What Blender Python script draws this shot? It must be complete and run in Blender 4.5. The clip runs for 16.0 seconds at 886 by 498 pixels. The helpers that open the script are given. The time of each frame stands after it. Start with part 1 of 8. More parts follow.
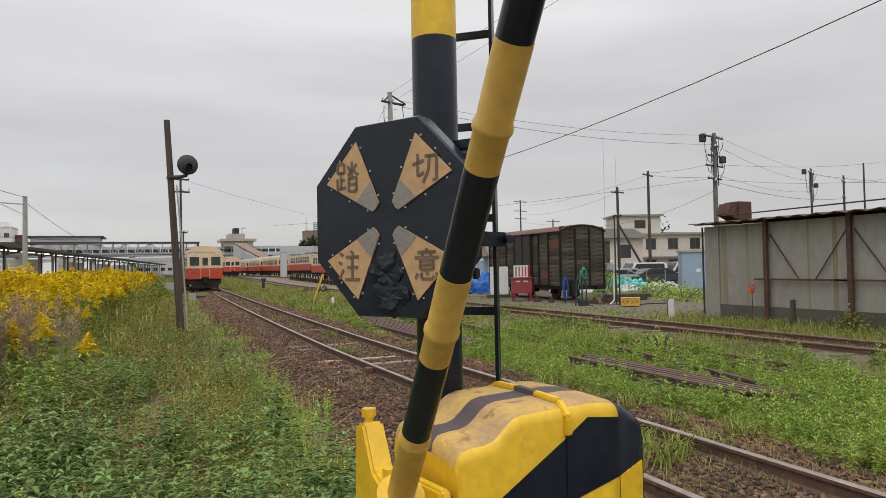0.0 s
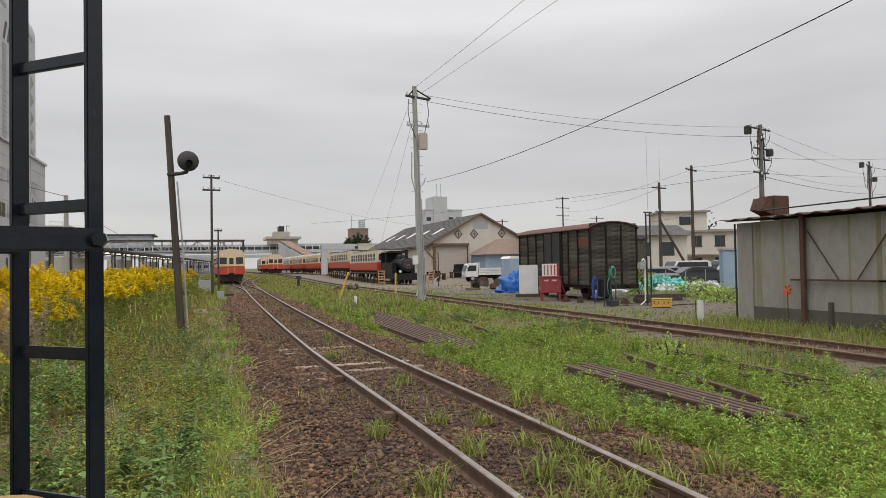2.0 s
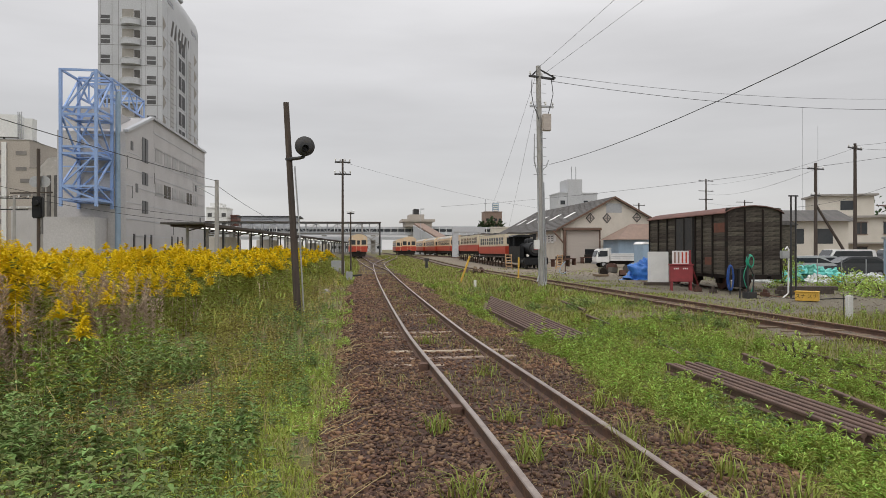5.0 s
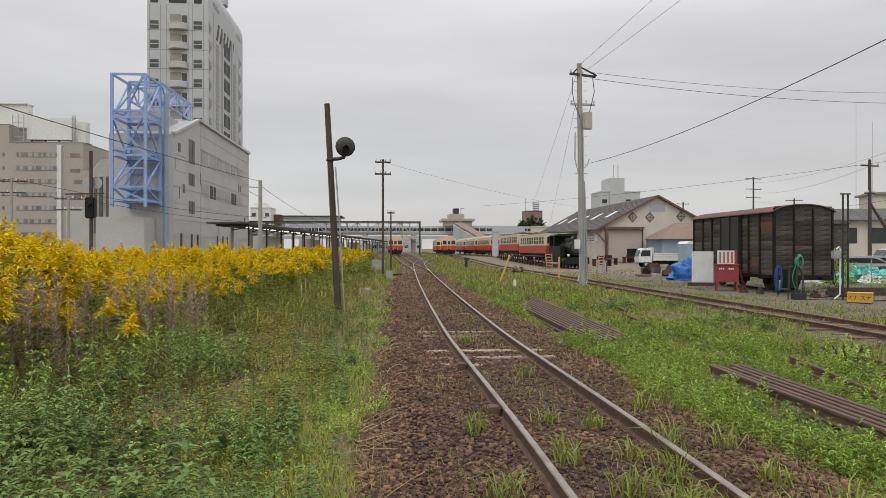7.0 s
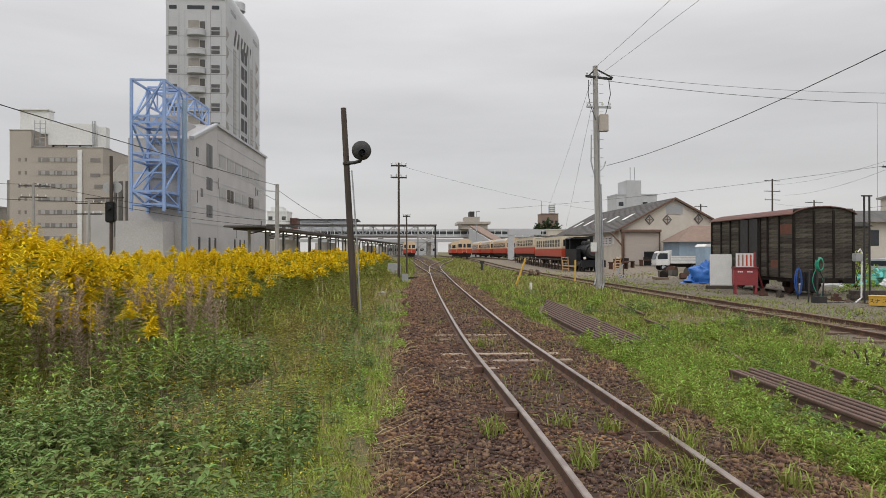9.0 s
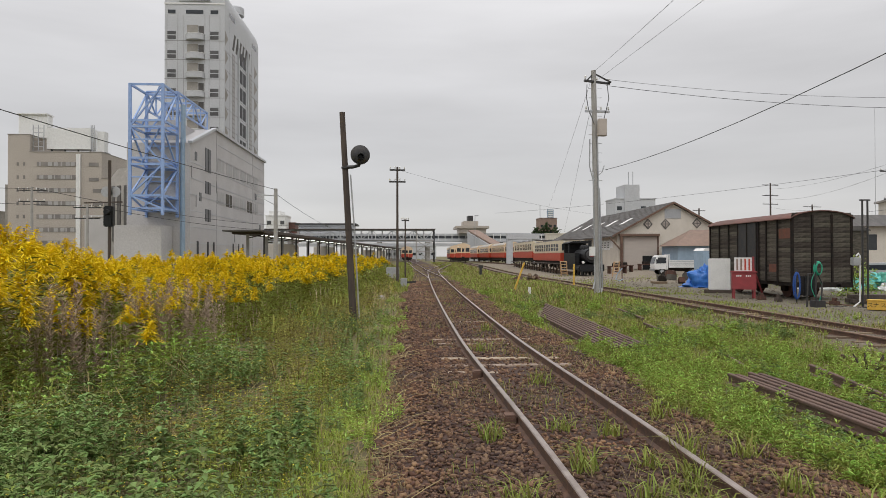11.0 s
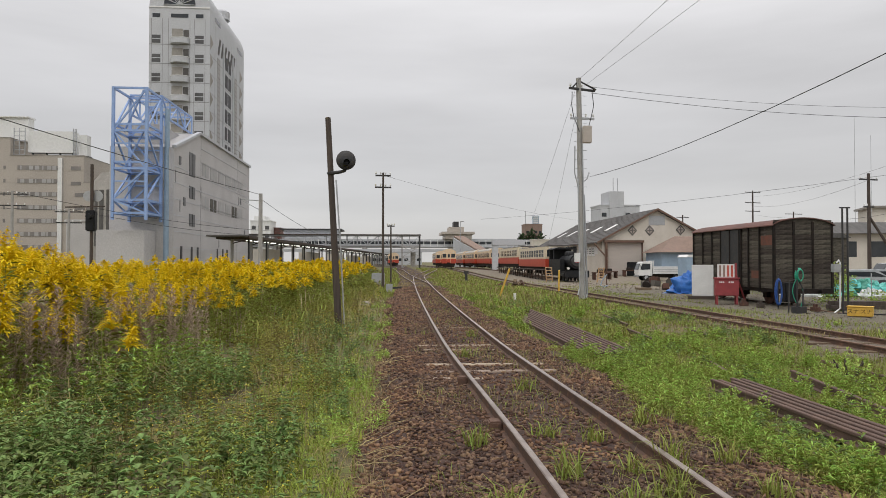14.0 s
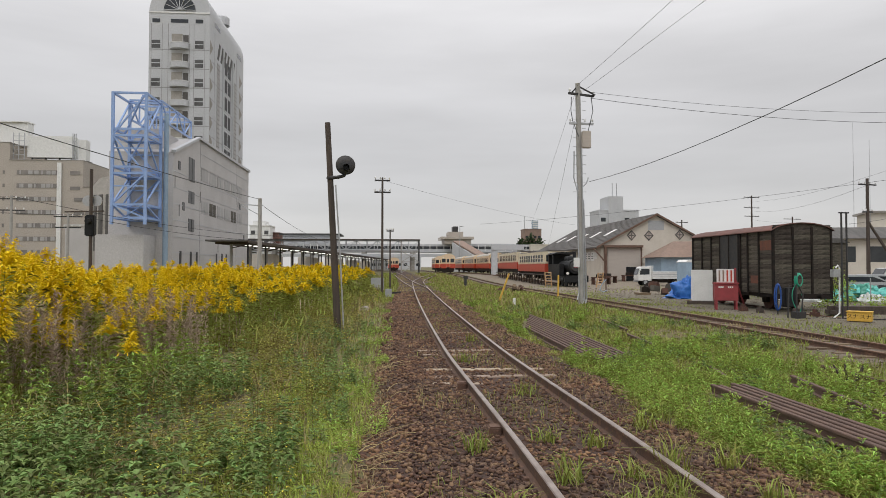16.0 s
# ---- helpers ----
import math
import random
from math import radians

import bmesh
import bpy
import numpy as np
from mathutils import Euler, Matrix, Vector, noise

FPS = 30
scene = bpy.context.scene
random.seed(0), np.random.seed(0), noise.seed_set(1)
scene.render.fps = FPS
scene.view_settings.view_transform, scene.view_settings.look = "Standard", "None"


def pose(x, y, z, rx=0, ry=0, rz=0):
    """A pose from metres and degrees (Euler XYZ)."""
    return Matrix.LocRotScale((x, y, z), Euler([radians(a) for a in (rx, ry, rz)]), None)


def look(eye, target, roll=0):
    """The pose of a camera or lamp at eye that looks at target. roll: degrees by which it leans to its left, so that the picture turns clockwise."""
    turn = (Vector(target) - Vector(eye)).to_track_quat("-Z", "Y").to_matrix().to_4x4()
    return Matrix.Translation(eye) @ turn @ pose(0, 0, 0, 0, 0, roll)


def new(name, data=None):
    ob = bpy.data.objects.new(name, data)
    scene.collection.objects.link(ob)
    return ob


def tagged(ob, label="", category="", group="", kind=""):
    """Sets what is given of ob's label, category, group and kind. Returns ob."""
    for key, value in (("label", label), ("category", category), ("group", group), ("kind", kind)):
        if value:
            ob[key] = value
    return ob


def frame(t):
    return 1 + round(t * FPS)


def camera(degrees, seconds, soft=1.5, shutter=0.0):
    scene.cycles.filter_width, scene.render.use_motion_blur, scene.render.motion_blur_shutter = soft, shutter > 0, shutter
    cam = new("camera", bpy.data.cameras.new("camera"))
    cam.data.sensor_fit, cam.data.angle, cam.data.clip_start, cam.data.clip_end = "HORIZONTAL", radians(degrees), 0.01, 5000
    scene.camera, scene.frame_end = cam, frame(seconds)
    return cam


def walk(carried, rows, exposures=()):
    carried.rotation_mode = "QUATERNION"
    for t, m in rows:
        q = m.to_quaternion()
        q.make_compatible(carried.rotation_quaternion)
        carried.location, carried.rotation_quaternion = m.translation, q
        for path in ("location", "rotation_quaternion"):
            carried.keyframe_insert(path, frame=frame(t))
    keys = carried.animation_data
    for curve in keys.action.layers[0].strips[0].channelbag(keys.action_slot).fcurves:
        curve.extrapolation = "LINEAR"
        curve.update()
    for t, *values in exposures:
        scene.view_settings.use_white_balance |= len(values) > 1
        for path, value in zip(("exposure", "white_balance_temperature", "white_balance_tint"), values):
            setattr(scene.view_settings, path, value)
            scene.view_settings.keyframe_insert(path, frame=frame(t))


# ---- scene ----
cam = camera(67.3, 16.0, soft=0.5)
METRES, EYE, TILT, LEAN, TURN = 2.384, 1.71, 0.0, 0.0, -23.3
ROWS = [
    (0.0, 0.0, 0.0, 0.0, 0.03, 1.51, 1.09),
    (0.5, 0.1166, 0.1004, -0.0027, -0.06, 1.35, 1.11),
    (1.0, 0.2388, 0.1873, 0.0053, 0.45, 1.9, 1.1),
    (1.5, 0.3301, 0.3027, 0.0082, 1.76, 1.86, 1.12),
    (2.0, 0.4399, 0.3926, 0.0095, 4.03, 1.37, 1.02),
    (2.5, 0.5369, 0.4459, 0.0156, 6.83, 1.07, 0.86),
    (3.0, 0.5742, 0.5186, 0.0078, 8.99, 0.52, 0.7),
    (3.5, 0.6069, 0.5839, 0.0152, 10.66, 0.14, 0.58),
    (4.0, 0.6653, 0.6051, 0.0201, 12.52, 0.15, 0.38),
    (6.5, 0.7097, 0.6113, 0.026, 18.38, -0.08, -0.02),
    (7.0, 0.7103, 0.6108, 0.0262, 19.01, -0.01, 0.01),
    (7.5, 0.7091, 0.6067, 0.0268, 19.51, 0.03, 0.04),
    (8.0, 0.7092, 0.6051, 0.0267, 19.88, 0.06, 0.05),
    (8.5, 0.7097, 0.6028, 0.0265, 20.14, 0.15, 0.08),
    (9.0, 0.7088, 0.6011, 0.0273, 20.35, 0.26, 0.09),
    (11.5, 0.7058, 0.6051, 0.0268, 20.11, 0.72, 0.11),
    (12.0, 0.7085, 0.6035, 0.027, 19.79, 0.82, 0.08),
    (12.5, 0.7101, 0.6022, 0.0272, 19.51, 0.91, 0.03),
    (13.0, 0.7093, 0.6026, 0.0278, 19.3, 0.96, -0.01),
    (13.5, 0.7078, 0.6029, 0.0283, 19.07, 1.03, -0.05),
    (14.0, 0.7075, 0.6021, 0.0283, 18.99, 1.12, -0.04),
    (14.5, 0.7068, 0.6012, 0.0285, 18.93, 1.18, -0.03),
    (15.0, 0.707, 0.6027, 0.0276, 18.88, 1.25, -0.04),
    (15.5, 0.7058, 0.6024, 0.0283, 18.9, 1.39, -0.06),
    (16.0, 0.7041, 0.6028, 0.0284, 18.92, 1.54, -0.06),
]
walk(cam, [(t, pose(0, 0, EYE, TILT, LEAN, TURN) @ pose(METRES * x, METRES * y, METRES * z, 90 + pitch, roll, yaw)) for t, x, y, z, yaw, pitch, roll in ROWS])

# ---- world, sun, exposure ----
world = bpy.data.worlds.new("overcast_sky")
scene.world = world
world.use_nodes = True
wn, wl = world.node_tree.nodes, world.node_tree.links
wn.clear()


def sky_nodes():
    out = wn.new("ShaderNodeOutputWorld")
    bg = wn.new("ShaderNodeBackground")
    geo = wn.new("ShaderNodeTexCoord")
    sep = wn.new("ShaderNodeSeparateXYZ")
    wl.new(geo.outputs["Generated"], sep.inputs[0])
    # an overcast dome: about two and a half times brighter overhead than at the horizon
    grad = wn.new("ShaderNodeMapRange")
    grad.interpolation_type = "SMOOTHSTEP"
    grad.inputs["From Min"].default_value, grad.inputs["From Max"].default_value = 0.1, 1.0
    grad.inputs["To Min"].default_value, grad.inputs["To Max"].default_value = 0.95, 2.27
    wl.new(sep.outputs["Z"], grad.inputs["Value"])
    mp = wn.new("ShaderNodeMapping")
    mp.inputs["Scale"].default_value = (1.2, 1.2, 7.0)
    wl.new(geo.outputs["Generated"], mp.inputs["Vector"])
    no = wn.new("ShaderNodeTexNoise")
    no.inputs["Scale"].default_value, no.inputs["Detail"].default_value, no.inputs["Roughness"].default_value = 1.6, 5.0, 0.5
    wl.new(mp.outputs[0], no.inputs["Vector"])
    cl = wn.new("ShaderNodeMapRange")
    cl.inputs["From Min"].default_value, cl.inputs["From Max"].default_value = 0.3, 0.7
    cl.inputs["To Min"].default_value, cl.inputs["To Max"].default_value = 0.86, 1.05
    wl.new(no.outputs["Fac"], cl.inputs["Value"])
    mul = wn.new("ShaderNodeMath")
    mul.operation = "MULTIPLY"
    wl.new(grad.outputs[0], mul.inputs[0])
    wl.new(cl.outputs[0], mul.inputs[1])
    nish = wn.new("ShaderNodeTexSky")
    nish.sky_type, nish.sun_disc = "NISHITA", False
    nish.sun_elevation, nish.sun_rotation = radians(50), radians(150)
    dim = wn.new("ShaderNodeMix")
    dim.data_type, dim.blend_type = "RGBA", "MIX"
    dim.inputs["Factor"].default_value = 0.012
    dim.inputs["A"].default_value = (0.640, 0.626, 0.624, 1)
    wl.new(nish.outputs[0], dim.inputs["B"])
    wl.new(dim.outputs["Result"], bg.inputs["Color"])
    wl.new(mul.outputs[0], bg.inputs["Strength"])
    wl.new(bg.outputs[0], out.inputs[0])


sky_nodes()
sun = new("sun", bpy.data.lights.new("sun", "SUN"))
sun.data.energy, sun.data.angle, sun.data.color = 1.0, radians(40), (1.0, 0.97, 0.93)
sun.matrix_world = look((0, 0, 100), (30, 52, 0))
scene.view_settings.exposure = 0.0

# ---- materials ----


def mat(name, a, b=None, rough=0.8, metal=0.0, scale=3.0, fine=60.0, bump=0.2, c=None, spots=0.55, island=0.0, piece=0.0, trans=0.0, stretch=None, spec=0.5):
    """A surface of colour a that drifts to b in broad stains, with grain and, where given, spots of colour c."""
    m = bpy.data.materials.new(name)
    m.use_nodes = True
    n, l = m.node_tree.nodes, m.node_tree.links
    p = n["Principled BSDF"]
    p.inputs["Roughness"].default_value, p.inputs["Metallic"].default_value = rough, metal
    p.inputs["Specular IOR Level"].default_value = spec
    b = b or tuple(x * 0.75 for x in a)
    co = n.new("ShaderNodeTexCoord")
    vec = co.outputs["Object"]
    if stretch:
        mp = n.new("ShaderNodeMapping")
        mp.inputs["Scale"].default_value = stretch
        l.new(vec, mp.inputs["Vector"])
        vec = mp.outputs[0]

    def tex(s, d):
        t = n.new("ShaderNodeTexNoise")
        t.inputs["Scale"].default_value, t.inputs["Detail"].default_value, t.inputs["Roughness"].default_value = s, d, 0.6
        l.new(vec, t.inputs["Vector"])
        return t.outputs["Fac"]

    def ramp(src, lo, hi):
        r = n.new("ShaderNodeMapRange")
        r.inputs["From Min"].default_value, r.inputs["From Max"].default_value = lo, hi
        l.new(src, r.inputs["Value"])
        return r.outputs[0]

    def mix(f, x, y, kind="MIX"):
        k = n.new("ShaderNodeMix")
        k.data_type, k.blend_type = "RGBA", kind
        for sock, v in (("Factor", f), ("A", x), ("B", y)):
            if isinstance(v, (tuple, list)):
                k.inputs[sock].default_value = (*v, 1)
            elif isinstance(v, float):
                k.inputs[sock].default_value = v
            else:
                l.new(v, k.inputs[sock])
        return k.outputs["Result"]

    broad, grain = tex(scale, 4.0), tex(fine, 3.0)
    col = mix(ramp(broad, 0.35, 0.65), a, b)
    g = n.new("ShaderNodeMapRange")
    g.inputs["To Min"].default_value, g.inputs["To Max"].default_value = 0.72, 1.28
    l.new(grain, g.inputs["Value"])
    gc = n.new("ShaderNodeCombineColor")
    for i in range(3):
        l.new(g.outputs[0], gc.inputs[i])
    col = mix(1.0, col, gc.outputs[0], "MULTIPLY")
    if c:
        col = mix(ramp(tex(scale * 2.7, 6.0), spots, spots + 0.12), col, c)
    for amount, kind in ((island, "island"), (piece, "piece")):
        if amount:
            src = n.new("ShaderNodeNewGeometry").outputs["Random Per Island"] if kind == "island" else n.new("ShaderNodeObjectInfo").outputs["Random"]
            r = n.new("ShaderNodeMapRange")
            r.inputs["To Min"].default_value, r.inputs["To Max"].default_value = 1 - amount, 1 + amount
            l.new(src, r.inputs["Value"])
            h = n.new("ShaderNodeHueSaturation")
            l.new(r.outputs[0], h.inputs["Value"])
            r2 = n.new("ShaderNodeMapRange")
            r2.inputs["To Min"].default_value, r2.inputs["To Max"].default_value = 0.5 - amount * (0.09 if a[1] > a[0] * 0.8 else 0.0), 0.5 + amount * 0.05
            l.new(src, r2.inputs["Value"])
            l.new(r2.outputs[0], h.inputs["Hue"])
            l.new(col, h.inputs["Color"])
            col = h.outputs[0]
    l.new(col, p.inputs["Base Color"])
    if bump:
        bp = n.new("ShaderNodeBump")
        bp.inputs["Strength"].default_value, bp.inputs["Distance"].default_value = bump, 0.02
        l.new(grain, bp.inputs["Height"])
        l.new(bp.outputs[0], p.inputs["Normal"])
    if trans:
        tr = n.new("ShaderNodeBsdfTranslucent")
        l.new(col, tr.inputs["Color"])
        ms = n.new("ShaderNodeMixShader")
        ms.inputs[0].default_value = trans
        l.new(p.outputs[0], ms.inputs[1])
        l.new(tr.outputs[0], ms.inputs[2])
        l.new(ms.outputs[0], n["Material Output"].inputs[0])
    return m


M = dict(
    stone=mat("ballast_stone", (0.180, 0.080, 0.053), (0.098, 0.052, 0.040), 0.9, scale=0.8, fine=50, island=0.7),
    stone1=mat("ballast_piece", (0.180, 0.080, 0.053), (0.098, 0.052, 0.040), 0.9, scale=4, fine=50, piece=0.7),
    sleeper_pale=mat("bleached_sleeper", (0.36, 0.29, 0.22), (0.24, 0.18, 0.135), 0.95, scale=3, fine=80, piece=0.25, stretch=(0.3, 6, 6)),
    pane_soft=mat("dull_pane", (0.17, 0.16, 0.15), (0.25, 0.23, 0.21), 0.4, scale=0.35, bump=0),
    olive=mat("olive_weed_leaf", (0.330, 0.305, 0.080), (0.235, 0.230, 0.060), 0.6, scale=0.5, fine=15, bump=0, island=0.5, trans=0.28, spec=0.15),
    lime=mat("lime_grass", (0.335, 0.400, 0.070), (0.26, 0.33, 0.06), 0.6, scale=0.6, fine=15, bump=0, island=0.4, trans=0.25, spec=0.15),
    rail_rust=mat("rail_rust", (0.13, 0.07, 0.045), (0.08, 0.05, 0.038), 0.85, scale=4, fine=70, c=(0.19, 0.10, 0.06)),
    rail_top=mat("rail_polished", (0.46, 0.39, 0.345), (0.31, 0.245, 0.21), 0.32, 0.85, scale=5, fine=90, bump=0.05),
    rail_pile=mat("pile_rust", (0.135, 0.082, 0.062), (0.09, 0.056, 0.045), 0.85, scale=5, fine=90),
    rail_dull=mat("rail_old_top", (0.25, 0.155, 0.105), (0.17, 0.105, 0.075), 0.7, 0.3, scale=5, fine=90),
    sleeper=mat("weathered_sleeper", (0.19, 0.13, 0.09), (0.10, 0.064, 0.044), 0.95, scale=3, fine=80, piece=0.45, stretch=(0.3, 6, 6)),
    yellow=mat("yellow_enamel", (0.76, 0.48, 0.02), (0.66, 0.40, 0.02), 0.42, scale=5, fine=40, bump=0.03, c=(0.42, 0.24, 0.05), spots=0.66),
    yellow_dusty=mat("yellow_dusty_top", (0.58, 0.38, 0.10), (0.42, 0.27, 0.13), 0.8, scale=7, fine=60, c=(0.22, 0.11, 0.05), spots=0.56),
    arm_yellow=mat("arm_yellow", (0.66, 0.42, 0.09), (0.56, 0.34, 0.08), 0.45, scale=4, fine=40, bump=0.05),
    black=mat("black_enamel", (0.009, 0.013, 0.021), (0.015, 0.020, 0.029), 0.22, scale=5, fine=30, bump=0.06, c=(0.05, 0.055, 0.06), spots=0.70, spec=0.32),
    black_dusty=mat("black_dusty_band", (0.10, 0.075, 0.07), (0.075, 0.06, 0.06), 0.8, scale=8, fine=60),
    tan=mat("tan_reflective_sheet", (0.52, 0.33, 0.17), (0.46, 0.29, 0.15), 0.55, scale=9, fine=50, bump=0.05),
    tan_grey=mat("faded_sheet_corner", (0.26, 0.25, 0.22), (0.22, 0.2, 0.18), 0.6),
    glyph=mat("faded_dark_paint", (0.13, 0.09, 0.06), (0.17, 0.115, 0.075), 0.7, scale=30),
    concrete=mat("concrete_wall", (0.33, 0.31, 0.28), (0.25, 0.235, 0.21), 0.9, scale=0.5, fine=25, c=(0.40, 0.38, 0.34), spots=0.62),
    concrete_dark=mat("damp_concrete", (0.115, 0.105, 0.088), (0.08, 0.073, 0.06), 0.95, scale=1.0, fine=25),
    pole_conc=mat("concrete_pole", (0.36, 0.35, 0.33), (0.30, 0.29, 0.27), 0.85, scale=2, fine=40),
    old_wood=mat("old_wood_pole", (0.085, 0.065, 0.052), (0.055, 0.043, 0.036), 0.9, scale=2, fine=50, stretch=(5, 5, 0.4)),
    galv=mat("galvanised_steel", (0.45, 0.46, 0.47), (0.38, 0.39, 0.4), 0.5, 0.6, scale=6, fine=60, bump=0.05),
    steel_dark=mat("dark_steel", (0.035, 0.037, 0.04), (0.055, 0.05, 0.047), 0.6, 0.3, scale=5, fine=60),
    rust=mat("rusty_steel", (0.10, 0.047, 0.032), (0.065, 0.035, 0.028), 0.85, scale=4, fine=60, c=(0.16, 0.075, 0.04)),
    wagon_wood=mat("wagon_boards", (0.105, 0.092, 0.074), (0.042, 0.039, 0.032), 0.9, scale=2.5, fine=50, c=(0.19, 0.165, 0.135), spots=0.60, spec=0.15, piece=0.33, stretch=(1, 0.35, 4)),
    wagon_iron=mat("wagon_iron", (0.016, 0.015, 0.014), (0.03, 0.022, 0.018), 0.8, 0.0, scale=4, spec=0.15),
    wagon_roof=mat("wagon_roof", (0.17, 0.075, 0.06), (0.10, 0.06, 0.05), 0.85, scale=1.5, fine=30),
    wagon_patch=mat("wagon_red_patch", (0.16, 0.06, 0.035), (0.11, 0.05, 0.035), 0.85, scale=3),
    cream=mat("train_cream", (0.74, 0.57, 0.38), (0.68, 0.52, 0.34), 0.4, scale=1, fine=20, bump=0.02),
    orange=mat("train_vermilion", (0.50, 0.068, 0.034), (0.44, 0.06, 0.03), 0.4, scale=1, fine=20, bump=0.02),
    cream_far=mat("carriage_cream", (0.70, 0.61, 0.45), (0.62, 0.54, 0.40), 0.5, scale=1, fine=20, bump=0.02),
    roof_grey=mat("train_roof", (0.42, 0.39, 0.34), (0.34, 0.31, 0.28), 0.7, scale=1),
    glass=mat("window_glass", (0.025, 0.03, 0.035), (0.04, 0.045, 0.05), 0.12, scale=1, bump=0),
    under=mat("underframe", (0.024, 0.020, 0.018), (0.038, 0.030, 0.024), 0.85, scale=4, spec=0.2),
    loco=mat("loco_black", (0.012, 0.013, 0.015), (0.022, 0.022, 0.022), 0.5, scale=3, spec=0.2),
    white=mat("white_paint", (0.74, 0.74, 0.72), (0.66, 0.66, 0.64), 0.5, scale=2, fine=30, bump=0.05),
    offwhite=mat("cream_plaster", (0.60, 0.56, 0.49), (0.54, 0.50, 0.43), 0.85, scale=0.7, fine=20),
    slate=mat("slate_roof", (0.115, 0.108, 0.10), (0.07, 0.067, 0.064), 0.8, scale=1.2, fine=12, stretch=(3, 0.3, 1)),
    brownroof=mat("brown_roof", (0.26, 0.18, 0.14), (0.21, 0.15, 0.12), 0.8, scale=1.5),
    brownwood=mat("brown_frame", (0.16, 0.095, 0.065), (0.12, 0.075, 0.055), 0.8),
    shutter=mat("shutter", (0.46, 0.41, 0.36), (0.42, 0.37, 0.33), 0.7, scale=2, stretch=(0.2, 0.2, 8)),
    tile_grey=mat("grey_tile_wall", (0.49, 0.475, 0.465), (0.43, 0.415, 0.405), 0.7, scale=0.25, fine=6, bump=0.05),
    hotel=mat("hotel_panels", (0.49, 0.50, 0.515), (0.44, 0.45, 0.465), 0.6, scale=0.2, fine=5, bump=0.05),
    beige=mat("beige_building", (0.44, 0.395, 0.345), (0.395, 0.355, 0.31), 0.8, scale=0.15, fine=4),
    blue_steel=mat("light_blue_steel", (0.28, 0.40, 0.66), (0.24, 0.35, 0.60), 0.5, scale=1, fine=20, bump=0.03),
    red_box=mat("dull_red_box", (0.30, 0.045, 0.05), (0.25, 0.04, 0.045), 0.6, scale=4),
    tarp=mat("blue_tarpaulin", (0.03, 0.16, 0.50), (0.02, 0.11, 0.38), 0.45, scale=5),
    teal=mat("teal_bag", (0.09, 0.42, 0.36), (0.16, 0.50, 0.44), 0.5, scale=4, piece=0.3),
    whitebag=mat("white_bag", (0.62, 0.64, 0.62), (0.52, 0.55, 0.53), 0.5, scale=6, piece=0.15),
    blue_pale=mat("pale_blue_panel", (0.30, 0.40, 0.50), (0.26, 0.35, 0.44), 0.6, scale=2),
    blue_bright=mat("blue_plastic", (0.02, 0.08, 0.30), None, 0.5),
    green_hose=mat("green_hose", (0.02, 0.33, 0.20), None, 0.45),
    signal_y=mat("post_yellow", (0.66, 0.40, 0.05), (0.56, 0.34, 0.06), 0.6, scale=5),
    wire=mat("wire", (0.03, 0.03, 0.032), None, 0.6),
    car_silver=mat("car_silver", (0.48, 0.50, 0.51), (0.42, 0.44, 0.45), 0.3, 0.3, scale=1, bump=0),
    car_dark=mat("car_dark", (0.05, 0.055, 0.06), None, 0.3, scale=1, bump=0),
    rubber=mat("tyre_rubber", (0.02, 0.02, 0.02), None, 0.9),
    clear=mat("lamp_white", (0.85, 0.83, 0.78), None, 0.3),
    orange_flag=mat("orange_marker", (0.75, 0.14, 0.04), None, 0.6),
    leaf=mat("weed_leaf", (0.385, 0.500, 0.120), (0.290, 0.400, 0.090), 0.6, scale=0.8, fine=15, bump=0, island=0.5, trans=0.28, spec=0.15),
    leaf_broad=mat("broad_weed_leaf", (0.215, 0.300, 0.095), (0.140, 0.210, 0.064), 0.55, scale=0.8, fine=15, bump=0, island=0.45, trans=0.22, spec=0.16),
    leaf_mid=mat("field_leaf", (0.295, 0.325, 0.076), (0.215, 0.245, 0.056), 0.6, scale=0.6, fine=15, bump=0, island=0.55, trans=0.28, spec=0.12),
    grass=mat("grass_blade", (0.265, 0.300, 0.068), (0.190, 0.230, 0.052), 0.6, scale=0.5, fine=15, bump=0, island=0.46, trans=0.3, spec=0.15),
    dry=mat("dry_grass", (0.35, 0.27, 0.135), (0.25, 0.185, 0.10), 0.8, scale=0.5, fine=15, bump=0, island=0.35, trans=0.2, spec=0.2),
    stem=mat("dead_stem", (0.56, 0.45, 0.36), (0.44, 0.34, 0.26), 0.8, scale=0.6, fine=15, bump=0, island=0.35, trans=0.25, spec=0.2),
    gold=mat("goldenrod_flower", (0.80, 0.60, 0.015), (0.70, 0.50, 0.012), 0.7, scale=0.8, fine=20, bump=0, island=0.16, trans=0.25, spec=0.2),
    gold_small=mat("small_flower_yellow", (0.70, 0.56, 0.05), (0.5, 0.42, 0.05), 0.7, bump=0, island=0.2, trans=0.2),
    blank_panel=mat("blank_panel", (0.40, 0.39, 0.38), (0.34, 0.33, 0.32), 0.6, scale=0.5, bump=0),
    dark_roof=mat("dark_car_roof", (0.12, 0.105, 0.095), (0.09, 0.08, 0.072), 0.8, scale=1),
    lit=mat("lit_tube", (0.9, 0.9, 0.86), None, 0.4, bump=0),
    shed_wall=mat("shed_concrete", (0.315, 0.30, 0.270), (0.255, 0.242, 0.215), 0.9, scale=0.45, fine=7, bump=0.05, c=(0.24, 0.225, 0.17), spots=0.62, stretch=(1, 1, 0.35)),
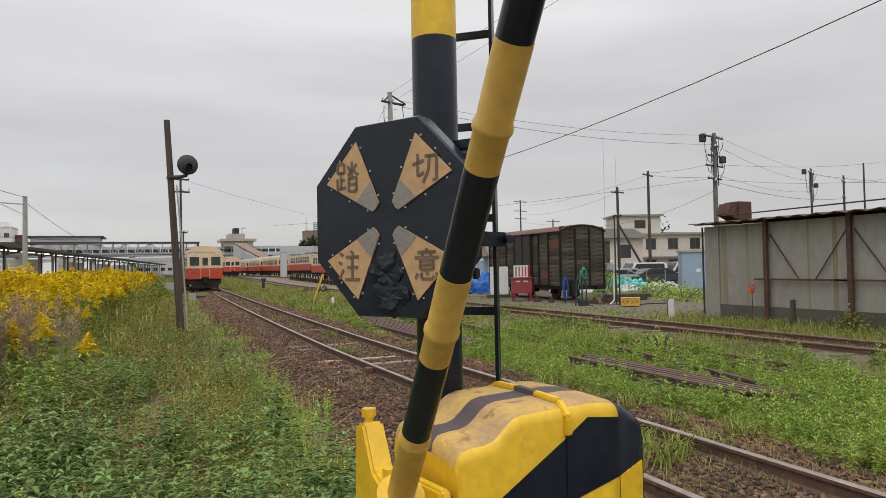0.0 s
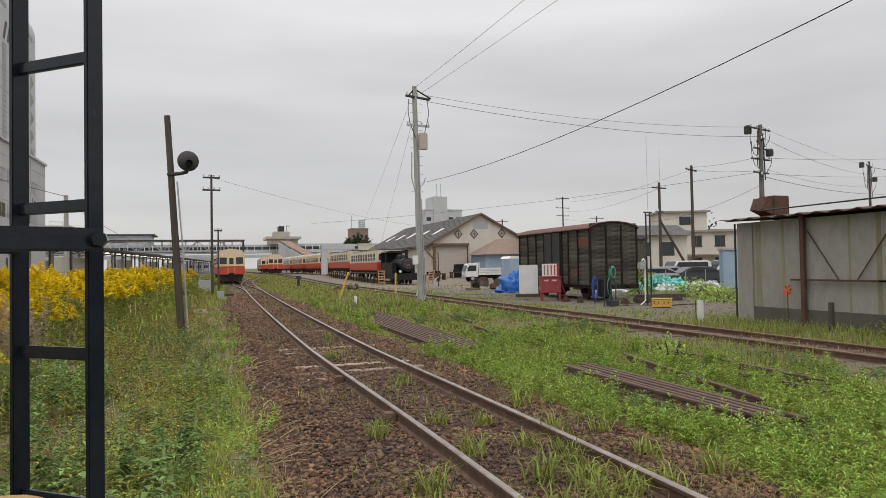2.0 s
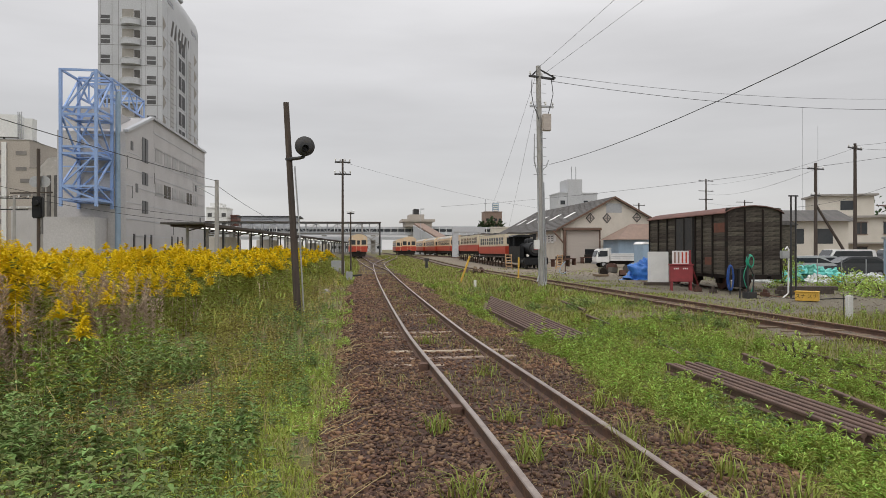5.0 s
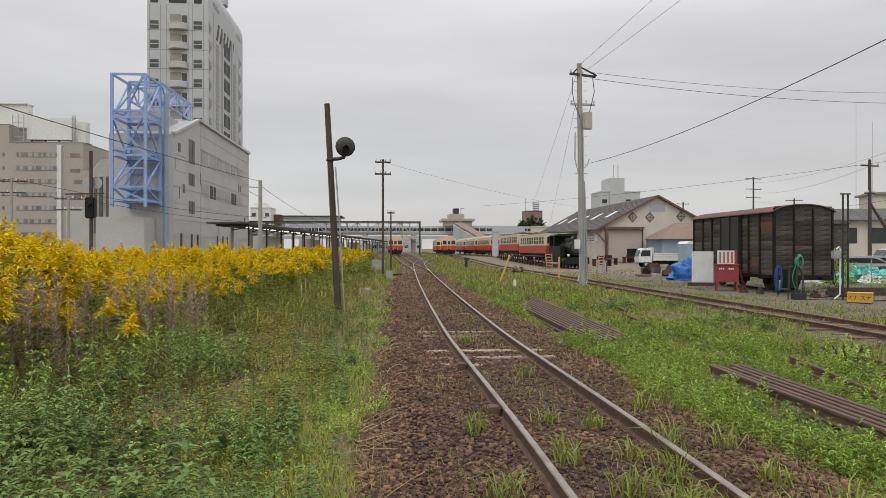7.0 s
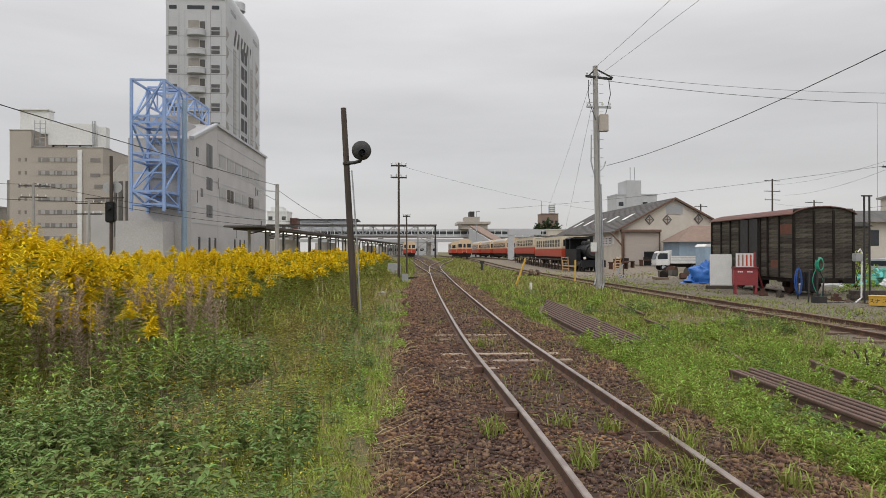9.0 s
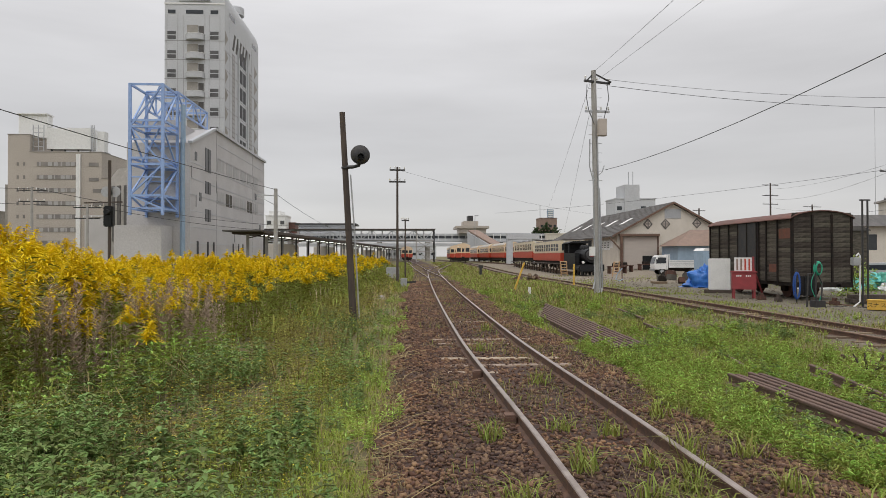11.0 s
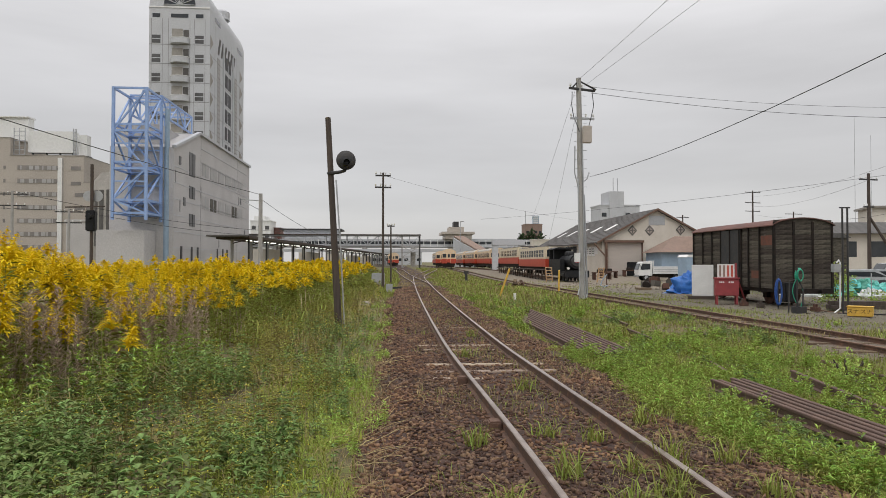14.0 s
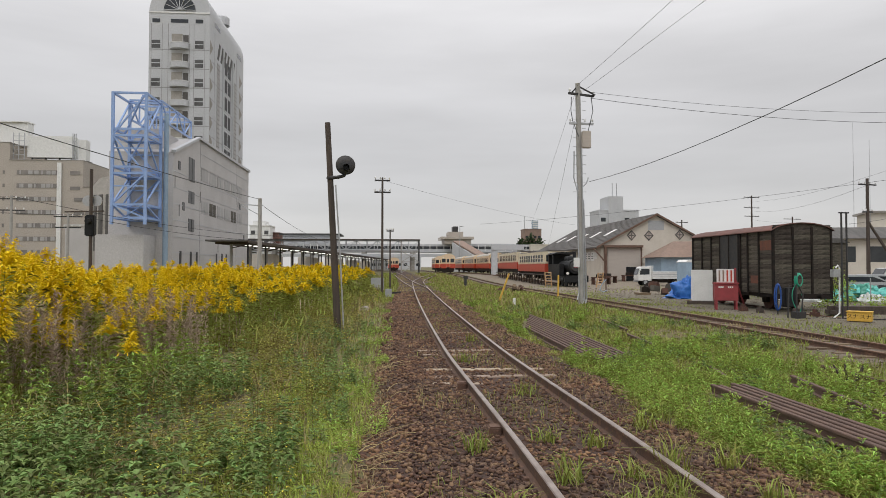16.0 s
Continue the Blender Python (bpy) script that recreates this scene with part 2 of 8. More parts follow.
    mossy=mat("mossy_streak", (0.21, 0.185, 0.105), (0.27, 0.245, 0.17), 0.95, scale=2, fine=14, bump=0.05, stretch=(1, 3, 0.3)),
    old_conc=mat("old_pole", (0.17, 0.155, 0.14), (0.11, 0.10, 0.09), 0.9, scale=3, fine=40, stretch=(4, 4, 0.6)),
    joint=mat("panel_joint", (0.27, 0.265, 0.26), None, 0.8),
    deep_pane=mat("deep_window", (0.030, 0.030, 0.033), (0.06, 0.06, 0.062), 0.55, scale=0.4, bump=0, spec=0.2),
    dark_pane=mat("dark_pane", (0.055, 0.055, 0.056), (0.10, 0.10, 0.098), 0.45, scale=0.4, bump=0),
    gravel=mat("grey_gravel", (0.23, 0.195, 0.15), (0.15, 0.125, 0.095), 0.95, scale=1, fine=40, island=0.5),
    tree=mat("tree_leaf", (0.055, 0.085, 0.035), (0.04, 0.065, 0.03), 0.7, scale=0.6, bump=0, island=0.4, trans=0.2, spec=0.2),
)

# the platform lamps are on
glow = M["lit"].node_tree.nodes["Principled BSDF"]
glow.inputs["Emission Color"].default_value, glow.inputs["Emission Strength"].default_value = (1.0, 0.97, 0.9, 1), 1.6

# ---- mesh helpers ----


class Shape:
    """Vertices and faces of one mesh, put together from simple solids."""

    def __init__(self):
        self.v, self.f = [], []

    def add(self, pts, faces):
        k = len(self.v)
        self.v += [tuple(p) for p in pts]
        self.f += [tuple(k + i for i in q) for q in faces]
        return self

    def box(self, x0, y0, z0, x1, y1, z1, turn=None):
        pts = [Vector((x, y, z)) for z in (z0, z1) for y in (y0, y1) for x in (x0, x1)]
        if turn:
            pts = [turn @ p for p in pts]
        return self.add(pts, [(0, 2, 3, 1), (4, 5, 7, 6), (0, 1, 5, 4), (2, 6, 7, 3), (0, 4, 6, 2), (1, 3, 7, 5)])

    def tube(self, p, q, r, r2=None, n=8):
        p, q, r2 = Vector(p), Vector(q), r if r2 is None else r2
        d = (q - p).normalized()
        a = d.orthogonal().normalized()
        b = d.cross(a)
        ring = lambda c, s: [c + s * (math.cos(6.2832 * i / n) * a + math.sin(6.2832 * i / n) * b) for i in range(n)]
        return self.add(ring(p, r) + ring(q, r2), [(i, (i + 1) % n, n + (i + 1) % n, n + i) for i in range(n)] + [tuple(range(n))[::-1], tuple(range(n, 2 * n))])

    def bar(self, p, q, w, h):
        """A square bar from p to q, w wide and h high."""
        p, q = Vector(p), Vector(q)
        d = (q - p).normalized()
        up = Vector((0, 0, 1)) if abs(d.z) < 0.95 else Vector((0, 1, 0))
        a = d.cross(up).normalized() * w / 2
        b = a.cross(d).normalized() * h / 2
        return self.add([c + s * a + t * b for c in (p, q) for s, t in ((-1, -1), (1, -1), (1, 1), (-1, 1))],
                        [(0, 1, 2, 3), (7, 6, 5, 4), (0, 4, 5, 1), (1, 5, 6, 2), (2, 6, 7, 3), (3, 7, 4, 0)])

    def prism(self, outline, along, at=(0, 0, 0)):
        """An outline of points, pushed along a vector."""
        n, along, at = len(outline), Vector(along), Vector(at)
        a = [Vector(p) + at for p in outline]
        return self.add(a + [p + along for p in a], [(i, (i + 1) % n, n + (i + 1) % n, n + i) for i in range(n)] + [tuple(range(n))[::-1], tuple(range(n, 2 * n))])

    def path(self, pts, r, n=6):
        P = [Vector(p) for p in pts]
        v, a = [], None
        for i, p in enumerate(P):
            d = (P[min(i + 1, len(P) - 1)] - P[max(i - 1, 0)]).normalized()
            a = (d.orthogonal() if a is None else a - d * a.dot(d)).normalized()
            b = d.cross(a)
            v += [p + r * (math.cos(6.2832 * k / n) * a + math.sin(6.2832 * k / n) * b) for k in range(n)]
        m = len(P)
        f = [(j * n + i, j * n + (i + 1) % n, (j + 1) * n + (i + 1) % n, (j + 1) * n + i) for j in range(m - 1) for i in range(n)]
        return self.add(v, f + [tuple(range(n))[::-1], tuple(range((m - 1) * n, m * n))])

    def lathe(self, profile, n=16, at=(0, 0, 0)):
        at = Vector(at)
        pts = [at + Vector((r * math.cos(6.2832 * i / n), r * math.sin(6.2832 * i / n), z)) for r, z in profile for i in range(n)]
        k = len(profile)
        faces = [(j * n + i, j * n + (i + 1) % n, (j + 1) * n + (i + 1) % n, (j + 1) * n + i) for j in range(k - 1) for i in range(n)]
        return self.add(pts, faces + [tuple(range(n))[::-1], tuple(range((k - 1) * n, k * n))])


def mesh_of(name, s, material, bevel=0.0, smooth=False):
    me = bpy.data.meshes.new(name)
    me.from_pydata(s.v, [], s.f)
    bm = bmesh.new()
    bm.from_mesh(me)
    bmesh.ops.recalc_face_normals(bm, faces=bm.faces)
    if bevel:
        edges = [e for e in bm.edges if len(e.link_faces) == 2 and e.calc_face_angle(0) > 0.5]
        bmesh.ops.bevel(bm, geom=edges, offset=bevel, segments=2, affect="EDGES", clamp_overlap=True)
    if smooth:
        for f in bm.faces:
            f.smooth = True
        for e in bm.edges:
            if len(e.link_faces) == 2 and e.calc_face_angle(0) > 0.7:
                e.smooth = False
    bm.to_mesh(me)
    bm.free()
    me.materials.append(M[material])
    return me


def part(name, s, material, parent, label="", bevel=0.0, smooth=False, at=None):
    ob = new(name, s if isinstance(s, bpy.types.Mesh) else mesh_of(name, s, material, bevel, smooth))
    ob.parent = parent
    if at is not None:
        ob.matrix_local = at
    return tagged(ob, label)


def thing(name, m, label, category, group="", kind=""):
    ob = new(name)
    ob.empty_display_size = 0.2
    ob.matrix_world = m
    return tagged(ob, label, category, group, kind)


def stuff(name, verts, faces, material, label, category, smooth=False):
    me = bpy.data.meshes.new(name)
    me.from_pydata(verts, [], faces)
    me.materials.append(M[material])
    if smooth:
        me.polygons.foreach_set("use_smooth", [True] * len(me.polygons))
    return tagged(new(name, me), label, category, kind="stuff")


def step(a, b, x):
    t = np.clip((x - a) / (b - a), 0, 1)
    return t * t * (3 - 2 * t)


def centre(y):
    """The near track's middle line."""
    return 3.745 + 0.145 * (1 - step(5, 14, y)) + 0.00257 * (np.clip(y, 14, 66) - 14) ** 1.5


def land(x, y):
    """The height of the ground."""
    x, y = np.asarray(x, float), np.asarray(y, float)
    z = -0.15 + 0.6 * step(62, 122, y)
    d = np.abs(x - centre(y))
    z = z + 0.14 * (1 - step(1.35, 2.15, d)) * (1 - step(95, 120, y))
    d2 = np.abs(x - 12.65)
    z = z + 0.06 * (1 - step(0.9, 1.6, d2)) * (1 - step(95, 120, y))
    near = np.exp(-((x - 4) ** 2 + (y - 15) ** 2) / 2500)
    z = z + near * 0.025 * (np.sin(x * 1.9 + 0.7 * y) + np.sin(y * 1.3 - x * 0.6) + np.sin(x * 0.71 + y * 0.43)) * step(1.4, 2.4, d) * step(1.2, 1.9, d2)
    return z


# ---- the ground ----


def ground():
    def axis(lo, hi, stepsize, reach):
        a = list(np.arange(lo, hi + 1e-6, stepsize))
        for side in (-1, 1):
            s, p = stepsize, (lo if side < 0 else hi)
            while abs(p) < reach:
                s *= 1.5
                p += side * s
                a.append(p)
        return np.array(sorted(a))
    xs, ys = axis(-14, 24, 0.3, 2600), axis(-6, 50, 0.35, 2600)
    X, Y = np.meshgrid(xs, ys)
    V = np.stack([X, Y, land(X, Y)], -1).reshape(-1, 3)
    n, k = len(xs), len(ys)
    I = np.arange(n * k).reshape(k, n)
    F = np.stack([I[:-1, :-1], I[:-1, 1:], I[1:, 1:], I[1:, :-1]], -1).reshape(-1, 4)
    me = bpy.data.meshes.new("ground")
    me.from_pydata(V.tolist(), [], F.tolist())
    me.polygons.foreach_set("use_smooth", [True] * len(F))
    m = mat("grassy_earth", (0.135, 0.115, 0.048), (0.105, 0.085, 0.045), 0.95, scale=0.7, fine=22, bump=0.8, c=(0.14, 0.15, 0.045), spots=0.5)
    nt = m.node_tree
    n_, l_ = nt.nodes, nt.links
    p = n_["Principled BSDF"]
    base = p.inputs["Base Color"].links[0].from_socket
    co = n_.new("ShaderNodeTexCoord")
    sep = n_.new("ShaderNodeSeparateXYZ")
    l_.new(co.outputs["Object"], sep.inputs[0])
    wob = n_.new("ShaderNodeTexNoise")
    wob.inputs["Scale"].default_value, wob.inputs["Detail"].default_value = 0.7, 5

    def soft(sock, lo, hi, wobble):
        a = n_.new("ShaderNodeMath")
        a.operation, a.inputs[1].default_value = "MULTIPLY_ADD", wobble
        l_.new(wob.outputs["Fac"], a.inputs[0])
        l_.new(sock, a.inputs[2])
        r = n_.new("ShaderNodeMapRange")
        r.interpolation_type = "SMOOTHSTEP"
        r.inputs["From Min"].default_value, r.inputs["From Max"].default_value = lo + wobble / 2, hi + wobble / 2
        l_.new(a.outputs[0], r.inputs["Value"])
        return r.outputs[0]

    def times(a, b):
        k_ = n_.new("ShaderNodeMath")
        k_.operation = "MULTIPLY"
        l_.new(a, k_.inputs[0])
        l_.new(b, k_.inputs[1])
        return k_.outputs[0]

    def inv(a):
        k_ = n_.new("ShaderNodeMath")
        k_.operation, k_.inputs[0].default_value = "SUBTRACT", 1.0
        l_.new(a, k_.inputs[1])
        return k_.outputs[0]

    def blend(f, a, colour):
        k_ = n_.new("ShaderNodeMix")
        k_.data_type = "RGBA"
        l_.new(f, k_.inputs["Factor"])
        l_.new(a, k_.inputs["A"])
        if isinstance(colour, tuple):
            k_.inputs["B"].default_value = (*colour, 1)
        else:
            l_.new(colour, k_.inputs["B"])
        return k_.outputs["Result"]

    grit = n_.new("ShaderNodeTexNoise")
    grit.inputs["Scale"].default_value, grit.inputs["Detail"].default_value, grit.inputs["Roughness"].default_value = 14, 8, 0.75
    l_.new(co.outputs["Object"], grit.inputs["Vector"])
    l_.new(co.outputs["Object"], wob.inputs["Vector"])

    def gritty(dark, light):
        r = n_.new("ShaderNodeValToRGB")
        r.color_ramp.elements[0].position, r.color_ramp.elements[1].position = 0.35, 0.65
        r.color_ramp.elements[0].color, r.color_ramp.elements[1].color = (*dark, 1), (*light, 1)
        l_.new(grit.outputs["Fac"], r.inputs[0])
        return r.outputs[0]

    x, y = sep.outputs["X"], sep.outputs["Y"]
    # brown earth and small stones under the near track, worn grey gravel in the yard
    bed = times(soft(x, 1.7, 2.0, 0.5), inv(soft(x, 5.7, 6.3, 0.9)))
    c1 = blend(bed, base, gritty((0.026, 0.015, 0.011), (0.090, 0.048, 0.034)))
    bed2 = times(soft(x, 11.2, 11.8, 0.8), inv(soft(x, 13.6, 14.2, 0.6)))
    c2 = blend(bed2, c1, gritty((0.06, 0.048, 0.036), (0.20, 0.16, 0.12)))
    yard = times(times(soft(x, 14.0, 14.9, 1.2), soft(y, 18.0, 19.5, 1.5)), inv(soft(y, 118, 130, 6.0)))
    c3 = blend(yard, c2, gritty((0.080, 0.070, 0.049), (0.190, 0.166, 0.120)))
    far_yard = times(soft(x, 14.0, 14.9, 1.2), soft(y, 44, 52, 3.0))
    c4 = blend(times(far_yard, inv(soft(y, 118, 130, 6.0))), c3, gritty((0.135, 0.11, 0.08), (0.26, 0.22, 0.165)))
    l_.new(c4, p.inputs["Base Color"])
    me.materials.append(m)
    tagged(new("ground", me), "weedy earth with gravel round the tracks", "ground", kind="structure")


ground()

# ---- tracks ----
RAIL = [(-0.055, 0), (0.055, 0), (0.055, 0.012), (0.012, 0.028), (0.010, 0.100), (0.031, 0.112), (0.031, 0.138), (0.024, 0.146), (-0.024, 0.146), (-0.031, 0.138), (-0.031, 0.112), (-0.010, 0.100), (-0.012, 0.028), (-0.055, 0.012)]


def rail_mesh(name, pts, top="rail_top", old="rail_rust"):
    """A rail along a line of points, with a worn running surface."""
    v, f, mi = [], [], []
    n = len(RAIL)
    P = [Vector(p) for p in pts]
    for i, p in enumerate(P):
        d = (P[min(i + 1, len(P) - 1)] - P[max(i - 1, 0)]).normalized()
        side = Vector((d.y, -d.x, 0)).normalized()
        v += [p + side * a + Vector((0, 0, b)) for a, b in RAIL]
    for i in range(len(P) - 1):
        for j in range(n):
            f.append((i * n + j, i * n + (j + 1) % n, (i + 1) * n + (j + 1) % n, (i + 1) * n + j))
            mi.append(1 if j in (6, 7, 8) else 0)
    f += [tuple(range(n))[::-1], tuple(range((len(P) - 1) * n, len(P) * n))]
    mi += [0, 0]
    me = bpy.data.meshes.new(name)
    me.from_pydata(v, [], f)
    me.materials.append(M[old])
    me.materials.append(M[top])
    me.polygons.foreach_set("material_index", mi)
    return me


def line(x_of, y0, y1, dy=1.0, lift=0.0):
    return [(x_of(y), y, float(land(x_of(y), y)) * 0 + float(land(centre(y), y)) + lift) for y in np.arange(y0, y1 + 0.01, dy)]


near_track = thing("railway_track", pose(0, 0, 0), "single railway track on brown ballast with worn sleepers", "track", kind="structure")
for off in (-0.57, 0.57):
    part("rail", rail_mesh("rail", line(lambda y: float(centre(y)) + off, -8, 66)), None, near_track)

slab = Shape().box(-1.05, -0.10, -0.12, 1.05, 0.10, 0.0)
SLEEPER = mesh_of("sleeper", slab, "sleeper", bevel=0.012)
PLATE = mesh_of("tie_plate", Shape().box(-0.11, -0.08, 0, 0.11, 0.08, 0.012).box(-0.10, -0.03, 0.012, -0.058, 0.03, 0.035).box(0.058, -0.03, 0.012, 0.10, 0.03, 0.035), "rail_rust")
PALE = mesh_of("sleeper", slab, "sleeper_pale", bevel=0.012)
for i in range(96):
    y = -5 + i * 0.66 + random.uniform(-0.05, 0.05)
    cx = float(centre(y))
    bleached = 10.2 < y < 12.2 or 13.8 < y < 15.2 or 16.8 < y < 20.6
    z = float(land(cx, y)) + random.uniform(-0.042, -0.008) + (0.026 if bleached else 0.0)
    part("sleeper", PALE if bleached else SLEEPER, None, near_track, at=pose(cx + random.uniform(-0.05, 0.05), y, z, 0, random.uniform(-0.6, 0.6), random.uniform(-2, 2)))
    if y < 26:
        for off in (-0.57, 0.57):
            part("tie_plate", PLATE, None, near_track, at=pose(cx + off, y, float(land(cx, y)) - 0.004))
for j, y in enumerate((6.9, 9.6)):
    part("rail_chair", Shape().box(-0.16, -0.09, -0.02, -0.02, 0.09, 0.10), "rail_rust", near_track, bevel=0.015, at=pose(float(centre(y + 0.8)) - 0.57, y + 0.8, 0.0))

yard_track = thing("yard_track", pose(0, 0, 0), "rusty yard track half sunk in gravel and weeds", "track", kind="structure")
for off in (-0.56, 0.56):
    pts = [(12.65 + off, y, float(land(12.65, y)) - 0.012) for y in np.arange(-4, 118, 2.0)]
    part("rail", rail_mesh("rail", pts, "rail_dull"), None, yard_track)
for i in range(60):
    y = 4 + i * 0.75
    part("sleeper", SLEEPER, None, yard_track, at=pose(12.65 + random.uniform(-0.1, 0.1), y, float(land(12.65, y)) + 0.02, 0, random.uniform(-1, 1), random.uniform(-3, 3)))


def turnout(name, label, ways, dull="rail_top"):
    t = thing(name, pose(0, 0, 0), label, "track", kind="structure")
    for way in ways:
        for off in (-0.57, 0.57):
            pts = []
            for y in np.linspace(way[0][1], way[-1][1], 28):
                x = np.interp(y, [p[1] for p in way], [p[0] for p in way])
                pts.append((x + off, y, float(land(centre(y), y)) * 1.0 + 0.006))
            part("rail", rail_mesh("rail", pts, dull), None, t)
    return t


def bend(x0, x1, y0, y1, n=16):
    return [(x0 + (x1 - x0) * float(step(0, 1, k / n)), y0 + (y1 - y0) * k / n) for k in range(n + 1)]


turnout("track_turnout", "railway turnout whose two tracks part", [[(4.30, 50), (4.25, 58), (4.02, 66), (3.55, 83), (3.2, 97), (2.7, 123), (2.3, 148), (2.1, 166), (2.3, 250)], bend(4.71, 9.1, 66, 118) + [(12.0, 150), (13, 250)]])
turnout("siding_track", "station siding under parked railcars", [[(12.8, 118), (12.8, 250)], [(18.6, 66), (18.6, 108), (17.6, 160)]], "rail_dull")

# ---- crossing gear beside the road ----


def lump(seed, sx, sy, sz, n=14, k=9, rough=0.22):
    """A slumped, creased heap."""
    s = Shape()
    off = Vector((seed * 7.1, seed * 3.3, seed * 1.7))
    pts = []
    for j in range(k + 1):
        th = math.pi / 2 * j / k
        for i in range(n):
            d = Vector((math.cos(6.2832 * i / n) * math.cos(th), math.sin(6.2832 * i / n) * math.cos(th), math.sin(th)))
            r = 1 + rough * 2 * noise.noise(d * 2.1 + off) + rough * noise.noise(d * 5.3 + off)
            pts.append((d.x * sx * r, d.y * sy * r, d.z * sz * r))
    return s.add(pts, [(j * n + i, j * n + (i + 1) % n, (j + 1) * n + (i + 1) % n, (j + 1) * n + i) for j in range(k) for i in range(n)] + [tuple(range(n))[::-1]])




def post_at(x, y):
    return pose(x, y, float(land(x, y)))


def warning_post():
    g = float(land(0.79, 1.875))
    w = thing("crossing_post", pose(0.79, 1.875, g), "steel crossing post in black and yellow bands with ladder", "crossing post")
    bands = [(-0.3, 1.575, "black"), (1.575, 2.012, "yellow"), (2.012, 2.405, "black"), (2.405, 2.84, "yellow"), (2.84, 3.27, "black"), (3.27, 3.7, "yellow")]
    for z0, z1, m in bands:
        part("post_band", Shape().lathe([(0.069, z0 - g), (0.069, z1 - g)], 32), m, w, smooth=True)
    part("post_cap", Shape().lathe([(0.072, 3.7 - g), (0.072, 3.74 - g), (0.02, 3.76 - g)], 32), "black", w, smooth=True)
    # ladder beside the post
    a, b = Vector((0.917 - 0.79, 2.222 - 1.875, 0)), Vector((1.094 - 0.79, 2.072 - 1.875, 0))
    d = (b - a).normalized()
    nrm = Vector((d.y, -d.x, 0))
    for q in (a, b):
        flat = [q + d * s1 * 0.006 + nrm * s2 * 0.021 + Vector((0, 0, 0.25)) for s1, s2 in ((-1, -1), (1, -1), (1, 1), (-1, 1))]
        part("ladder_rail", Shape().prism(flat, (0, 0, 3.65)), "black", w, bevel=0.002)
    for z in np.arange(0.57, 3.9, 0.327):
        part("rung", Shape().bar(a + Vector((0, 0, z - g)), b + Vector((0, 0, z - g)), 0.012, 0.028), "black", w, bevel=0.003)
    d = (b - a).normalized()
    nrm = Vector((d.y, -d.x, 0))
    # clamps round the post, with bolts and the arm that holds the ladder
    for z, m in ((1.80, "yellow"), (1.690, "yellow"), (2.035, "black"), (3.3, "yellow")):
        c = part("clamp", Shape().lathe([(0.078, z - g - 0.024), (0.078, z - g + 0.024)], 28), m, w, smooth=True)
        for s in (-0.016, 0.016):
            part("clamp_lug", Shape().bar(Vector((0, 0, z - g)) + nrm * 0.05 + d * (0.06 + s), Vector((0, 0, z - g)) + nrm * 0.05 + d * (0.072 + s) + nrm * 0.045, 0.012, 0.05), m, c, bevel=0.003)
        part("clamp_bolt", Shape().tube(Vector((0, 0, z - g)) + nrm * 0.08 + d * 0.02, Vector((0, 0, z - g)) + nrm * 0.08 + d * 0.13, 0.008), m, c)
    e = b.normalized()
    for z in (1.80, 1.69):
        part("clamp_block", Shape().bar(e * 0.060 + Vector((0, 0, z - g)), e * 0.108 + Vector((0, 0, z - g)), 0.045, 0.046), "yellow", w, bevel=0.006)
        part("clamp_nut", Shape().tube(e * 0.085 + Vector((0.012, -0.03, z - g)), e * 0.085 + Vector((0.022, -0.05, z - g)), 0.013, n=6), "yellow", w)
    part("ladder_arm", Shape().bar(e * 0.1085 + Vector((0, 0, 1.80 - g)), b + Vector((0.02, -0.03, 1.80 - g)), 0.02, 0.05), "black", w, bevel=0.004)
    part("ladder_arm", Shape().bar(Vector((0.0, 0.07, 1.80 - g)), a + Vector((0, 0, 1.80 - g)), 0.02, 0.05), "black", w, bevel=0.004)
    part("bolt_head", Shape().tube(b + Vector((0.02, -0.045, 1.80 - g)), b + Vector((0.02, -0.07, 1.80 - g)), 0.016, n=6), "black", w)
    return w


warning_post()

GLYPHS = ("踏", "切", "注", "意")


def strokes(kind):
    """The four characters of the warning, as straight brush strokes in a unit square."""
    return {
        "踏": [(.05, .95, .35, .95), (.05, .95, .05, .65), (.35, .95, .35, .65), (.05, .65, .35, .65), (.2, .65, .2, .1), (.2, .4, .38, .4), (.04, .45, .04, .1), (.02, .08, .42, .14), (.5, .85, .62, .7), (.7, 1, .7, .5), (.7, .75, .52, .52), (.92, .88, .74, .76), (.74, .74, .98, .52), (.55, .45, .9, .45), (.55, .45, .55, 0), (.9, .45, .9, 0), (.55, .23, .9, .23), (.55, 0, .9, 0)],
        "切": [(.02, .62, .45, .72), (.22, .95, .22, .25), (.22, .25, .45, .35), (.5, .85, .95, .85), (.95, .85, .92, .08), (.92, .08, .78, .1), (.68, .85, .62, .4), (.62, .4, .42, .02)],
        "注": [(.1, .95, .24, .84), (.04, .65, .18, .55), (.06, .05, .26, .38), (.6, 1, .7, .88), (.38, .8, .95, .8), (.42, .45, .92, .45), (.66, .8, .66, .04), (.34, .04, .98, .04)],
        "意": [(.5, 1, .5, .9), (.15, .88, .85, .88), (.32, .84, .36, .74), (.68, .84, .64, .74), (.04, .71, .96, .71), (.25, .62, .75, .62), (.25, .62, .25, .34), (.75, .62, .75, .34), (.25, .48, .75, .48), (.25, .34, .75, .34), (.14, .22, .06, .04), (.28, .24, .32, .04), (.32, .04, .72, .04), (.72, .04, .76, .14), (.48, .28, .56, .16), (.84, .24, .95, .08)],
    }[kind]


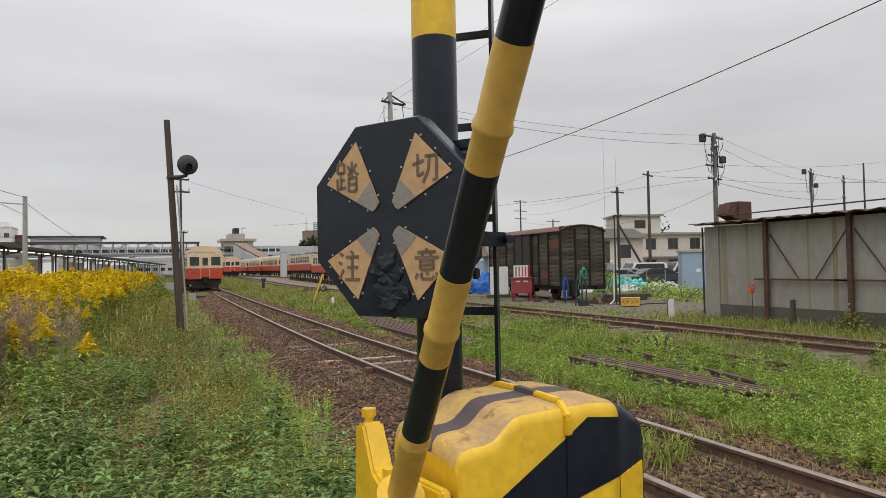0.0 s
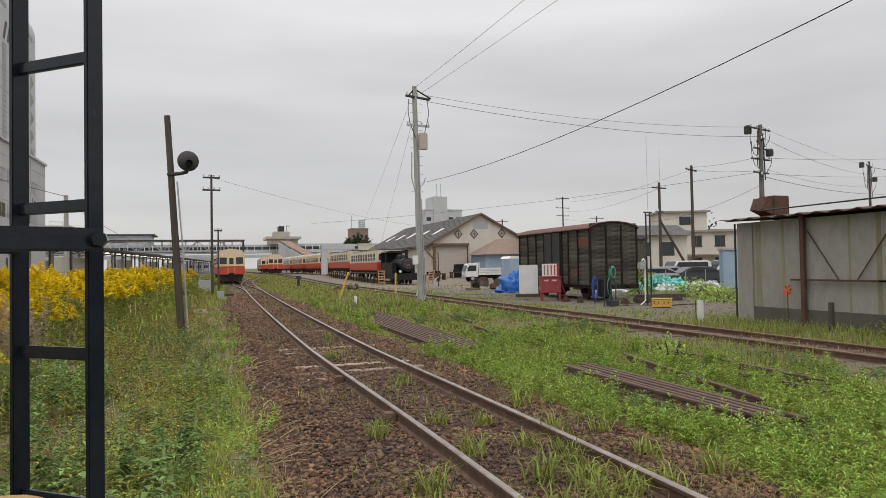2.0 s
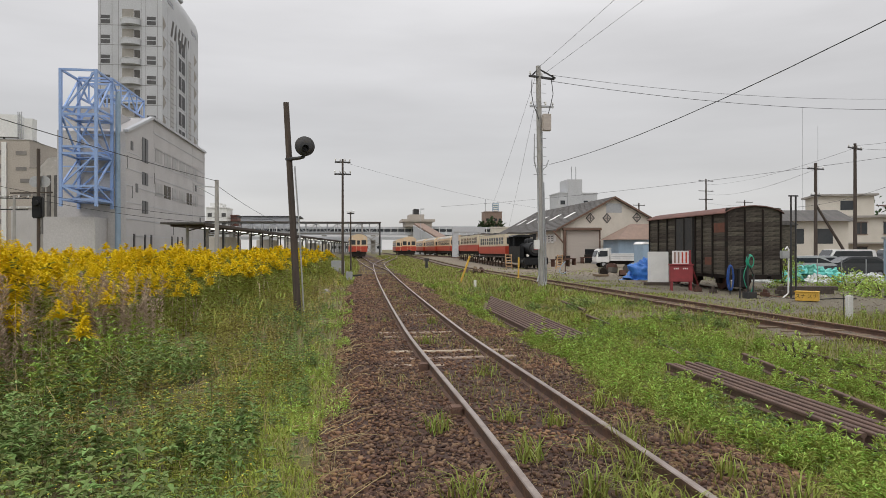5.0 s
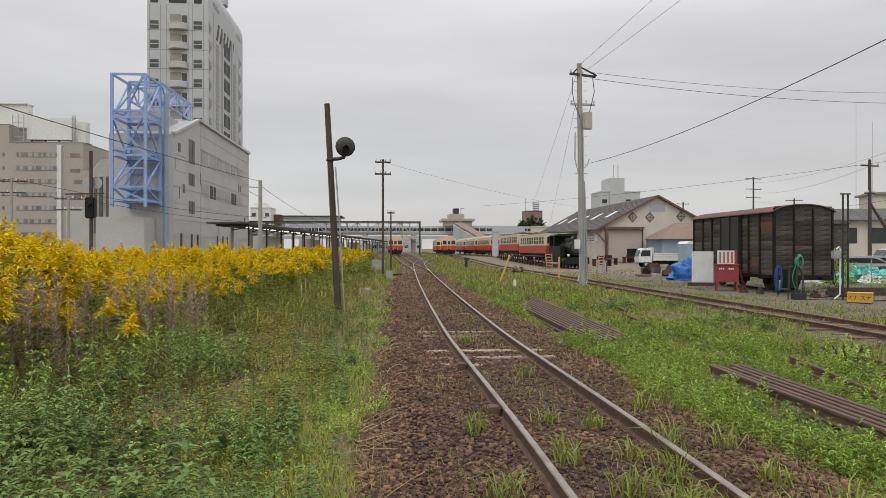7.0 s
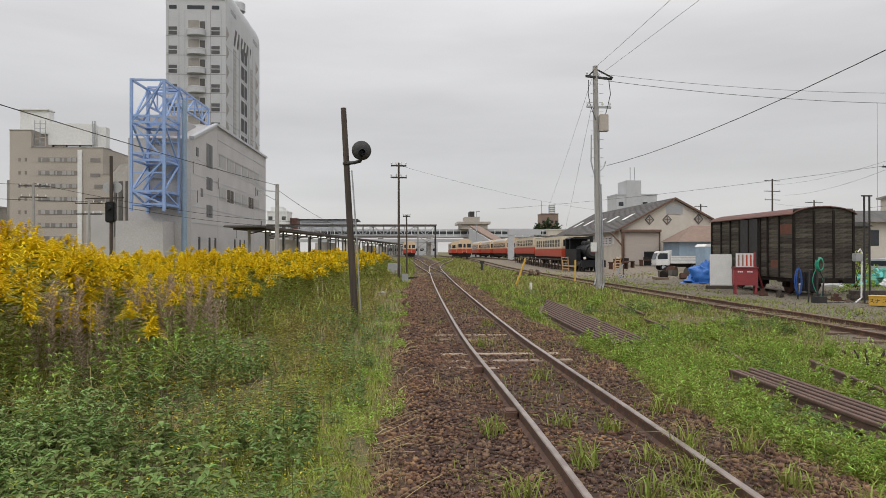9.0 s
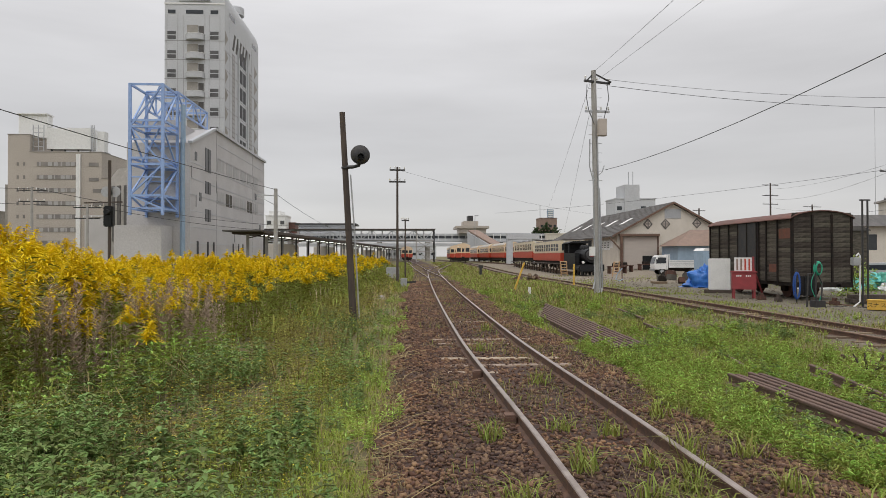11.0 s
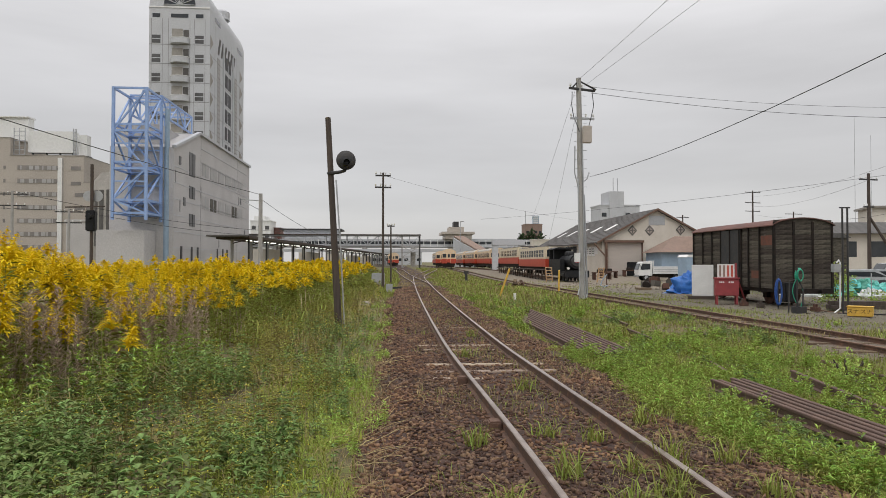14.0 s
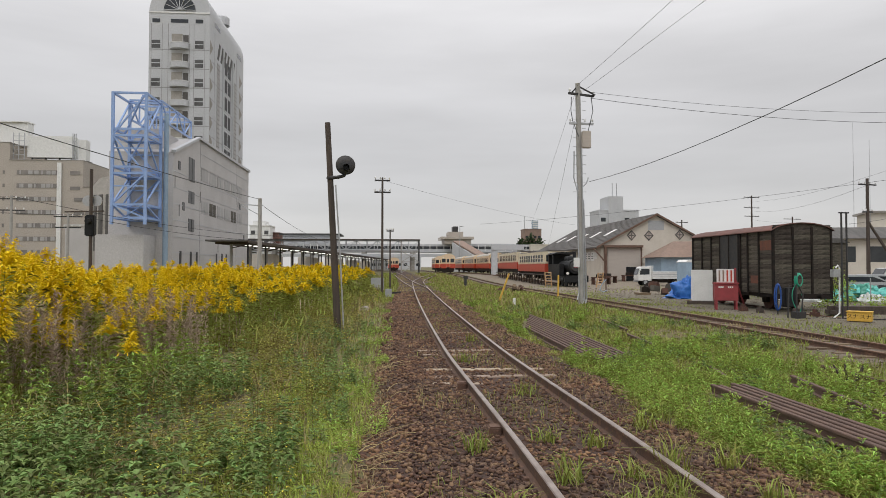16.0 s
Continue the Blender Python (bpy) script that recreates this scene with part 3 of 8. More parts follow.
def warning_board():
    # the board's own axes: x across, y up, z out of its face
    u, n = Vector((0.530, -0.848, 0)), Vector((-0.848, -0.530, 0))
    m = Matrix(((u.x, 0, n.x, 0.584), (u.y, 0, n.y, 1.745), (0, 1, 0, 1.845), (0, 0, 0, 1)))
    w = thing("crossing_warning_board", m, "octagonal black crossing warning board with four tan diamonds", "warning sign")
    R = 0.272 / math.cos(math.pi / 8)
    octa = lambda r, z: [(r * math.cos(math.pi / 8 + i * math.pi / 4), r * math.sin(math.pi / 8 + i * math.pi / 4), z) for i in range(8)]
    s = Shape().add(octa(R * 0.985, 0) + octa(R, -0.008) + octa(R, -0.055) + octa(R * 0.6, -0.07),
                    [tuple(range(8))] + [(k * 8 + i, k * 8 + (i + 1) % 8, k * 8 + 8 + (i + 1) % 8, k * 8 + 8 + i) for k in range(3) for i in range(8)] + [tuple(range(24, 32))[::-1]])
    part("housing", s, "black", w)
    centre_of = {"踏": (-0.125, 0.12), "切": (0.125, 0.12), "注": (-0.125, -0.12), "意": (0.125, -0.12)}
    for ch, (cx, cy) in centre_of.items():
        sx, sy = math.copysign(1, cx), math.copysign(1, cy)
        # broad at the outer end, pointed to the middle
        kite = [(sx * 0.034, sy * 0.030), (sx * 0.024, sy * 0.046), (sx * 0.106, sy * 0.224), (sx * 0.222, sy * 0.112), (sx * 0.046, sy * 0.022)]
        pane = part("reflective_pane", Shape().prism([(x, y, 0.001) for x, y in kite], (0, 0, 0.004)), "tan", w)
        tip = [kite[0], kite[1], tuple(kite[1][i] + (kite[2][i] - kite[1][i]) * 0.34 for i in (0, 1)), tuple(kite[4][i] + (kite[3][i] - kite[4][i]) * 0.34 for i in (0, 1)), kite[4]]
        part("faded_corner", Shape().prism([(x, y, 0.0052) for x, y in tip], (0, 0, 0.0012)), "tan_grey", pane)
        g = Shape()
        size, gx, gy = 0.085, sx * 0.138 - 0.0425, sy * 0.128 - 0.0425
        for x0, y0, x1, y1 in strokes(ch):
            p, q = Vector((gx + size * x0, gy + size * y0, 0.0058)), Vector((gx + size * x1, gy + size * y1, 0.0058))
            g.bar(p, q, 0.0085, 0.0016)
        part("lettering", g, "glyph", pane)
        for k in range(len(kite)):
            for f in (0.15, 0.5, 0.85):
                p = [kite[k][i] + (kite[(k + 1) % len(kite)][i] - kite[k][i]) * f for i in (0, 1)]
                if k in (1, 2, 3):
                    o = Vector((p[0] - cx, p[1] - cy, 0)).normalized() * 0.010
                    part("screw", Shape().tube((p[0] + o.x, p[1] + o.y, -0.001), (p[0] + o.x, p[1] + o.y, 0.003), 0.0032, n=6), "galv", w)
    part("tape_patch", lump(5, 0.055, 0.05, 0.012, 18, 6, 0.3), "black", w, "crumpled black tape over the lower edge", at=pose(-0.005, -0.15, -0.001))
    part("tape_patch", lump(9, 0.06, 0.045, 0.010, 18, 6, 0.3), "black", w, "crumpled black tape over the lower edge", at=pose(0.01, -0.22, -0.001))
    for z in (0.19, -0.155):
        part("bracket", Shape().bar((0.02, z, -0.075), (0.24, z, -0.085), 0.03, 0.03), "black", w, bevel=0.004)
        part("bracket", Shape().bar((-0.05, z, -0.06), (-0.05, z, -0.20), 0.03, 0.035), "black", w, bevel=0.004)
    c = Shape().path([(0.07, -0.262, -0.05), (0.10, -0.285, -0.08), (0.10, -0.29, -0.14), (0.08, -0.29, -0.19)], 0.014, 10)
    part("cable", c, "black", w)
    return w


warning_board()


def barrier_machine():
    w = thing("barrier_machine", pose(0.5, 1.55, float(land(0.5, 1.55)), 0, 0, 4), "yellow and black barrier machine, its top rusty and dusty", "barrier machine")
    z0 = -w.location.z
    L, D = 0.66, 0.185

    def hood(name, stations, bottom, strips, material, label=""):
        """A long hood with rounded shoulders; the strips name what covers the top."""
        section = [(-D, None), (-D, -0.034), (-D + 0.004, -0.020), (-D + 0.013, -0.008), (-D + 0.032, 0.0), (-0.050, 0.004), (0.028, 0.004), (D - 0.032, 0.0), (D - 0.013, -0.008), (D - 0.004, -0.020), (D, -0.034), (D, None)]
        m, v = len(section), []
        for x, z, k in stations:
            v += [(x, y * k, (bottom if dz is None else z + dz) + z0) for y, dz in section]
        f, mi = [], []
        for i in range(len(stations) - 1):
            for j in range(m - 1):
                f.append((i * m + j, i * m + j + 1, (i + 1) * m + j + 1, (i + 1) * m + j))
                mi.append(strips.get(j, 0))
        f += [tuple(range(m))[::-1], tuple(range((len(stations) - 1) * m, len(stations) * m))]
        mi += [0, 0]
        me = bpy.data.meshes.new(name)
        me.from_pydata(v, [], f)
        for q in material:
            me.materials.append(M[q])
        me.polygons.foreach_set("material_index", mi)
        me.polygons.foreach_set("use_smooth", [True] * (len(f) - 2) + [False, False])
        return part(name, me, None, w, label)

    st = [(0.105, 1.255, 0.97), (0.110, 1.280, 0.985), (0.122, 1.295, 1), (0.15, 1.300, 1), (0.185, 1.302, 1), (0.207, 1.309, 1), (0.227, 1.325, 1), (0.245, 1.342, 1), (0.262, 1.353, 1), (0.285, 1.359, 1), (0.34, 1.361, 1), (0.40, 1.363, 1), (0.50, 1.365, 1), (0.55, 1.360, 1), (0.575, 1.352, 1)]
    body = hood("cover", st, 0.72, {4: 1, 5: 2, 6: 1, 3: 1, 7: 1}, ("yellow", "yellow_dusty", "black_dusty"))
    nose = hood("nose", [(0.5755, 1.352, 0.998), (0.61, 1.335, 0.99), (0.64, 1.318, 0.985), (0.655, 1.303, 0.98), (0.662, 1.28, 0.965)], 0.72, {}, ("black",), "black painted nose of the cover")
    part("nose_stripe", Shape().prism([(0.577, -D - 0.001, 0.76 + z0), (L - 0.008, -D - 0.001, 0.76 + z0), (L - 0.008, -D - 0.001, 1.195 + z0), (0.577, -D - 0.001, 1.165 + z0)], (0, 0.003, 0)), "yellow", nose)
    part("nose_stripe", Shape().prism([(L + 0.003, -D + 0.02, 0.76 + z0), (L + 0.003, D - 0.02, 0.76 + z0), (L + 0.003, D - 0.02, 1.08 + z0), (L + 0.003, -D + 0.02, 1.19 + z0)], (0.002, 0, 0)), "yellow", nose)
    part("side_stripe", Shape().prism([(0.125, -D - 0.0015, 0.98 + z0), (0.125, -D - 0.0015, 1.115 + z0), (0.41, -D - 0.0015, 1.285 + z0), (0.475, -D - 0.0015, 1.327 + z0), (0.574, -D - 0.0015, 1.316 + z0), (0.574, -D - 0.0015, 1.165 + z0), (0.41, -D - 0.0015, 1.125 + z0)], (0, 0.003, 0)), "black", body)
    q = [(0.41, -D - 0.006, 1.292), (0.41, -D - 0.006, 1.335), (0.41, -D + 0.030, 1.369), (0.41, -0.055, 1.373)]
    q2 = [(0.41, 0.032, 1.373), (0.41, 0.13, 1.371), (0.41, 0.185, 1.345)]
    for line_ in (q, q2):
        strap = Shape()
        for c, d in zip(line_, line_[1:]):
            strap.bar((c[0], c[1], c[2] + z0), (d[0], d[1], d[2] + z0), 0.020, 0.014)
        part("cover_strap", strap, "yellow", w, bevel=0.003)
    part("strap_band", Shape().bar((0.41, -0.055, 1.373 + z0), (0.41, 0.032, 1.373 + z0), 0.020, 0.014), "black_dusty", w)
    part("side_seam", Shape().bar((0.41, -D - 0.003, 0.9 + z0), (0.41, -D - 0.003, 1.29 + z0), 0.008, 0.006), "black", w)
    part("latch", Shape().box(0.215, -D - 0.018, 1.01 + z0, 0.285, -D + 0.002, 1.065 + z0), "black", w, bevel=0.008)
    part("latch_bolt", Shape().tube((0.25, -D - 0.03, 1.045 + z0), (0.25, -D - 0.016, 1.045 + z0), 0.011, n=6), "black", w)
    part("pedestal", Shape().box(0.18, -0.14, 0.0, 0.60, 0.14, 0.72 + z0 - 0.002), "steel_dark", w, bevel=0.01)
    part("ledge", Shape().box(0.085, -D + 0.01, 1.150 + z0, 0.1045, D - 0.01, 1.185 + z0), "rust", w)
    # the arm's bearing, with lugs and bolts
    b = part("arm_bearing", Shape().box(-0.055, -0.26, 1.02 + z0, 0.083, 0.05, 1.10 + z0), "yellow", w, bevel=0.012)
    part("bearing_cheek", Shape().prism([(-0.045, -0.22, 1.02 + z0), (-0.045, 0.09, 1.02 + z0), (-0.045, 0.07, 1.325 + z0), (-0.045, 0.02, 1.335 + z0), (-0.045, -0.04, 1.235 + z0), (-0.045, -0.12, 1.205 + z0), (-0.045, -0.20, 1.19 + z0)], (0.055, 0, 0)), "yellow", b, bevel=0.007)
    part("bearing_block", Shape().box(-0.085, -0.27, 1.06 + z0, -0.02, -0.13, 1.175 + z0), "yellow", b, bevel=0.008)
    part("bearing_cheek", Shape().prism([(0.055, -0.26, 1.02 + z0), (0.055, 0.05, 1.02 + z0), (0.055, 0.03, 1.20 + z0), (0.055, -0.19, 1.215 + z0)], (0.028, 0, 0)), "yellow", b, bevel=0.006)
    for x, y, z in ((-0.018, 0.045, 1.328), (-0.018, -0.085, 1.215)):
        part("bolt", Shape().tube((x, y, z + z0 - 0.02), (x, y, z + z0 + 0.016), 0.011).tube((x, y, z + z0 + 0.016), (x, y, z + z0 + 0.036), 0.018, n=6), "yellow", b)
    for y in (-0.22, -0.15):
        part("axle_stub", Shape().tube((0.05, y, 1.16 + z0), (0.104, y, 1.18 + z0), 0.014), "rust", b)
    return w


barrier_machine()

ARM_PIVOT = (0.45, 1.37, 1.12)


def barrier_arm():
    w = thing("crossing_barrier", pose(*ARM_PIVOT, 0, 0, -5.3), "bamboo barrier arm in yellow and black bands, rising", "barrier arm")
    cuts = [0.06, 0.38, 0.57, 0.75, 0.93, 1.105, 1.29, 1.48, 1.67, 1.86, 2.06, 2.26, 2.5]
    for i, (a, b) in enumerate(zip(cuts, cuts[1:])):
        mid = a + (b - a) * (0.35 if i else 0.93)
        r = 0.0276 - 0.0008 * i
        prof = [(r, a), (r, mid - 0.010), (r + 0.003, mid - 0.003), (r + 0.003, mid + 0.003), (r, mid + 0.010), (r, b)] if i % 2 == 0 else [(r, a), (r - 0.0006, b)]
        part("bamboo_band", Shape().lathe(prof, 24), "arm_yellow" if i % 2 == 0 else "black", w, smooth=True)
    part("collar", Shape().lathe([(0.038, 0.14), (0.048, 0.15), (0.048, 0.185), (0.036, 0.19)], 24), "yellow", w, "yellow collar", smooth=True)
    return w


ARM = barrier_arm()

# ---- the yard beside the track ----


def G(x, y):
    return float(land(x, y))


def rail_pile(label, ends, lift=0.01):
    """Old rails side by side; ends holds the near and far end of each."""
    x, y = ends[0][0], ends[0][1]
    w = thing("rail_pile", pose(x, y, G(x, y)), label, "rail pile", "rail piles")
    for x0, y0, x1, y1 in ends:
        e = random.uniform(-0.12, 0.12)
        part("old_rail", rail_mesh("old_rail", [(x0 - x, y0 - y + e, lift), (x1 - x, y1 - y + e, lift + random.uniform(-0.004, 0.01))], "rail_pile", "rail_pile"), None, w)
    if lift > 0.05:
        for f in (0.12, 0.5, 0.88):
            a, b = ends[0], ends[-1]
            p = Vector((a[0] + (a[2] - a[0]) * f - x - 0.12, a[1] + (a[3] - a[1]) * f - y, lift / 2 - 0.02))
            q = Vector((b[0] + (b[2] - b[0]) * f - x + 0.12, b[1] + (b[3] - b[1]) * f - y, lift / 2 - 0.02))
            part("bearer", Shape().bar(p, q, 0.14, lift + 0.03), "old_wood", w)
    return w


rail_pile("short stack of rusty rails on bearers in the weeds", [(6.78 + 0.114 * i, 6.2 - 0.1 * i, 6.78 + 0.114 * i, 10.05) for i in range(5)], 0.09)
rail_pile("fanned row of rusty old rails lying in the grass", [(6.0 + 0.118 * i, 13.6, 6.14 + 0.150 * i, 20.6 + 0.62 * i) for i in range(9)], -0.04)
for x0, y0, x1, y1 in ((7.75, 6.9, 8.62, 11.1), (9.42, 4.6, 9.36, 11.3), (9.8, 15.4, 10.1, 18.0), (7.75, 11.3, 8.15, 13.0), (8.2, 15.6, 8.45, 18.2), (9.7, 6.5, 10.1, 12.5), (8.9, 19.5, 9.3, 23.0)):
    w = thing("loose_rail", pose(x0, y0, G(x0, (y0 + y1) / 2) - 0.012), "rusty loose rail half hidden by weeds", "rail", "loose rails")
    part("old_rail", rail_mesh("old_rail", [(0, 0, 0), (x1 - x0, y1 - y0, 0)], "rail_pile", "rail_pile"), None, w)


def signal_post():
    w = thing("signal_post", pose(0.62, 19.55, G(.6, 19.5)), "leaning old wooden post with a round black signal lamp", "signal post")
    part("post", Shape().tube((0, 0, -0.3), (-0.34, 0.02, 5.97), 0.105, 0.078, 14), "old_wood", w, smooth=True)
    part("conduit", Shape().path([(0.15, -0.03, 0.0), (0.02, -0.03, 2.5), (-0.1, -0.03, 4.2)], 0.022), "galv", w)
    part("lamp_arm", Shape().path([(-0.25, -0.05, 4.40), (-0.02, -0.05, 4.42), (0.13, -0.05, 4.46), (0.2, -0.05, 4.6)], 0.05, 8), "steel_dark", w)
    h = part("lamp_disc", Shape().lathe([(0.20, -0.06), (0.27, -0.04), (0.275, 0.0), (0.25, 0.03), (0.10, 0.06)], 28), "steel_dark", w, smooth=True, at=pose(0.18, -0.12, 4.75, 90, 0, 10))
    part("lamp_hood", Shape().lathe([(0.09, 0.0), (0.10, 0.14), (0.085, 0.15), (0.07, 0.05)], 20), "loco", h, smooth=True, at=pose(0, -0.07, 0.04))
    part("post_strap", Shape().lathe([(0.115, 0), (0.115, 0.05)], 16), "steel_dark", w, at=pose(-0.245, 0, 4.37))


signal_post()


def cross_arm(w, z, half, m="steel_dark", turn=0.0, pins=4):
    a = part("cross_arm", Shape().box(-half, -0.05, z - 0.05, half, 0.05, z + 0.05, Matrix.Rotation(turn, 4, "Z")), m, w)
    for i in range(pins):
        x = -half * 0.92 + 1.84 * half * i / max(pins - 1, 1)
        p = Matrix.Rotation(turn, 4, "Z") @ Vector((x, 0, z + 0.05))
        part("insulator", Shape().lathe([(0.02, 0), (0.03, 0.06), (0.055, 0.08), (0.05, 0.13), (0.055, 0.15), (0.03, 0.2)], 8, p), "white", a)
    return a


def concrete_pole():
    w = thing("utility_pole", pose(11.42, 32.75, G(11.4, 32.7)), "grey concrete utility pole with steel conduits and switch box", "utility pole")
    part("pole", Shape().tube((0, 0, -0.4), (-0.18, 0, 10.98), 0.17, 0.12, 18), "pole_conc", w, smooth=True)
    cross_arm(w, 10.42, 0.75, "steel_dark", 0.35, 3)
    for s in (-0.55, 0.75):
        part("arm_brace", Shape().bar((-0.17, 0, 10.85), (s, 0.2 * s, 10.45), 0.06, 0.06), "steel_dark", w)
    cross_arm(w, 8.98, 0.62, "galv", 0.1, 4)
    part("switch_box", Shape().box(-0.05, -0.42, 7.72, 0.36, -0.15, 8.55), "shutter", w, bevel=0.02)
    for x, y, z0, z1 in ((0.17, -0.14, 0.0, 5.2), (0.22, -0.05, 0.0, 4.7), (-0.18, -0.09, 0.3, 6.0), (0.05, -0.19, 0.0, 7.7)):
        part("conduit", Shape().path([(x - 0.12, y - 0.1, z0), (x, y, z0 + 0.35), (x * 0.8 - 0.08, y * 0.85, z1)], 0.032), "galv", w)
    for z in np.arange(5.6, 10.4, 0.45):
        for s in (-1, 1):
            part("step_bolt", Shape().tube((-0.1 + s * 0.12, 0, z), (-0.1 + s * 0.32, 0, z), 0.012), "galv", w)
    for x0 in (-0.5, 0.5):
        part("jumper_cable", Shape().path([(x0, 0, 10.3), (x0 * 1.1, -0.1, 9.6), (x0 * 0.9, -0.05, 9.1), (x0 * 0.4, -0.2, 8.3)], 0.018), "wire", w)
    part("cable_loop", Shape().path([(-0.4, -0.1, 7.6), (-0.42, -0.1, 6.3), (-0.25, -0.1, 5.6), (0.2, -0.1, 6.0), (0.3, -0.1, 6.3)], 0.03), "galv", w)
    part("meter_box", Shape().box(-0.46, -0.30, 1.9, -0.20, -0.12, 2.35), "white", w, bevel=0.01)


concrete_pole()


def wood_pole(x, y, h, arms, label, box=False, stay=None, r=0.16, m="old_wood"):
    w = thing("utility_pole", pose(x, y, G(x, y)), label, "utility pole", "wooden utility poles")
    part("pole", Shape().tube((0, 0, -0.4), (0, 0, h), r, r * 0.7, 10), m, w, smooth=True)
    for z, half, turn in arms:
        cross_arm(w, z, half, "steel_dark", turn, 4)
    if box:
        part("transformer", Shape().lathe([(0.32, 0), (0.34, 0.1), (0.34, 0.7), (0.2, 0.8)], 14), "steel_dark", w, at=pose(-1.1, 0, h - 0.7) @ Matrix.Scale(0.75, 4))
        part("transformer", Shape().lathe([(0.32, 0), (0.34, 0.1), (0.34, 0.6), (0.2, 0.7)], 14), "steel_dark", w, at=pose(0.8, 0, h - 2.2) @ Matrix.Scale(0.75, 4))
        part("cable", Shape().tube((0.25, 0, h - 0.6), (0.35, 0, h - 3.9), 0.04), "wire", w)
        for sx, zt, zb in ((-0.9, 0.5, 2.4), (0.9, 0.6, 1.7), (1.0, 2.3, 3.6), (-0.8, 1.2, 3.2), (0.5, 0.2, 2.6)):
            part("cable", Shape().path([Vector((sx, 0, h - zt)), Vector((sx * 0.95, 0.05, h - zt - (zb - zt) * 0.4)), Vector((sx * 0.6, 0.1, h - zt - (zb - zt) * 0.8)), Vector((0.1, 0.1, h - zb))], 0.022, 5), "wire", w)
        part("cable", Shape().tube((-0.25, 0, h - 0.4), (-0.3, 0, h - 2.9), 0.03), "wire", w)
    if stay:
        part("stay_pole", Shape().tube((stay[0], stay[1], -0.3), (0, 0, h * 0.62), 0.13, 0.1, 8), m, w)
    return w


wood_pole(1.45, 45.8, 7.95, ((7.75, 0.52, 0.1), (6.95, 0.55, 0.1)), "dark thin pole with two short cross arms", r=0.095)
wood_pole(1.95, 56.0, 5.0, ((4.9, 0.3, 0.1),), "slightly leaning dark wooden pole", r=0.08)
wood_pole(38.1, 37.2, 11.4, ((11.1, 1.35, 0.3), (10.3, 0.55, 1.2), (9.7, 0.9, 0.3), (8.95, 1.15, 0.25), (8.0, 1.0, 0.3), (7.75, 0.7, 0.9)), "tall pole with transformers and many cross arms", True, r=0.21, m="old_conc")
wood_pole(41.7, 48.7, 10.3, ((9.9, 1.2, 0.5),), "wooden utility pole with lamp beside the parked cars", r=0.16)
wood_pole(40.3, 51.4, 9.1, ((8.6, 0.9, 0.2), (6.4, 0.5, 0.2)), "wooden utility pole with slanting stay", stay=(3.2, -1.0), r=0.16)
wood_pole(69.7, 53.7, 12.4, ((11.9, 1.5, 0.5),), "far wooden utility pole with a transformer", True)
wood_pole(78.2, 55.8, 12.2, ((11.4, 1.6, 0.5), (9.5, 1.5, 0.5)), "far pole with two cross arms")
wood_pole(72.0, 49.0, 12.4, (), "bare thin far pole", r=0.12)
wood_pole(61.0, 105.6, 13.2, ((12.9, 1.5, 0.2), (11.2, 1.5, 0.2), (9.8, 1.4, 0.2)), "far pole above the wagon with three cross arms")
wood_pole(72.0, 112.0, 10.2, ((9.8, 1.8, 0.2),), "far pole among the roofs")
wood_pole(52.0, 112.0, 9.5, ((9.1, 1.2, 0.2),), "far pole beside the warehouse")
for x, y, h in ((49.8, 66.0, 17.0), (51.8, 66.3, 15.2)):
    w = thing("antenna_mast", pose(x, y, G(x, y)), "thin tall antenna mast behind the houses", "mast", "antenna masts")
    part("mast", Shape().tube((0, 0, -0.2), (0, 0, h), 0.028, 0.016), "galv", w)


def leaning_post(x, y, tilt, h, label):
    w = thing("marker_post", pose(x, y, G(x, y) - 0.1, 0, tilt, 0), label, "marker post", "yellow posts")
    part("post", Shape().tube((0, 0, 0), (0, 0, h), 0.055, 0.055, 10), "signal_y", w)
    part("post_cap", Shape().tube((0, 0, h), (0, 0, h + 0.03), 0.06, 0.03, 10), "signal_y", w)


leaning_post(7.87, 36.6, 20, 1.75, "leaning yellow steel marker post in the grass")
leaning_post(12.1, 40.2, 1, 1.45, "upright faded yellow marker post by the yard track")
w = thing("track_stake", pose(8.0, 32.5, G(8, 32.5)), "small white concrete stake", "stake")
part("stake", Shape().box(-0.06, -0.06, -0.1, 0.06, 0.06, 0.42), "white", w, bevel=0.015)
w = thing("marker_stone", pose(15.55, 17.2, G(15.5, 17.2)), "white painted concrete marker stake", "stake")
part("stake", Shape().box(-0.075, -0.075, -0.1, 0.075, 0.075, 0.66), "white", w, bevel=0.02)
part("rod", Shape().tube((-0.16, 0, -0.1), (-0.18, 0, 0.7), 0.012), "steel_dark", w)
w = thing("white_dome", pose(0.95, 29.9, G(1, 30) - 0.06), "low whitewashed round stone in the grass", "stone")
part("dome", Shape().lathe([(0.2, -0.1), (0.24, 0.05), (0.22, 0.16), (0.14, 0.25), (0.05, 0.27)], 14), "concrete", w, smooth=True)
w = thing("point_machine", pose(1.9, 41.5, G(1.9, 41.5)), "small grey box on a post beside the points", "box")
part("box", Shape().box(-0.2, -0.15, 0.05, 0.2, 0.15, 0.55), "galv", w, bevel=0.02)
part("base", Shape().box(-0.6, -0.1, -0.05, 0.75, 0.1, 0.06), "steel_dark", w)
part("lever", Shape().bar((0.2, 0, 0.3), (0.75, 0, 0.34), 0.08, 0.1), "steel_dark", w)
w = thing("relay_cabinet", pose(1.0, 52.0, G(1, 52)), "pale grey relay cabinet by the dark pole", "cabinet")
part("cabinet", Shape().box(-0.5, -0.3, 0, 0.5, 0.3, 1.1), "galv", w, bevel=0.03)
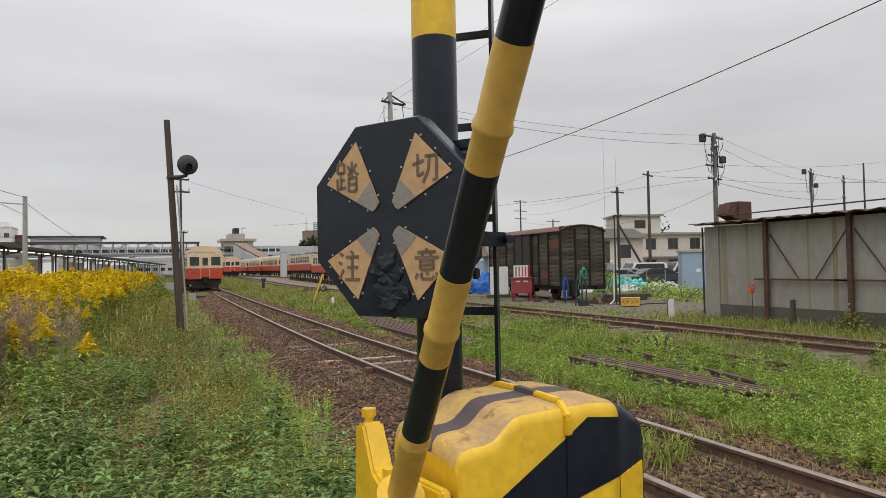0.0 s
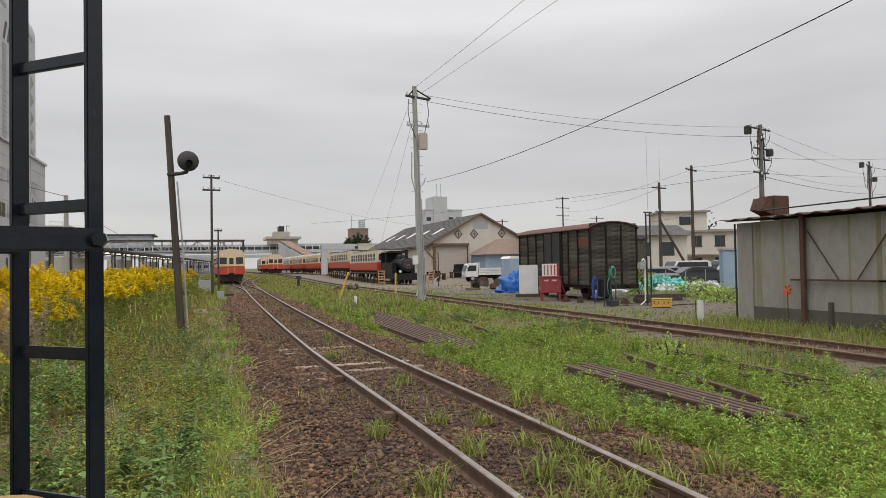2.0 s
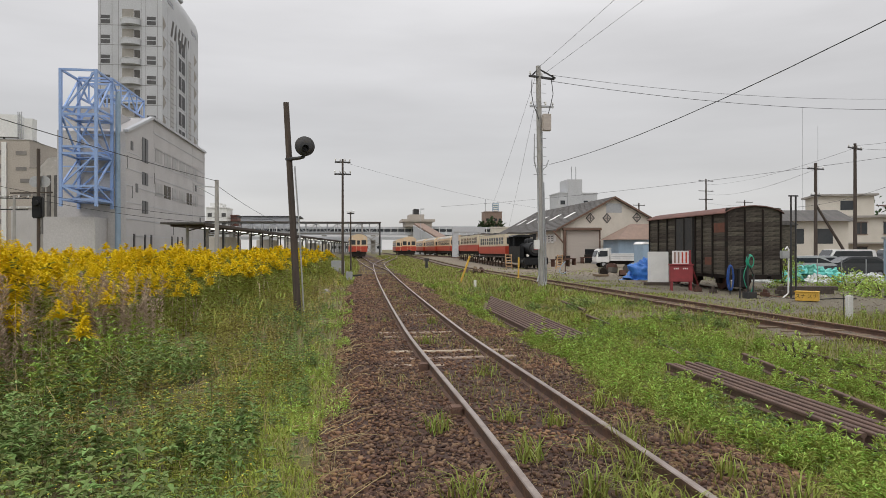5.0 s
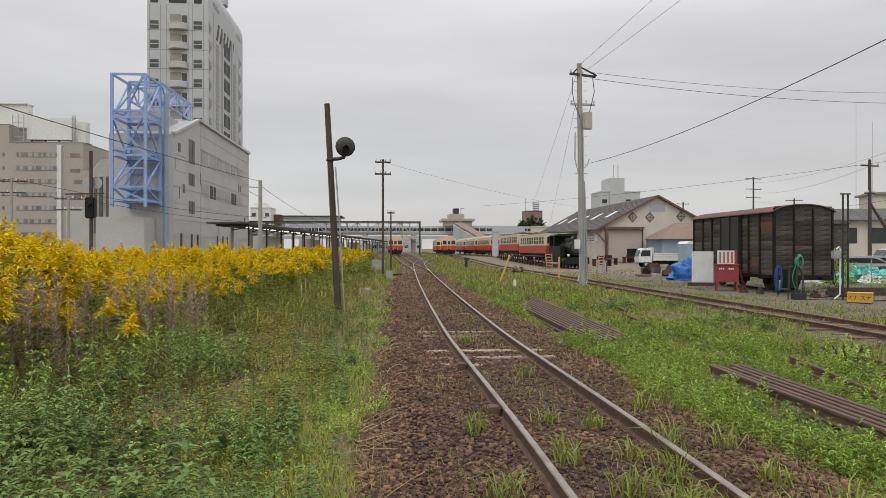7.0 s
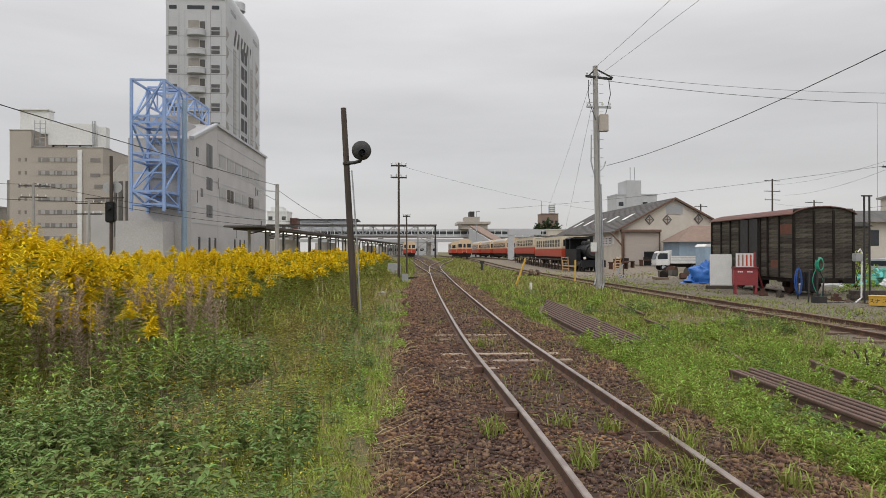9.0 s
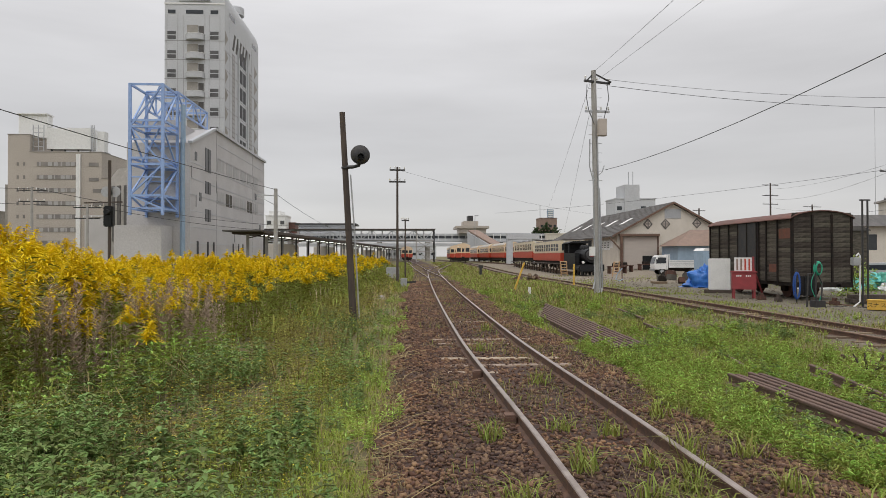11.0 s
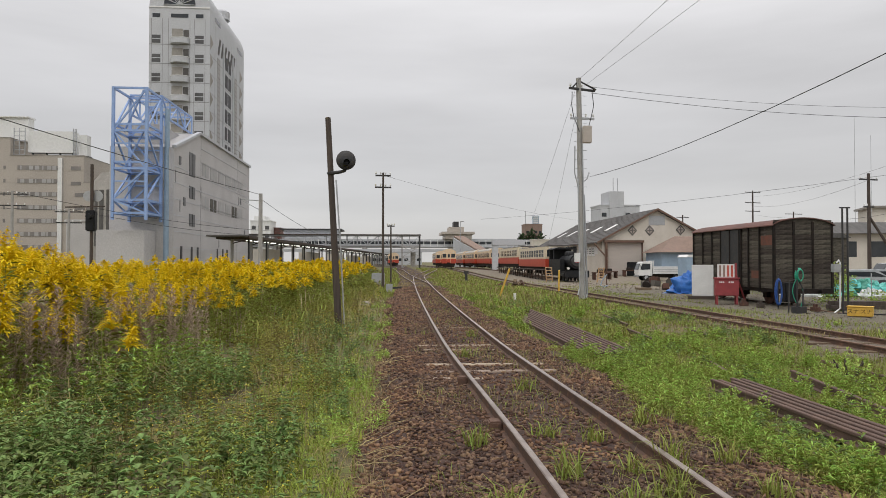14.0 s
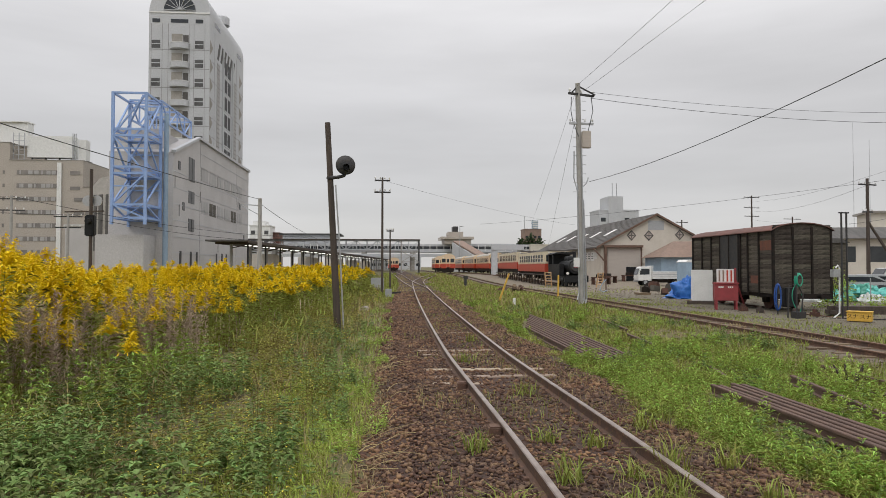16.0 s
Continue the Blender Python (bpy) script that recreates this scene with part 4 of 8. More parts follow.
w = thing("points_stand", pose(8.9, 62.0, G(8.9, 62)), "short dark points lever stand", "lever")
part("stand", Shape().tube((0, 0, 0), (0, 0, 0.9), 0.14, 0.12).box(-0.2, -0.1, 0.85, 0.2, 0.1, 1.1), "steel_dark", w)
w = thing("scrap_heap", pose(10.9, 50.0, G(11, 50)), "heap of rusty scrap in the grass", "scrap")
for k in range(9):
    part("scrap_piece", Shape().box(-0.35, -0.12, 0, 0.35, 0.12, 0.22), "rust" if k % 2 else "sleeper", w, at=pose(random.uniform(-0.9, 0.9), random.uniform(-0.5, 0.5), random.uniform(0, 0.35), random.uniform(-30, 30), random.uniform(-40, 40), random.uniform(0, 180)))


def goods_wagon():
    w = thing("goods_wagon", pose(19.75, 28.1, G(20, 30)), "derelict covered wooden goods wagon, dark weathered boards", "goods wagon")
    W, L, z0, z1 = 1.30, 7.6, 0.74, 3.50
    # boards, piece by piece, on frame uprights
    rows, dz = 13, (z1 - z0) / 13
    B1 = mesh_of("board", Shape().box(0, 0, 0, 0.03, 1.0, dz - 0.012), "wagon_wood")
    core = part("body", Shape().box(-W + 0.03, 0.03, z0, W - 0.03, L - 0.03, z1), "wagon_iron", w)
    spans = [(0.0, 1.05), (1.12, 1.98), (2.05, 2.62), (4.62, 5.5), (5.57, 6.5), (6.57, 7.6)]
    for a, b in spans:
        for i in range(rows):
            o = part("board", B1, None, w, at=pose(-W - random.uniform(0, 0.008), a, z0 + i * dz) @ Matrix.Diagonal((1, b - a, 1, 1)))
    E1 = mesh_of("board", Shape().box(0, 0, 0, 1.0, 0.03, dz - 0.012), "wagon_wood")
    for a, b in ((-W, -0.46), (-0.40, 0.40), (0.46, W)):
        for i in range(rows + 1):
            part("board", E1, None, w, at=pose(a, -random.uniform(0, 0.008), z0 + i * dz) @ Matrix.Diagonal((b - a, 1, 1, 1)))
    part("red_patch", Shape().box(-W - 0.014, 0.10, 2.62, -W - 0.009, 1.0, 3.05), "wagon_patch", w)
    part("red_patch", Shape().box(-W - 0.014, 1.2, 1.15, -W - 0.009, 1.8, 1.5), "wagon_patch", w)
    d = part("sliding_door", Shape().box(-W - 0.07, 2.72, z0, -W - 0.02, 4.56, z1 - 0.1), "steel_dark", w, "dark steel sliding door")
    for y in (2.76, 3.64, 4.52):
        part("door_rib", Shape().box(-W - 0.10, y - 0.03, z0, -W - 0.07, y + 0.03, z1 - 0.1), "wagon_iron", d)
    for y in (0.0, 1.085, 2.015, 2.66, 4.59, 5.535, 6.535, 7.6):
        part("upright", Shape().box(-W - 0.06, y - 0.04, z0 - 0.05, -W + 0.01, y + 0.04, z1), "wagon_iron", w)
    for x in (-W, -0.43, 0.43, W):
        part("upright", Shape().box(x - 0.04, -0.06, z0 - 0.05, x + 0.04, 0.01, z1 + 0.12), "wagon_iron", w)
    part("door_rail", Shape().box(-W - 0.08, 0.0, z1 - 0.07, -W, L, z1 - 0.01), "wagon_iron", w)
    arc = [(W * 1.06 * math.sin(a), 0, z1 - 0.02 + 0.33 * (math.cos(a * 1.0) - math.cos(1.2)) / (1 - math.cos(1.2))) for a in np.linspace(-1.2, 1.2, 13)]
    k = 1.09 * W / (W * 1.06 * math.sin(1.2))
    arc = [(x * k, -0.1, z) for x, _, z in arc]
    part("roof", Shape().prism(arc + [(x, y, z - 0.04) for x, y, z in arc[::-1]], (0, L + 0.2, 0)), "wagon_roof", w, "rusty red-brown arched roof")
    part("end_gable", Shape().prism([(x * 0.97, 0.0, z - 0.045) for x, y, z in arc], (0, 0.05, 0)), "wagon_wood", w)
    part("sole_bar", Shape().box(-W + 0.05, -0.02, 0.58, W - 0.05, L + 0.02, 0.735), "wagon_iron", w)
    part("buffer_beam", Shape().box(-W, -0.12, 0.52, W, -0.02, 0.74), "wagon_iron", w)
    for x in (-0.65, 0.65):
        part("bracket", Shape().tube((x, -0.12, 0.64), (x, -0.42, 0.64), 0.08, 0.10, 10), "wagon_iron", w)
    for y in (1.6, 6.0):
        for x in (-0.55, 0.55):
            q = part("wheel", Shape().tube((x - 0.06, y, 0.43), (x + 0.06, y, 0.43), 0.43, 0.43, 20), "rust", w)
            part("axle_box", Shape().box(x - 0.25 if x < 0 else x + 0.08, y - 0.16, 0.3, x - 0.08 if x < 0 else x + 0.25, y + 0.16, 0.62), "wagon_iron", q)
        part("spring", Shape().prism([(-0.85, y - 0.5, 0.80), (-0.85, y, 0.62), (-0.85, y + 0.5, 0.80), (-0.85, y, 0.74)], (0.1, 0, 0)), "wagon_iron", w)
    part("brake_gear", Shape().box(-0.9, 3.2, 0.35, -0.6, 5.2, 0.75), "wagon_iron", w)


goods_wagon()
yt = thing("wagon_track", pose(0, 0, 0), "short rusty rails under the derelict wagon", "track", kind="structure")
for off in (-0.55, 0.55):
    part("rail", rail_mesh("rail", [(19.75 + off, 24.6, G(20, 25) - 0.13), (19.75 + off, 40.0, G(20, 40) - 0.13)], "rail_dull"), None, yt)

# a second dark van behind the first
w = thing("goods_van", pose(26.4, 36.0, G(26, 36)), "another dark wooden van behind the wagon", "goods wagon")
part("body", Shape().box(-1.1, 0, 0.9, 1.1, 6.0, 3.3), "wagon_wood", w)
part("roof", Shape().prism([(-1.2, -0.1, 3.3), (1.2, -0.1, 3.3), (0.7, -0.1, 3.55), (-0.7, -0.1, 3.55)], (0, 6.2, 0)), "slate", w)
part("underframe", Shape().box(-0.9, 0.2, 0.0, 0.9, 5.8, 0.9), "under", w)

w = thing("propped_board", pose(17.85, 33.4, G(17.8, 33.4), 0, 0, -25), "large white board propped on a timber", "board")
part("panel", Shape().box(-0.55, -0.03, 0.16, 0.48, 0.03, 1.74), "white", w, bevel=0.02)
part("timber", Shape().box(-0.75, -0.18, 0.0, 0.62, 0.18, 0.15), "old_wood", w, bevel=0.01)
part("prop", Shape().bar((0.3, 0.05, 1.4), (0.6, 0.75, 0.05), 0.05, 0.05), "old_wood", w)

w = thing("red_tool_box", pose(17.35, 30.1, G(17.7, 30), 0, 0, -20), "dull red box on legs with striped back board", "box")
part("body", Shape().box(-0.5, -0.3, 0.42, 0.5, 0.3, 1.18), "red_box", w, bevel=0.02)
part("lid", Shape().box(-0.54, -0.34, 1.18, 0.54, 0.32, 1.24), "red_box", w, bevel=0.01)
for x in (-0.42, 0.42):
    for y in (-0.24, 0.24):
        part("leg", Shape().box(x - 0.04, y - 0.04, 0, x + 0.04, y + 0.04, 0.42), "red_box", w)
b = part("back_board", Shape().box(-0.34, 0.33, 1.10, 0.40, 0.37, 1.86), "white", w, "white board with orange stripes")
for x in (-0.22, -0.05, 0.12, 0.29):
    part("stripe", Shape().box(x - 0.035, 0.322, 1.28, x + 0.035, 0.33, 1.80), "brownroof" if x < 0.1 else "orange", b)
part("back_post", Shape().box(0.42, 0.3, 0.0, 0.5, 0.38, 1.9), "red_box", w)
part("back_stay", Shape().bar((0.46, 0.35, 1.4), (0.95, 0.9, 0.05), 0.06, 0.06), "red_box", w)
for k, x in enumerate((-0.34, -0.26, -0.18, 0.06, 0.14, 0.22)):
    part("lettering_bar", Shape().box(x, -0.304, 1.0, x + 0.055, -0.301, 1.07), "white", w)

w = thing("sand_box", pose(18.65, 23.1, G(18.6, 23.1), 0, 0, -42) @ Matrix.Scale(0.68, 4), "low yellow sand box with black lettering", "box")
part("box", Shape().box(-0.56, -0.32, 0.03, 0.56, 0.32, 0.5), "signal_y", w, bevel=0.02)
part("lid", Shape().box(-0.59, -0.35, 0.5, 0.59, 0.35, 0.55), "signal_y", w, bevel=0.01)
for s in (-1, 1):
    part("runner", Shape().box(s * 0.4 - 0.06, -0.3, -0.03, s * 0.4 + 0.06, 0.3, 0.03), "old_wood", w)


def lettering(text, w, m, size, material):
    c = bpy.data.curves.new("lettering", "FONT")
    c.body, c.size, c.extrude, c.align_x, c.align_y = text, size, 0.002, "CENTER", "CENTER"
    o = new("lettering", c)
    o.parent = w
    o.matrix_local = m
    c.materials.append(M[material])
    return o


for x in (-0.3, 0.28):
    lettering("スナ", w, pose(x, -0.3225, 0.27, 90, 0, 0), 0.26, "loco")

w = thing("hose_posts", pose(19.0, 24.5, G(19, 24.5)), "pair of tall black pipe posts with a white standpipe", "post")
for x in (0, 0.2):
    part("post", Shape().tube((x, 0, -0.1), (x, 0, 4.0), 0.035), "steel_dark", w)
part("top_bar", Shape().bar((-0.1, 0, 3.98), (0.3, 0, 3.98), 0.05, 0.05), "steel_dark", w)
part("standpipe", Shape().path([(-0.35, 0, 0.02), (-0.12, 0, 0.2), (-0.1, 0, 1.9), (-0.16, 0, 2.0), (-0.25, 0, 1.9)], 0.03), "white", w)
part("tap_box", Shape().box(-0.42, -0.1, 1.55, -0.12, 0.1, 1.85), "galv", w, bevel=0.02)
w = thing("hose_stand", pose(17.45, 24.9, G(17.4, 24.9)), "rusty stand with a coiled green hose", "hose")
part("stand", Shape().path([(0, 0, 0), (0, 0, 1.75)], 0.035), "steel_dark", w)
part("stand_foot", Shape().box(-0.12, -0.2, 0, 0.25, 0.2, 0.25), "steel_dark", w)
part("stand_frame", Shape().path([(-0.35, 0, 0), (-0.3, 0, 1.25), (0.05, 0, 1.3), (0.25, 0, 0.9), (0.2, 0, 0.1)], 0.03), "steel_dark", w)
coil = Shape()
for k in range(4):
    r1, r2 = 0.11 + 0.018 * k, 0.21 + 0.02 * k
    coil.path([(0.1 + r1 * math.cos(a), -0.06 + 0.03 * k, 1.45 + r2 * math.sin(a)) for a in np.linspace(0, 6.28, 15)], 0.02, 5)
coil.path([(0.1 + 0.16 * math.sin(u * 3.14), 0.03, 1.3 - 1.2 * u) for u in np.linspace(0, 1, 14)], 0.02, 5)
coil.path([(-0.05 - 0.14 * math.sin(u * 3.14), -0.02, 1.3 - 0.9 * u) for u in np.linspace(0, 1, 14)], 0.016, 5)
part("hose", coil, "green_hose", w, "coiled green hose")
w = thing("ground_hose", pose(17.45, 24.9, G(17.4, 24.9)), "black hose trailing over the yard", "hose")
part("hose", Shape().path([(0.1 + 3.6 * u, -0.4 - 0.9 * u + 0.25 * math.sin(u * 9), 0.03) for u in np.linspace(0, 1, 26)], 0.022), "loco", w)
w = thing("blue_pump", pose(17.9, 27.0, G(17.9, 27)), "blue pump hose unit hanging beside the wagon", "pump")
for k in range(2):
    part("hose", Shape().path([(0.1 + (0.10 + 0.05 * k) * math.cos(a), 0.04 * k, 0.72 + (0.50 + 0.04 * k) * math.sin(a)) for a in np.linspace(0, 6.28, 25)], 0.028), "blue_bright", w)
part("stand", Shape().path([(0.12, 0.1, 0), (0.12, 0.1, 1.4)], 0.03), "steel_dark", w)
part("tank", Shape().box(0.45, 0.1, 0.3, 1.0, 0.5, 1.1), "loco", w, bevel=0.04)
for k, (x, y, m) in enumerate(((17.3, 28.5, "rust"), (17.6, 27.7, "old_wood"), (18.3, 26.4, "old_wood"), (18.9, 26.0, "rust"))):
    w = thing("yard_clutter", pose(x, y, G(x, y), 0, 0, 35 * k) @ Matrix.Scale(0.6, 4), "small worn yard clutter beside the wagon", "clutter", "yard clutter")
    part("block", Shape().box(-0.3, -0.16, 0, 0.3, 0.16, 0.30), m, w, bevel=0.03)
    part("block_top", Shape().box(-0.16, -0.1, 0.3, 0.14, 0.1, 0.5), m, w, bevel=0.03)
w = thing("timber_stack", pose(20.8, 26.2, G(20.8, 26.2), 0, 0, -5), "stack of old sleepers on the ground", "timber")
for i in range(5):
    part("timber", Shape().box(-1.1, -0.12, 0, 1.1, 0.12, 0.16), "old_wood", w, at=pose(random.uniform(-.1, .1), (i % 3) * 0.28 - 0.3, 0.165 * (i // 3)))


w = thing("tarp_heap", pose(20.2, 40.2, G(20, 40) - 0.02), "heap under a creased blue tarpaulin", "tarpaulin")
part("tarpaulin", lump(3, 1.0, 0.85, 1.35, 40, 22, 0.2), "tarp", w, smooth=True)
part("tarp_fold", lump(8, 1.15, 0.95, 0.45, 36, 10, 0.35), "tarp", w, smooth=True)
w = thing("machine_parts", pose(20.5, 45.6, G(20, 45)), "rusty machinery and wheels on the gravel", "machinery")
for k in range(9):
    part("machine_part", Shape().box(-0.3, -0.2, 0, 0.3, 0.2, 0.38) if k % 2 else Shape().tube((-0.08, 0, 0.3), (0.08, 0, 0.3), 0.3, n=14), ("rust", "concrete_dark", "under")[k % 3], w, at=pose(random.uniform(-0.8, 0.9), random.uniform(-0.5, 0.5), random.uniform(0, 0.45), 0, random.uniform(-15, 15), random.uniform(0, 180)), bevel=0.02)
part("plank", Shape().box(-1.5, -0.5, 0.0, -0.7, 0.5, 0.14), "sleeper", w)

# rubbish bags behind the wagon
bags = [mesh_of("bag", lump(20 + k, 0.55, 0.45, 0.5, 12, 6, 0.3), "teal") for k in range(3)] + [mesh_of("bag", lump(30 + k, 0.5, 0.42, 0.42, 12, 6, 0.3), "whitebag") for k in range(3)]
for k in range(64):
    u, v = random.random(), random.random()
    x, y = 24.6 + 7.2 * u, 36.4 - 1.9 * u + 2.4 * v
    teal = 0.14 < u < 0.75 and random.random() < 0.66 and v > 0.15
    z = G(x, y) + (0.32 * random.random() if teal else 0.02) + (0.28 if teal and k % 3 == 0 else 0)
    o = new("sack", bags[(k % 3) if teal else 3 + k % 3])
    o.matrix_world = pose(x, y, z - 0.04, 0, 0, random.uniform(0, 360))
    tagged(o, "turquoise plastic rubbish sack in a heap" if teal else "white plastic rubbish sack in a heap", "sack", "heap of sacks")


def storage_shed():
    x0, x1, y0, y1 = 16.8, 21.5, -9.0, 16.85
    g = G(17, 10)
    w = thing("storage_shed", pose(0, 0, g), "long grey concrete shed with rusty posts and eaves", "shed")
    h = 2.98
    part("wall", Shape().box(x0, y0, -0.1, x0 + 0.15, y1, h), "shed_wall", w)
    part("wall", Shape().box(x0 + 0.15, y1 - 0.15, -0.1, x1, y1, h), "shed_wall", w)
    part("wall", Shape().box(x1 - 0.15, y0, -0.1, x1, y1 - 0.15, h), "shed_wall", w)
    part("wall", Shape().box(x0 + 0.15, y0, -0.1, x1 - 0.15, y0 + 0.15, h), "shed_wall", w)
    part("plinth", Shape().box(x0 - 0.03, y0, -0.1, x0 - 0.002, y1 + 0.01, 0.46), "concrete_dark", w, "damp dark plinth")
    part("corner_pier", Shape().box(x0 - 0.05, y1 - 0.55, 0.0, x0 - 0.004, y1 + 0.03, h), "shed_wall", w)
    # corrugated eaves
    n = 150
    s = Shape()
    pr = [(y0 + (y1 + 0.35 - y0) * i / n, 0.035 * math.sin(i * 1.9)) for i in range(n + 1)]
    up = [(x0 - 0.45, y, h + 0.10 + d) for y, d in pr] + [(x1 + 0.3, y, h + 0.35 + d) for y, d in pr]
    lo = [(x, y, z - 0.02) for x, y, z in up]
    m = n + 1
    s.add(up + lo, [(i, i + 1, m + i + 1, m + i) for i in range(n)] + [(2 * m + i, 3 * m + i, 3 * m + i + 1, 2 * m + i + 1) for i in range(n)] + [(i, 2 * m + i, 2 * m + i + 1, i + 1) for i in range(n)])
    part("corrugated_roof", s, "rust", w, "rusty corrugated roof")
    part("gutter_pipe", Shape().tube((x0 - 0.3, y0, h + 0.42), (x0 - 0.3, y1 - 1.0, h + 0.30), 0.02), "steel_dark", w)
    for y in (14.42, 11.8, 9.1, 6.4, 3.7):
        p = part("post", Shape().bar((x0 - 0.12, y, -0.1), (x0 - 0.12, y, h + 0.12), 0.1, 0.12), "rust", w)
        part("rail_bar", Shape().bar((x0 - 0.1, y + 0.45, 1.28), (x0 - 0.1, y - 2.6, 1.28), 0.05, 0.05), "rust", p)
        if y < 14.5:
            part("brace", Shape().bar((x0 - 0.06, y - 0.1, h - 0.35), (x0 - 0.06, y - 1.05, 1.28), 0.025, 0.025), "rust", p)
            part("brace", Shape().bar((x0 - 0.06, y - 2.5, h - 0.35), (x0 - 0.06, y - 1.55, 1.28), 0.025, 0.025), "rust", p)
    for y, d in ((16.1, 0.10), (15.2, 0.05), (13.1, 0.03), (12.3, 0.07), (8.0, 0.05), (10.3, 0.04)):
        part("rust_streak", Shape().box(x0 - 0.006, y - d, 0.30, x0 - 0.002, y + d, h), "mossy", w)
    part("downpipe", Shape().tube((x0 - 0.05, y1 + 0.12, 0), (x0 - 0.05, y1 + 0.12, h), 0.03), "steel_dark", w)
    # a rusty hopper on the roof
    t = part("roof_hopper", Shape().box(17.35, 16.0, h + 0.20, 17.95, 16.6, h + 0.80), "rust", w, "rusty box hopper on the roof", bevel=0.02)
    part("hopper_mouth", Shape().prism([(16.95, 16.05, h + 0.38), (17.35, 16.05, h + 0.22), (17.35, 16.05, h + 0.76), (17.1, 16.05, h + 0.74)], (0, 0.5, 0)), "rust", t)
    part("hopper_leg", Shape().box(17.55, 16.2, h + 0.08, 17.75, 16.3, h + 0.2), "rust", t)


storage_shed()
w = thing("orange_marker", pose(16.5, 14.8, G(16.5, 14.8)), "orange pinwheel marker on a thin stick", "marker")
part("stick", Shape().tube((0, 0, 0), (0, 0, 1.0), 0.012), "rust", w)
for a in range(0, 360, 60):
    part("petal", Shape().prism([(0, 0, 0), (0.16, 0, 0.05), (0.14, 0, -0.05)], (0, 0.012, 0)), "orange_flag", w, at=pose(0, 0, 1.05, 0, a, 0) @ pose(0, 0, 0, 20))
for y, h in ((13.0, 0.75), (9.6, 0.9)):
    w = thing("wooden_stump", pose(16.0, y, G(16, y)), "short weathered wooden post by the shed", "post", "stumps")
    part("stump", Shape().box(-0.055, -0.055, -0.1, 0.055, 0.055, h), "old_wood", w, bevel=0.015)
w = thing("blue_cabinet", pose(30.4, 31.7, G(30, 31), 0, 0, -30), "tall pale blue cabinet beside the fence", "cabinet")
part("body", Shape().box(-0.75, -0.5, 0, 0.75, 0.5, 2.45), "blue_pale", w, bevel=0.02)
part("roof", Shape().box(-0.82, -0.57, 2.45, 0.82, 0.57, 2.58), "galv", w)
part("door", Shape().box(-0.62, -0.525, 0.15, 0.62, -0.502, 1.6), "blue_pale", w, bevel=0.005)
part("door_plate", Shape().box(0.1, -0.535, 1.25, 0.35, -0.526, 1.45), "white", w)
w = thing("mesh_fence", pose(27.0, 33.6, G(27, 33), 0, 0, -18), "low green wire mesh fence", "fence")
for i in range(4):
    part("fence_post", Shape().tube((i * 1.2, 0, 0), (i * 1.2, 0, 1.35), 0.03), "galv", w)
for z in np.linspace(0.2, 1.3, 8):
    part("fence_wire", Shape().tube((0, 0, z), (3.6, 0, z), 0.008, n=4), "steel_dark", w)


def parked_car(x, y, turn, paint, van, label):
    w = thing("parked_car", pose(x, y, G(x, y), 0, 0, turn), label, "car", "parked cars")
    L, W, H = (4.4, 1.7, 1.9) if van else (4.3, 1.7, 1.45)
    side = [(-L / 2, 0.3), (-L / 2, 0.95), (-L / 2 + 0.15, H - 0.1), (-L / 2 + 0.5, H), (0.9, H), (1.55, 1.0), (L / 2 - 0.1, 0.88), (L / 2, 0.6), (L / 2, 0.3)] if van else [(-L / 2, 0.3), (-L / 2, 0.85), (-L / 2 + 0.25, 0.98), (-1.2, H), (0.35, H), (1.1, 0.95), (L / 2 - 0.15, 0.82), (L / 2, 0.6), (L / 2, 0.3)]
    b = part("body", Shape().prism([(x_, -W / 2, z) for x_, z in side], (0, W, 0)), paint, w, bevel=0.05, smooth=True)
    for s in (-1, 1):
        win = [(-L / 2 + 0.35, 1.02), (-1.05 if not van else -L / 2 + 0.45, H - 0.12), (0.3 if not van else 0.85, H - 0.12), (0.9 if not van else 1.35, 1.02)]
        part("side_window", Shape().prism([(x_, s * (W / 2 + 0.002), z) for x_, z in win], (0, s * 0.006, 0)), "glass", w)
        for wx in (-1.35, 1.35):
            t = part("wheel", Shape().tube((wx, s * (W / 2 - 0.16), 0.3), (wx, s * (W / 2 + 0.01), 0.3), 0.3, n=16), "rubber", w)
            part("rim", Shape().tube((wx, s * (W / 2 + 0.01), 0.3), (wx, s * (W / 2 + 0.02), 0.3), 0.18, n=12), "galv", t)
    fx = (1.0, 1.5) if van else (0.42, 1.05)
    part("windscreen", Shape().prism([(fx[0] + 0.02, -W / 2 + 0.12, H - 0.05), (fx[1] + 0.06, -W / 2 + 0.08, 1.02), (fx[1] + 0.06, W / 2 - 0.08, 1.02), (fx[0] + 0.02, W / 2 - 0.12, H - 0.05)], (0.012, 0, 0.01)), "glass", w)
    for s in (-1, 1):
        part("headlight", Shape().box(L / 2 - 0.08, s * 0.65 - 0.15, 0.62, L / 2 + 0.01, s * 0.65 + 0.15, 0.76), "clear", w)


for x, y, t, p, v, lab in ((31.2, 41.0, 160, "car_silver", False, "silver saloon car parked by the sacks"), (34.2, 40.0, 165, "car_dark", False, "dark grey car parked in the yard"), (38.5, 46.2, 170, "white", True, "white van parked before the house"), (42.0, 44.8, 165, "white", True, "second white van before the house"), (38.0, 37.6, 150, "car_silver", True, "silver van beside the blue cabinet"), (35.0, 44.6, 160, "car_silver", False, "silver car in the row behind")):
    parked_car(x, y, t, p, v, lab)


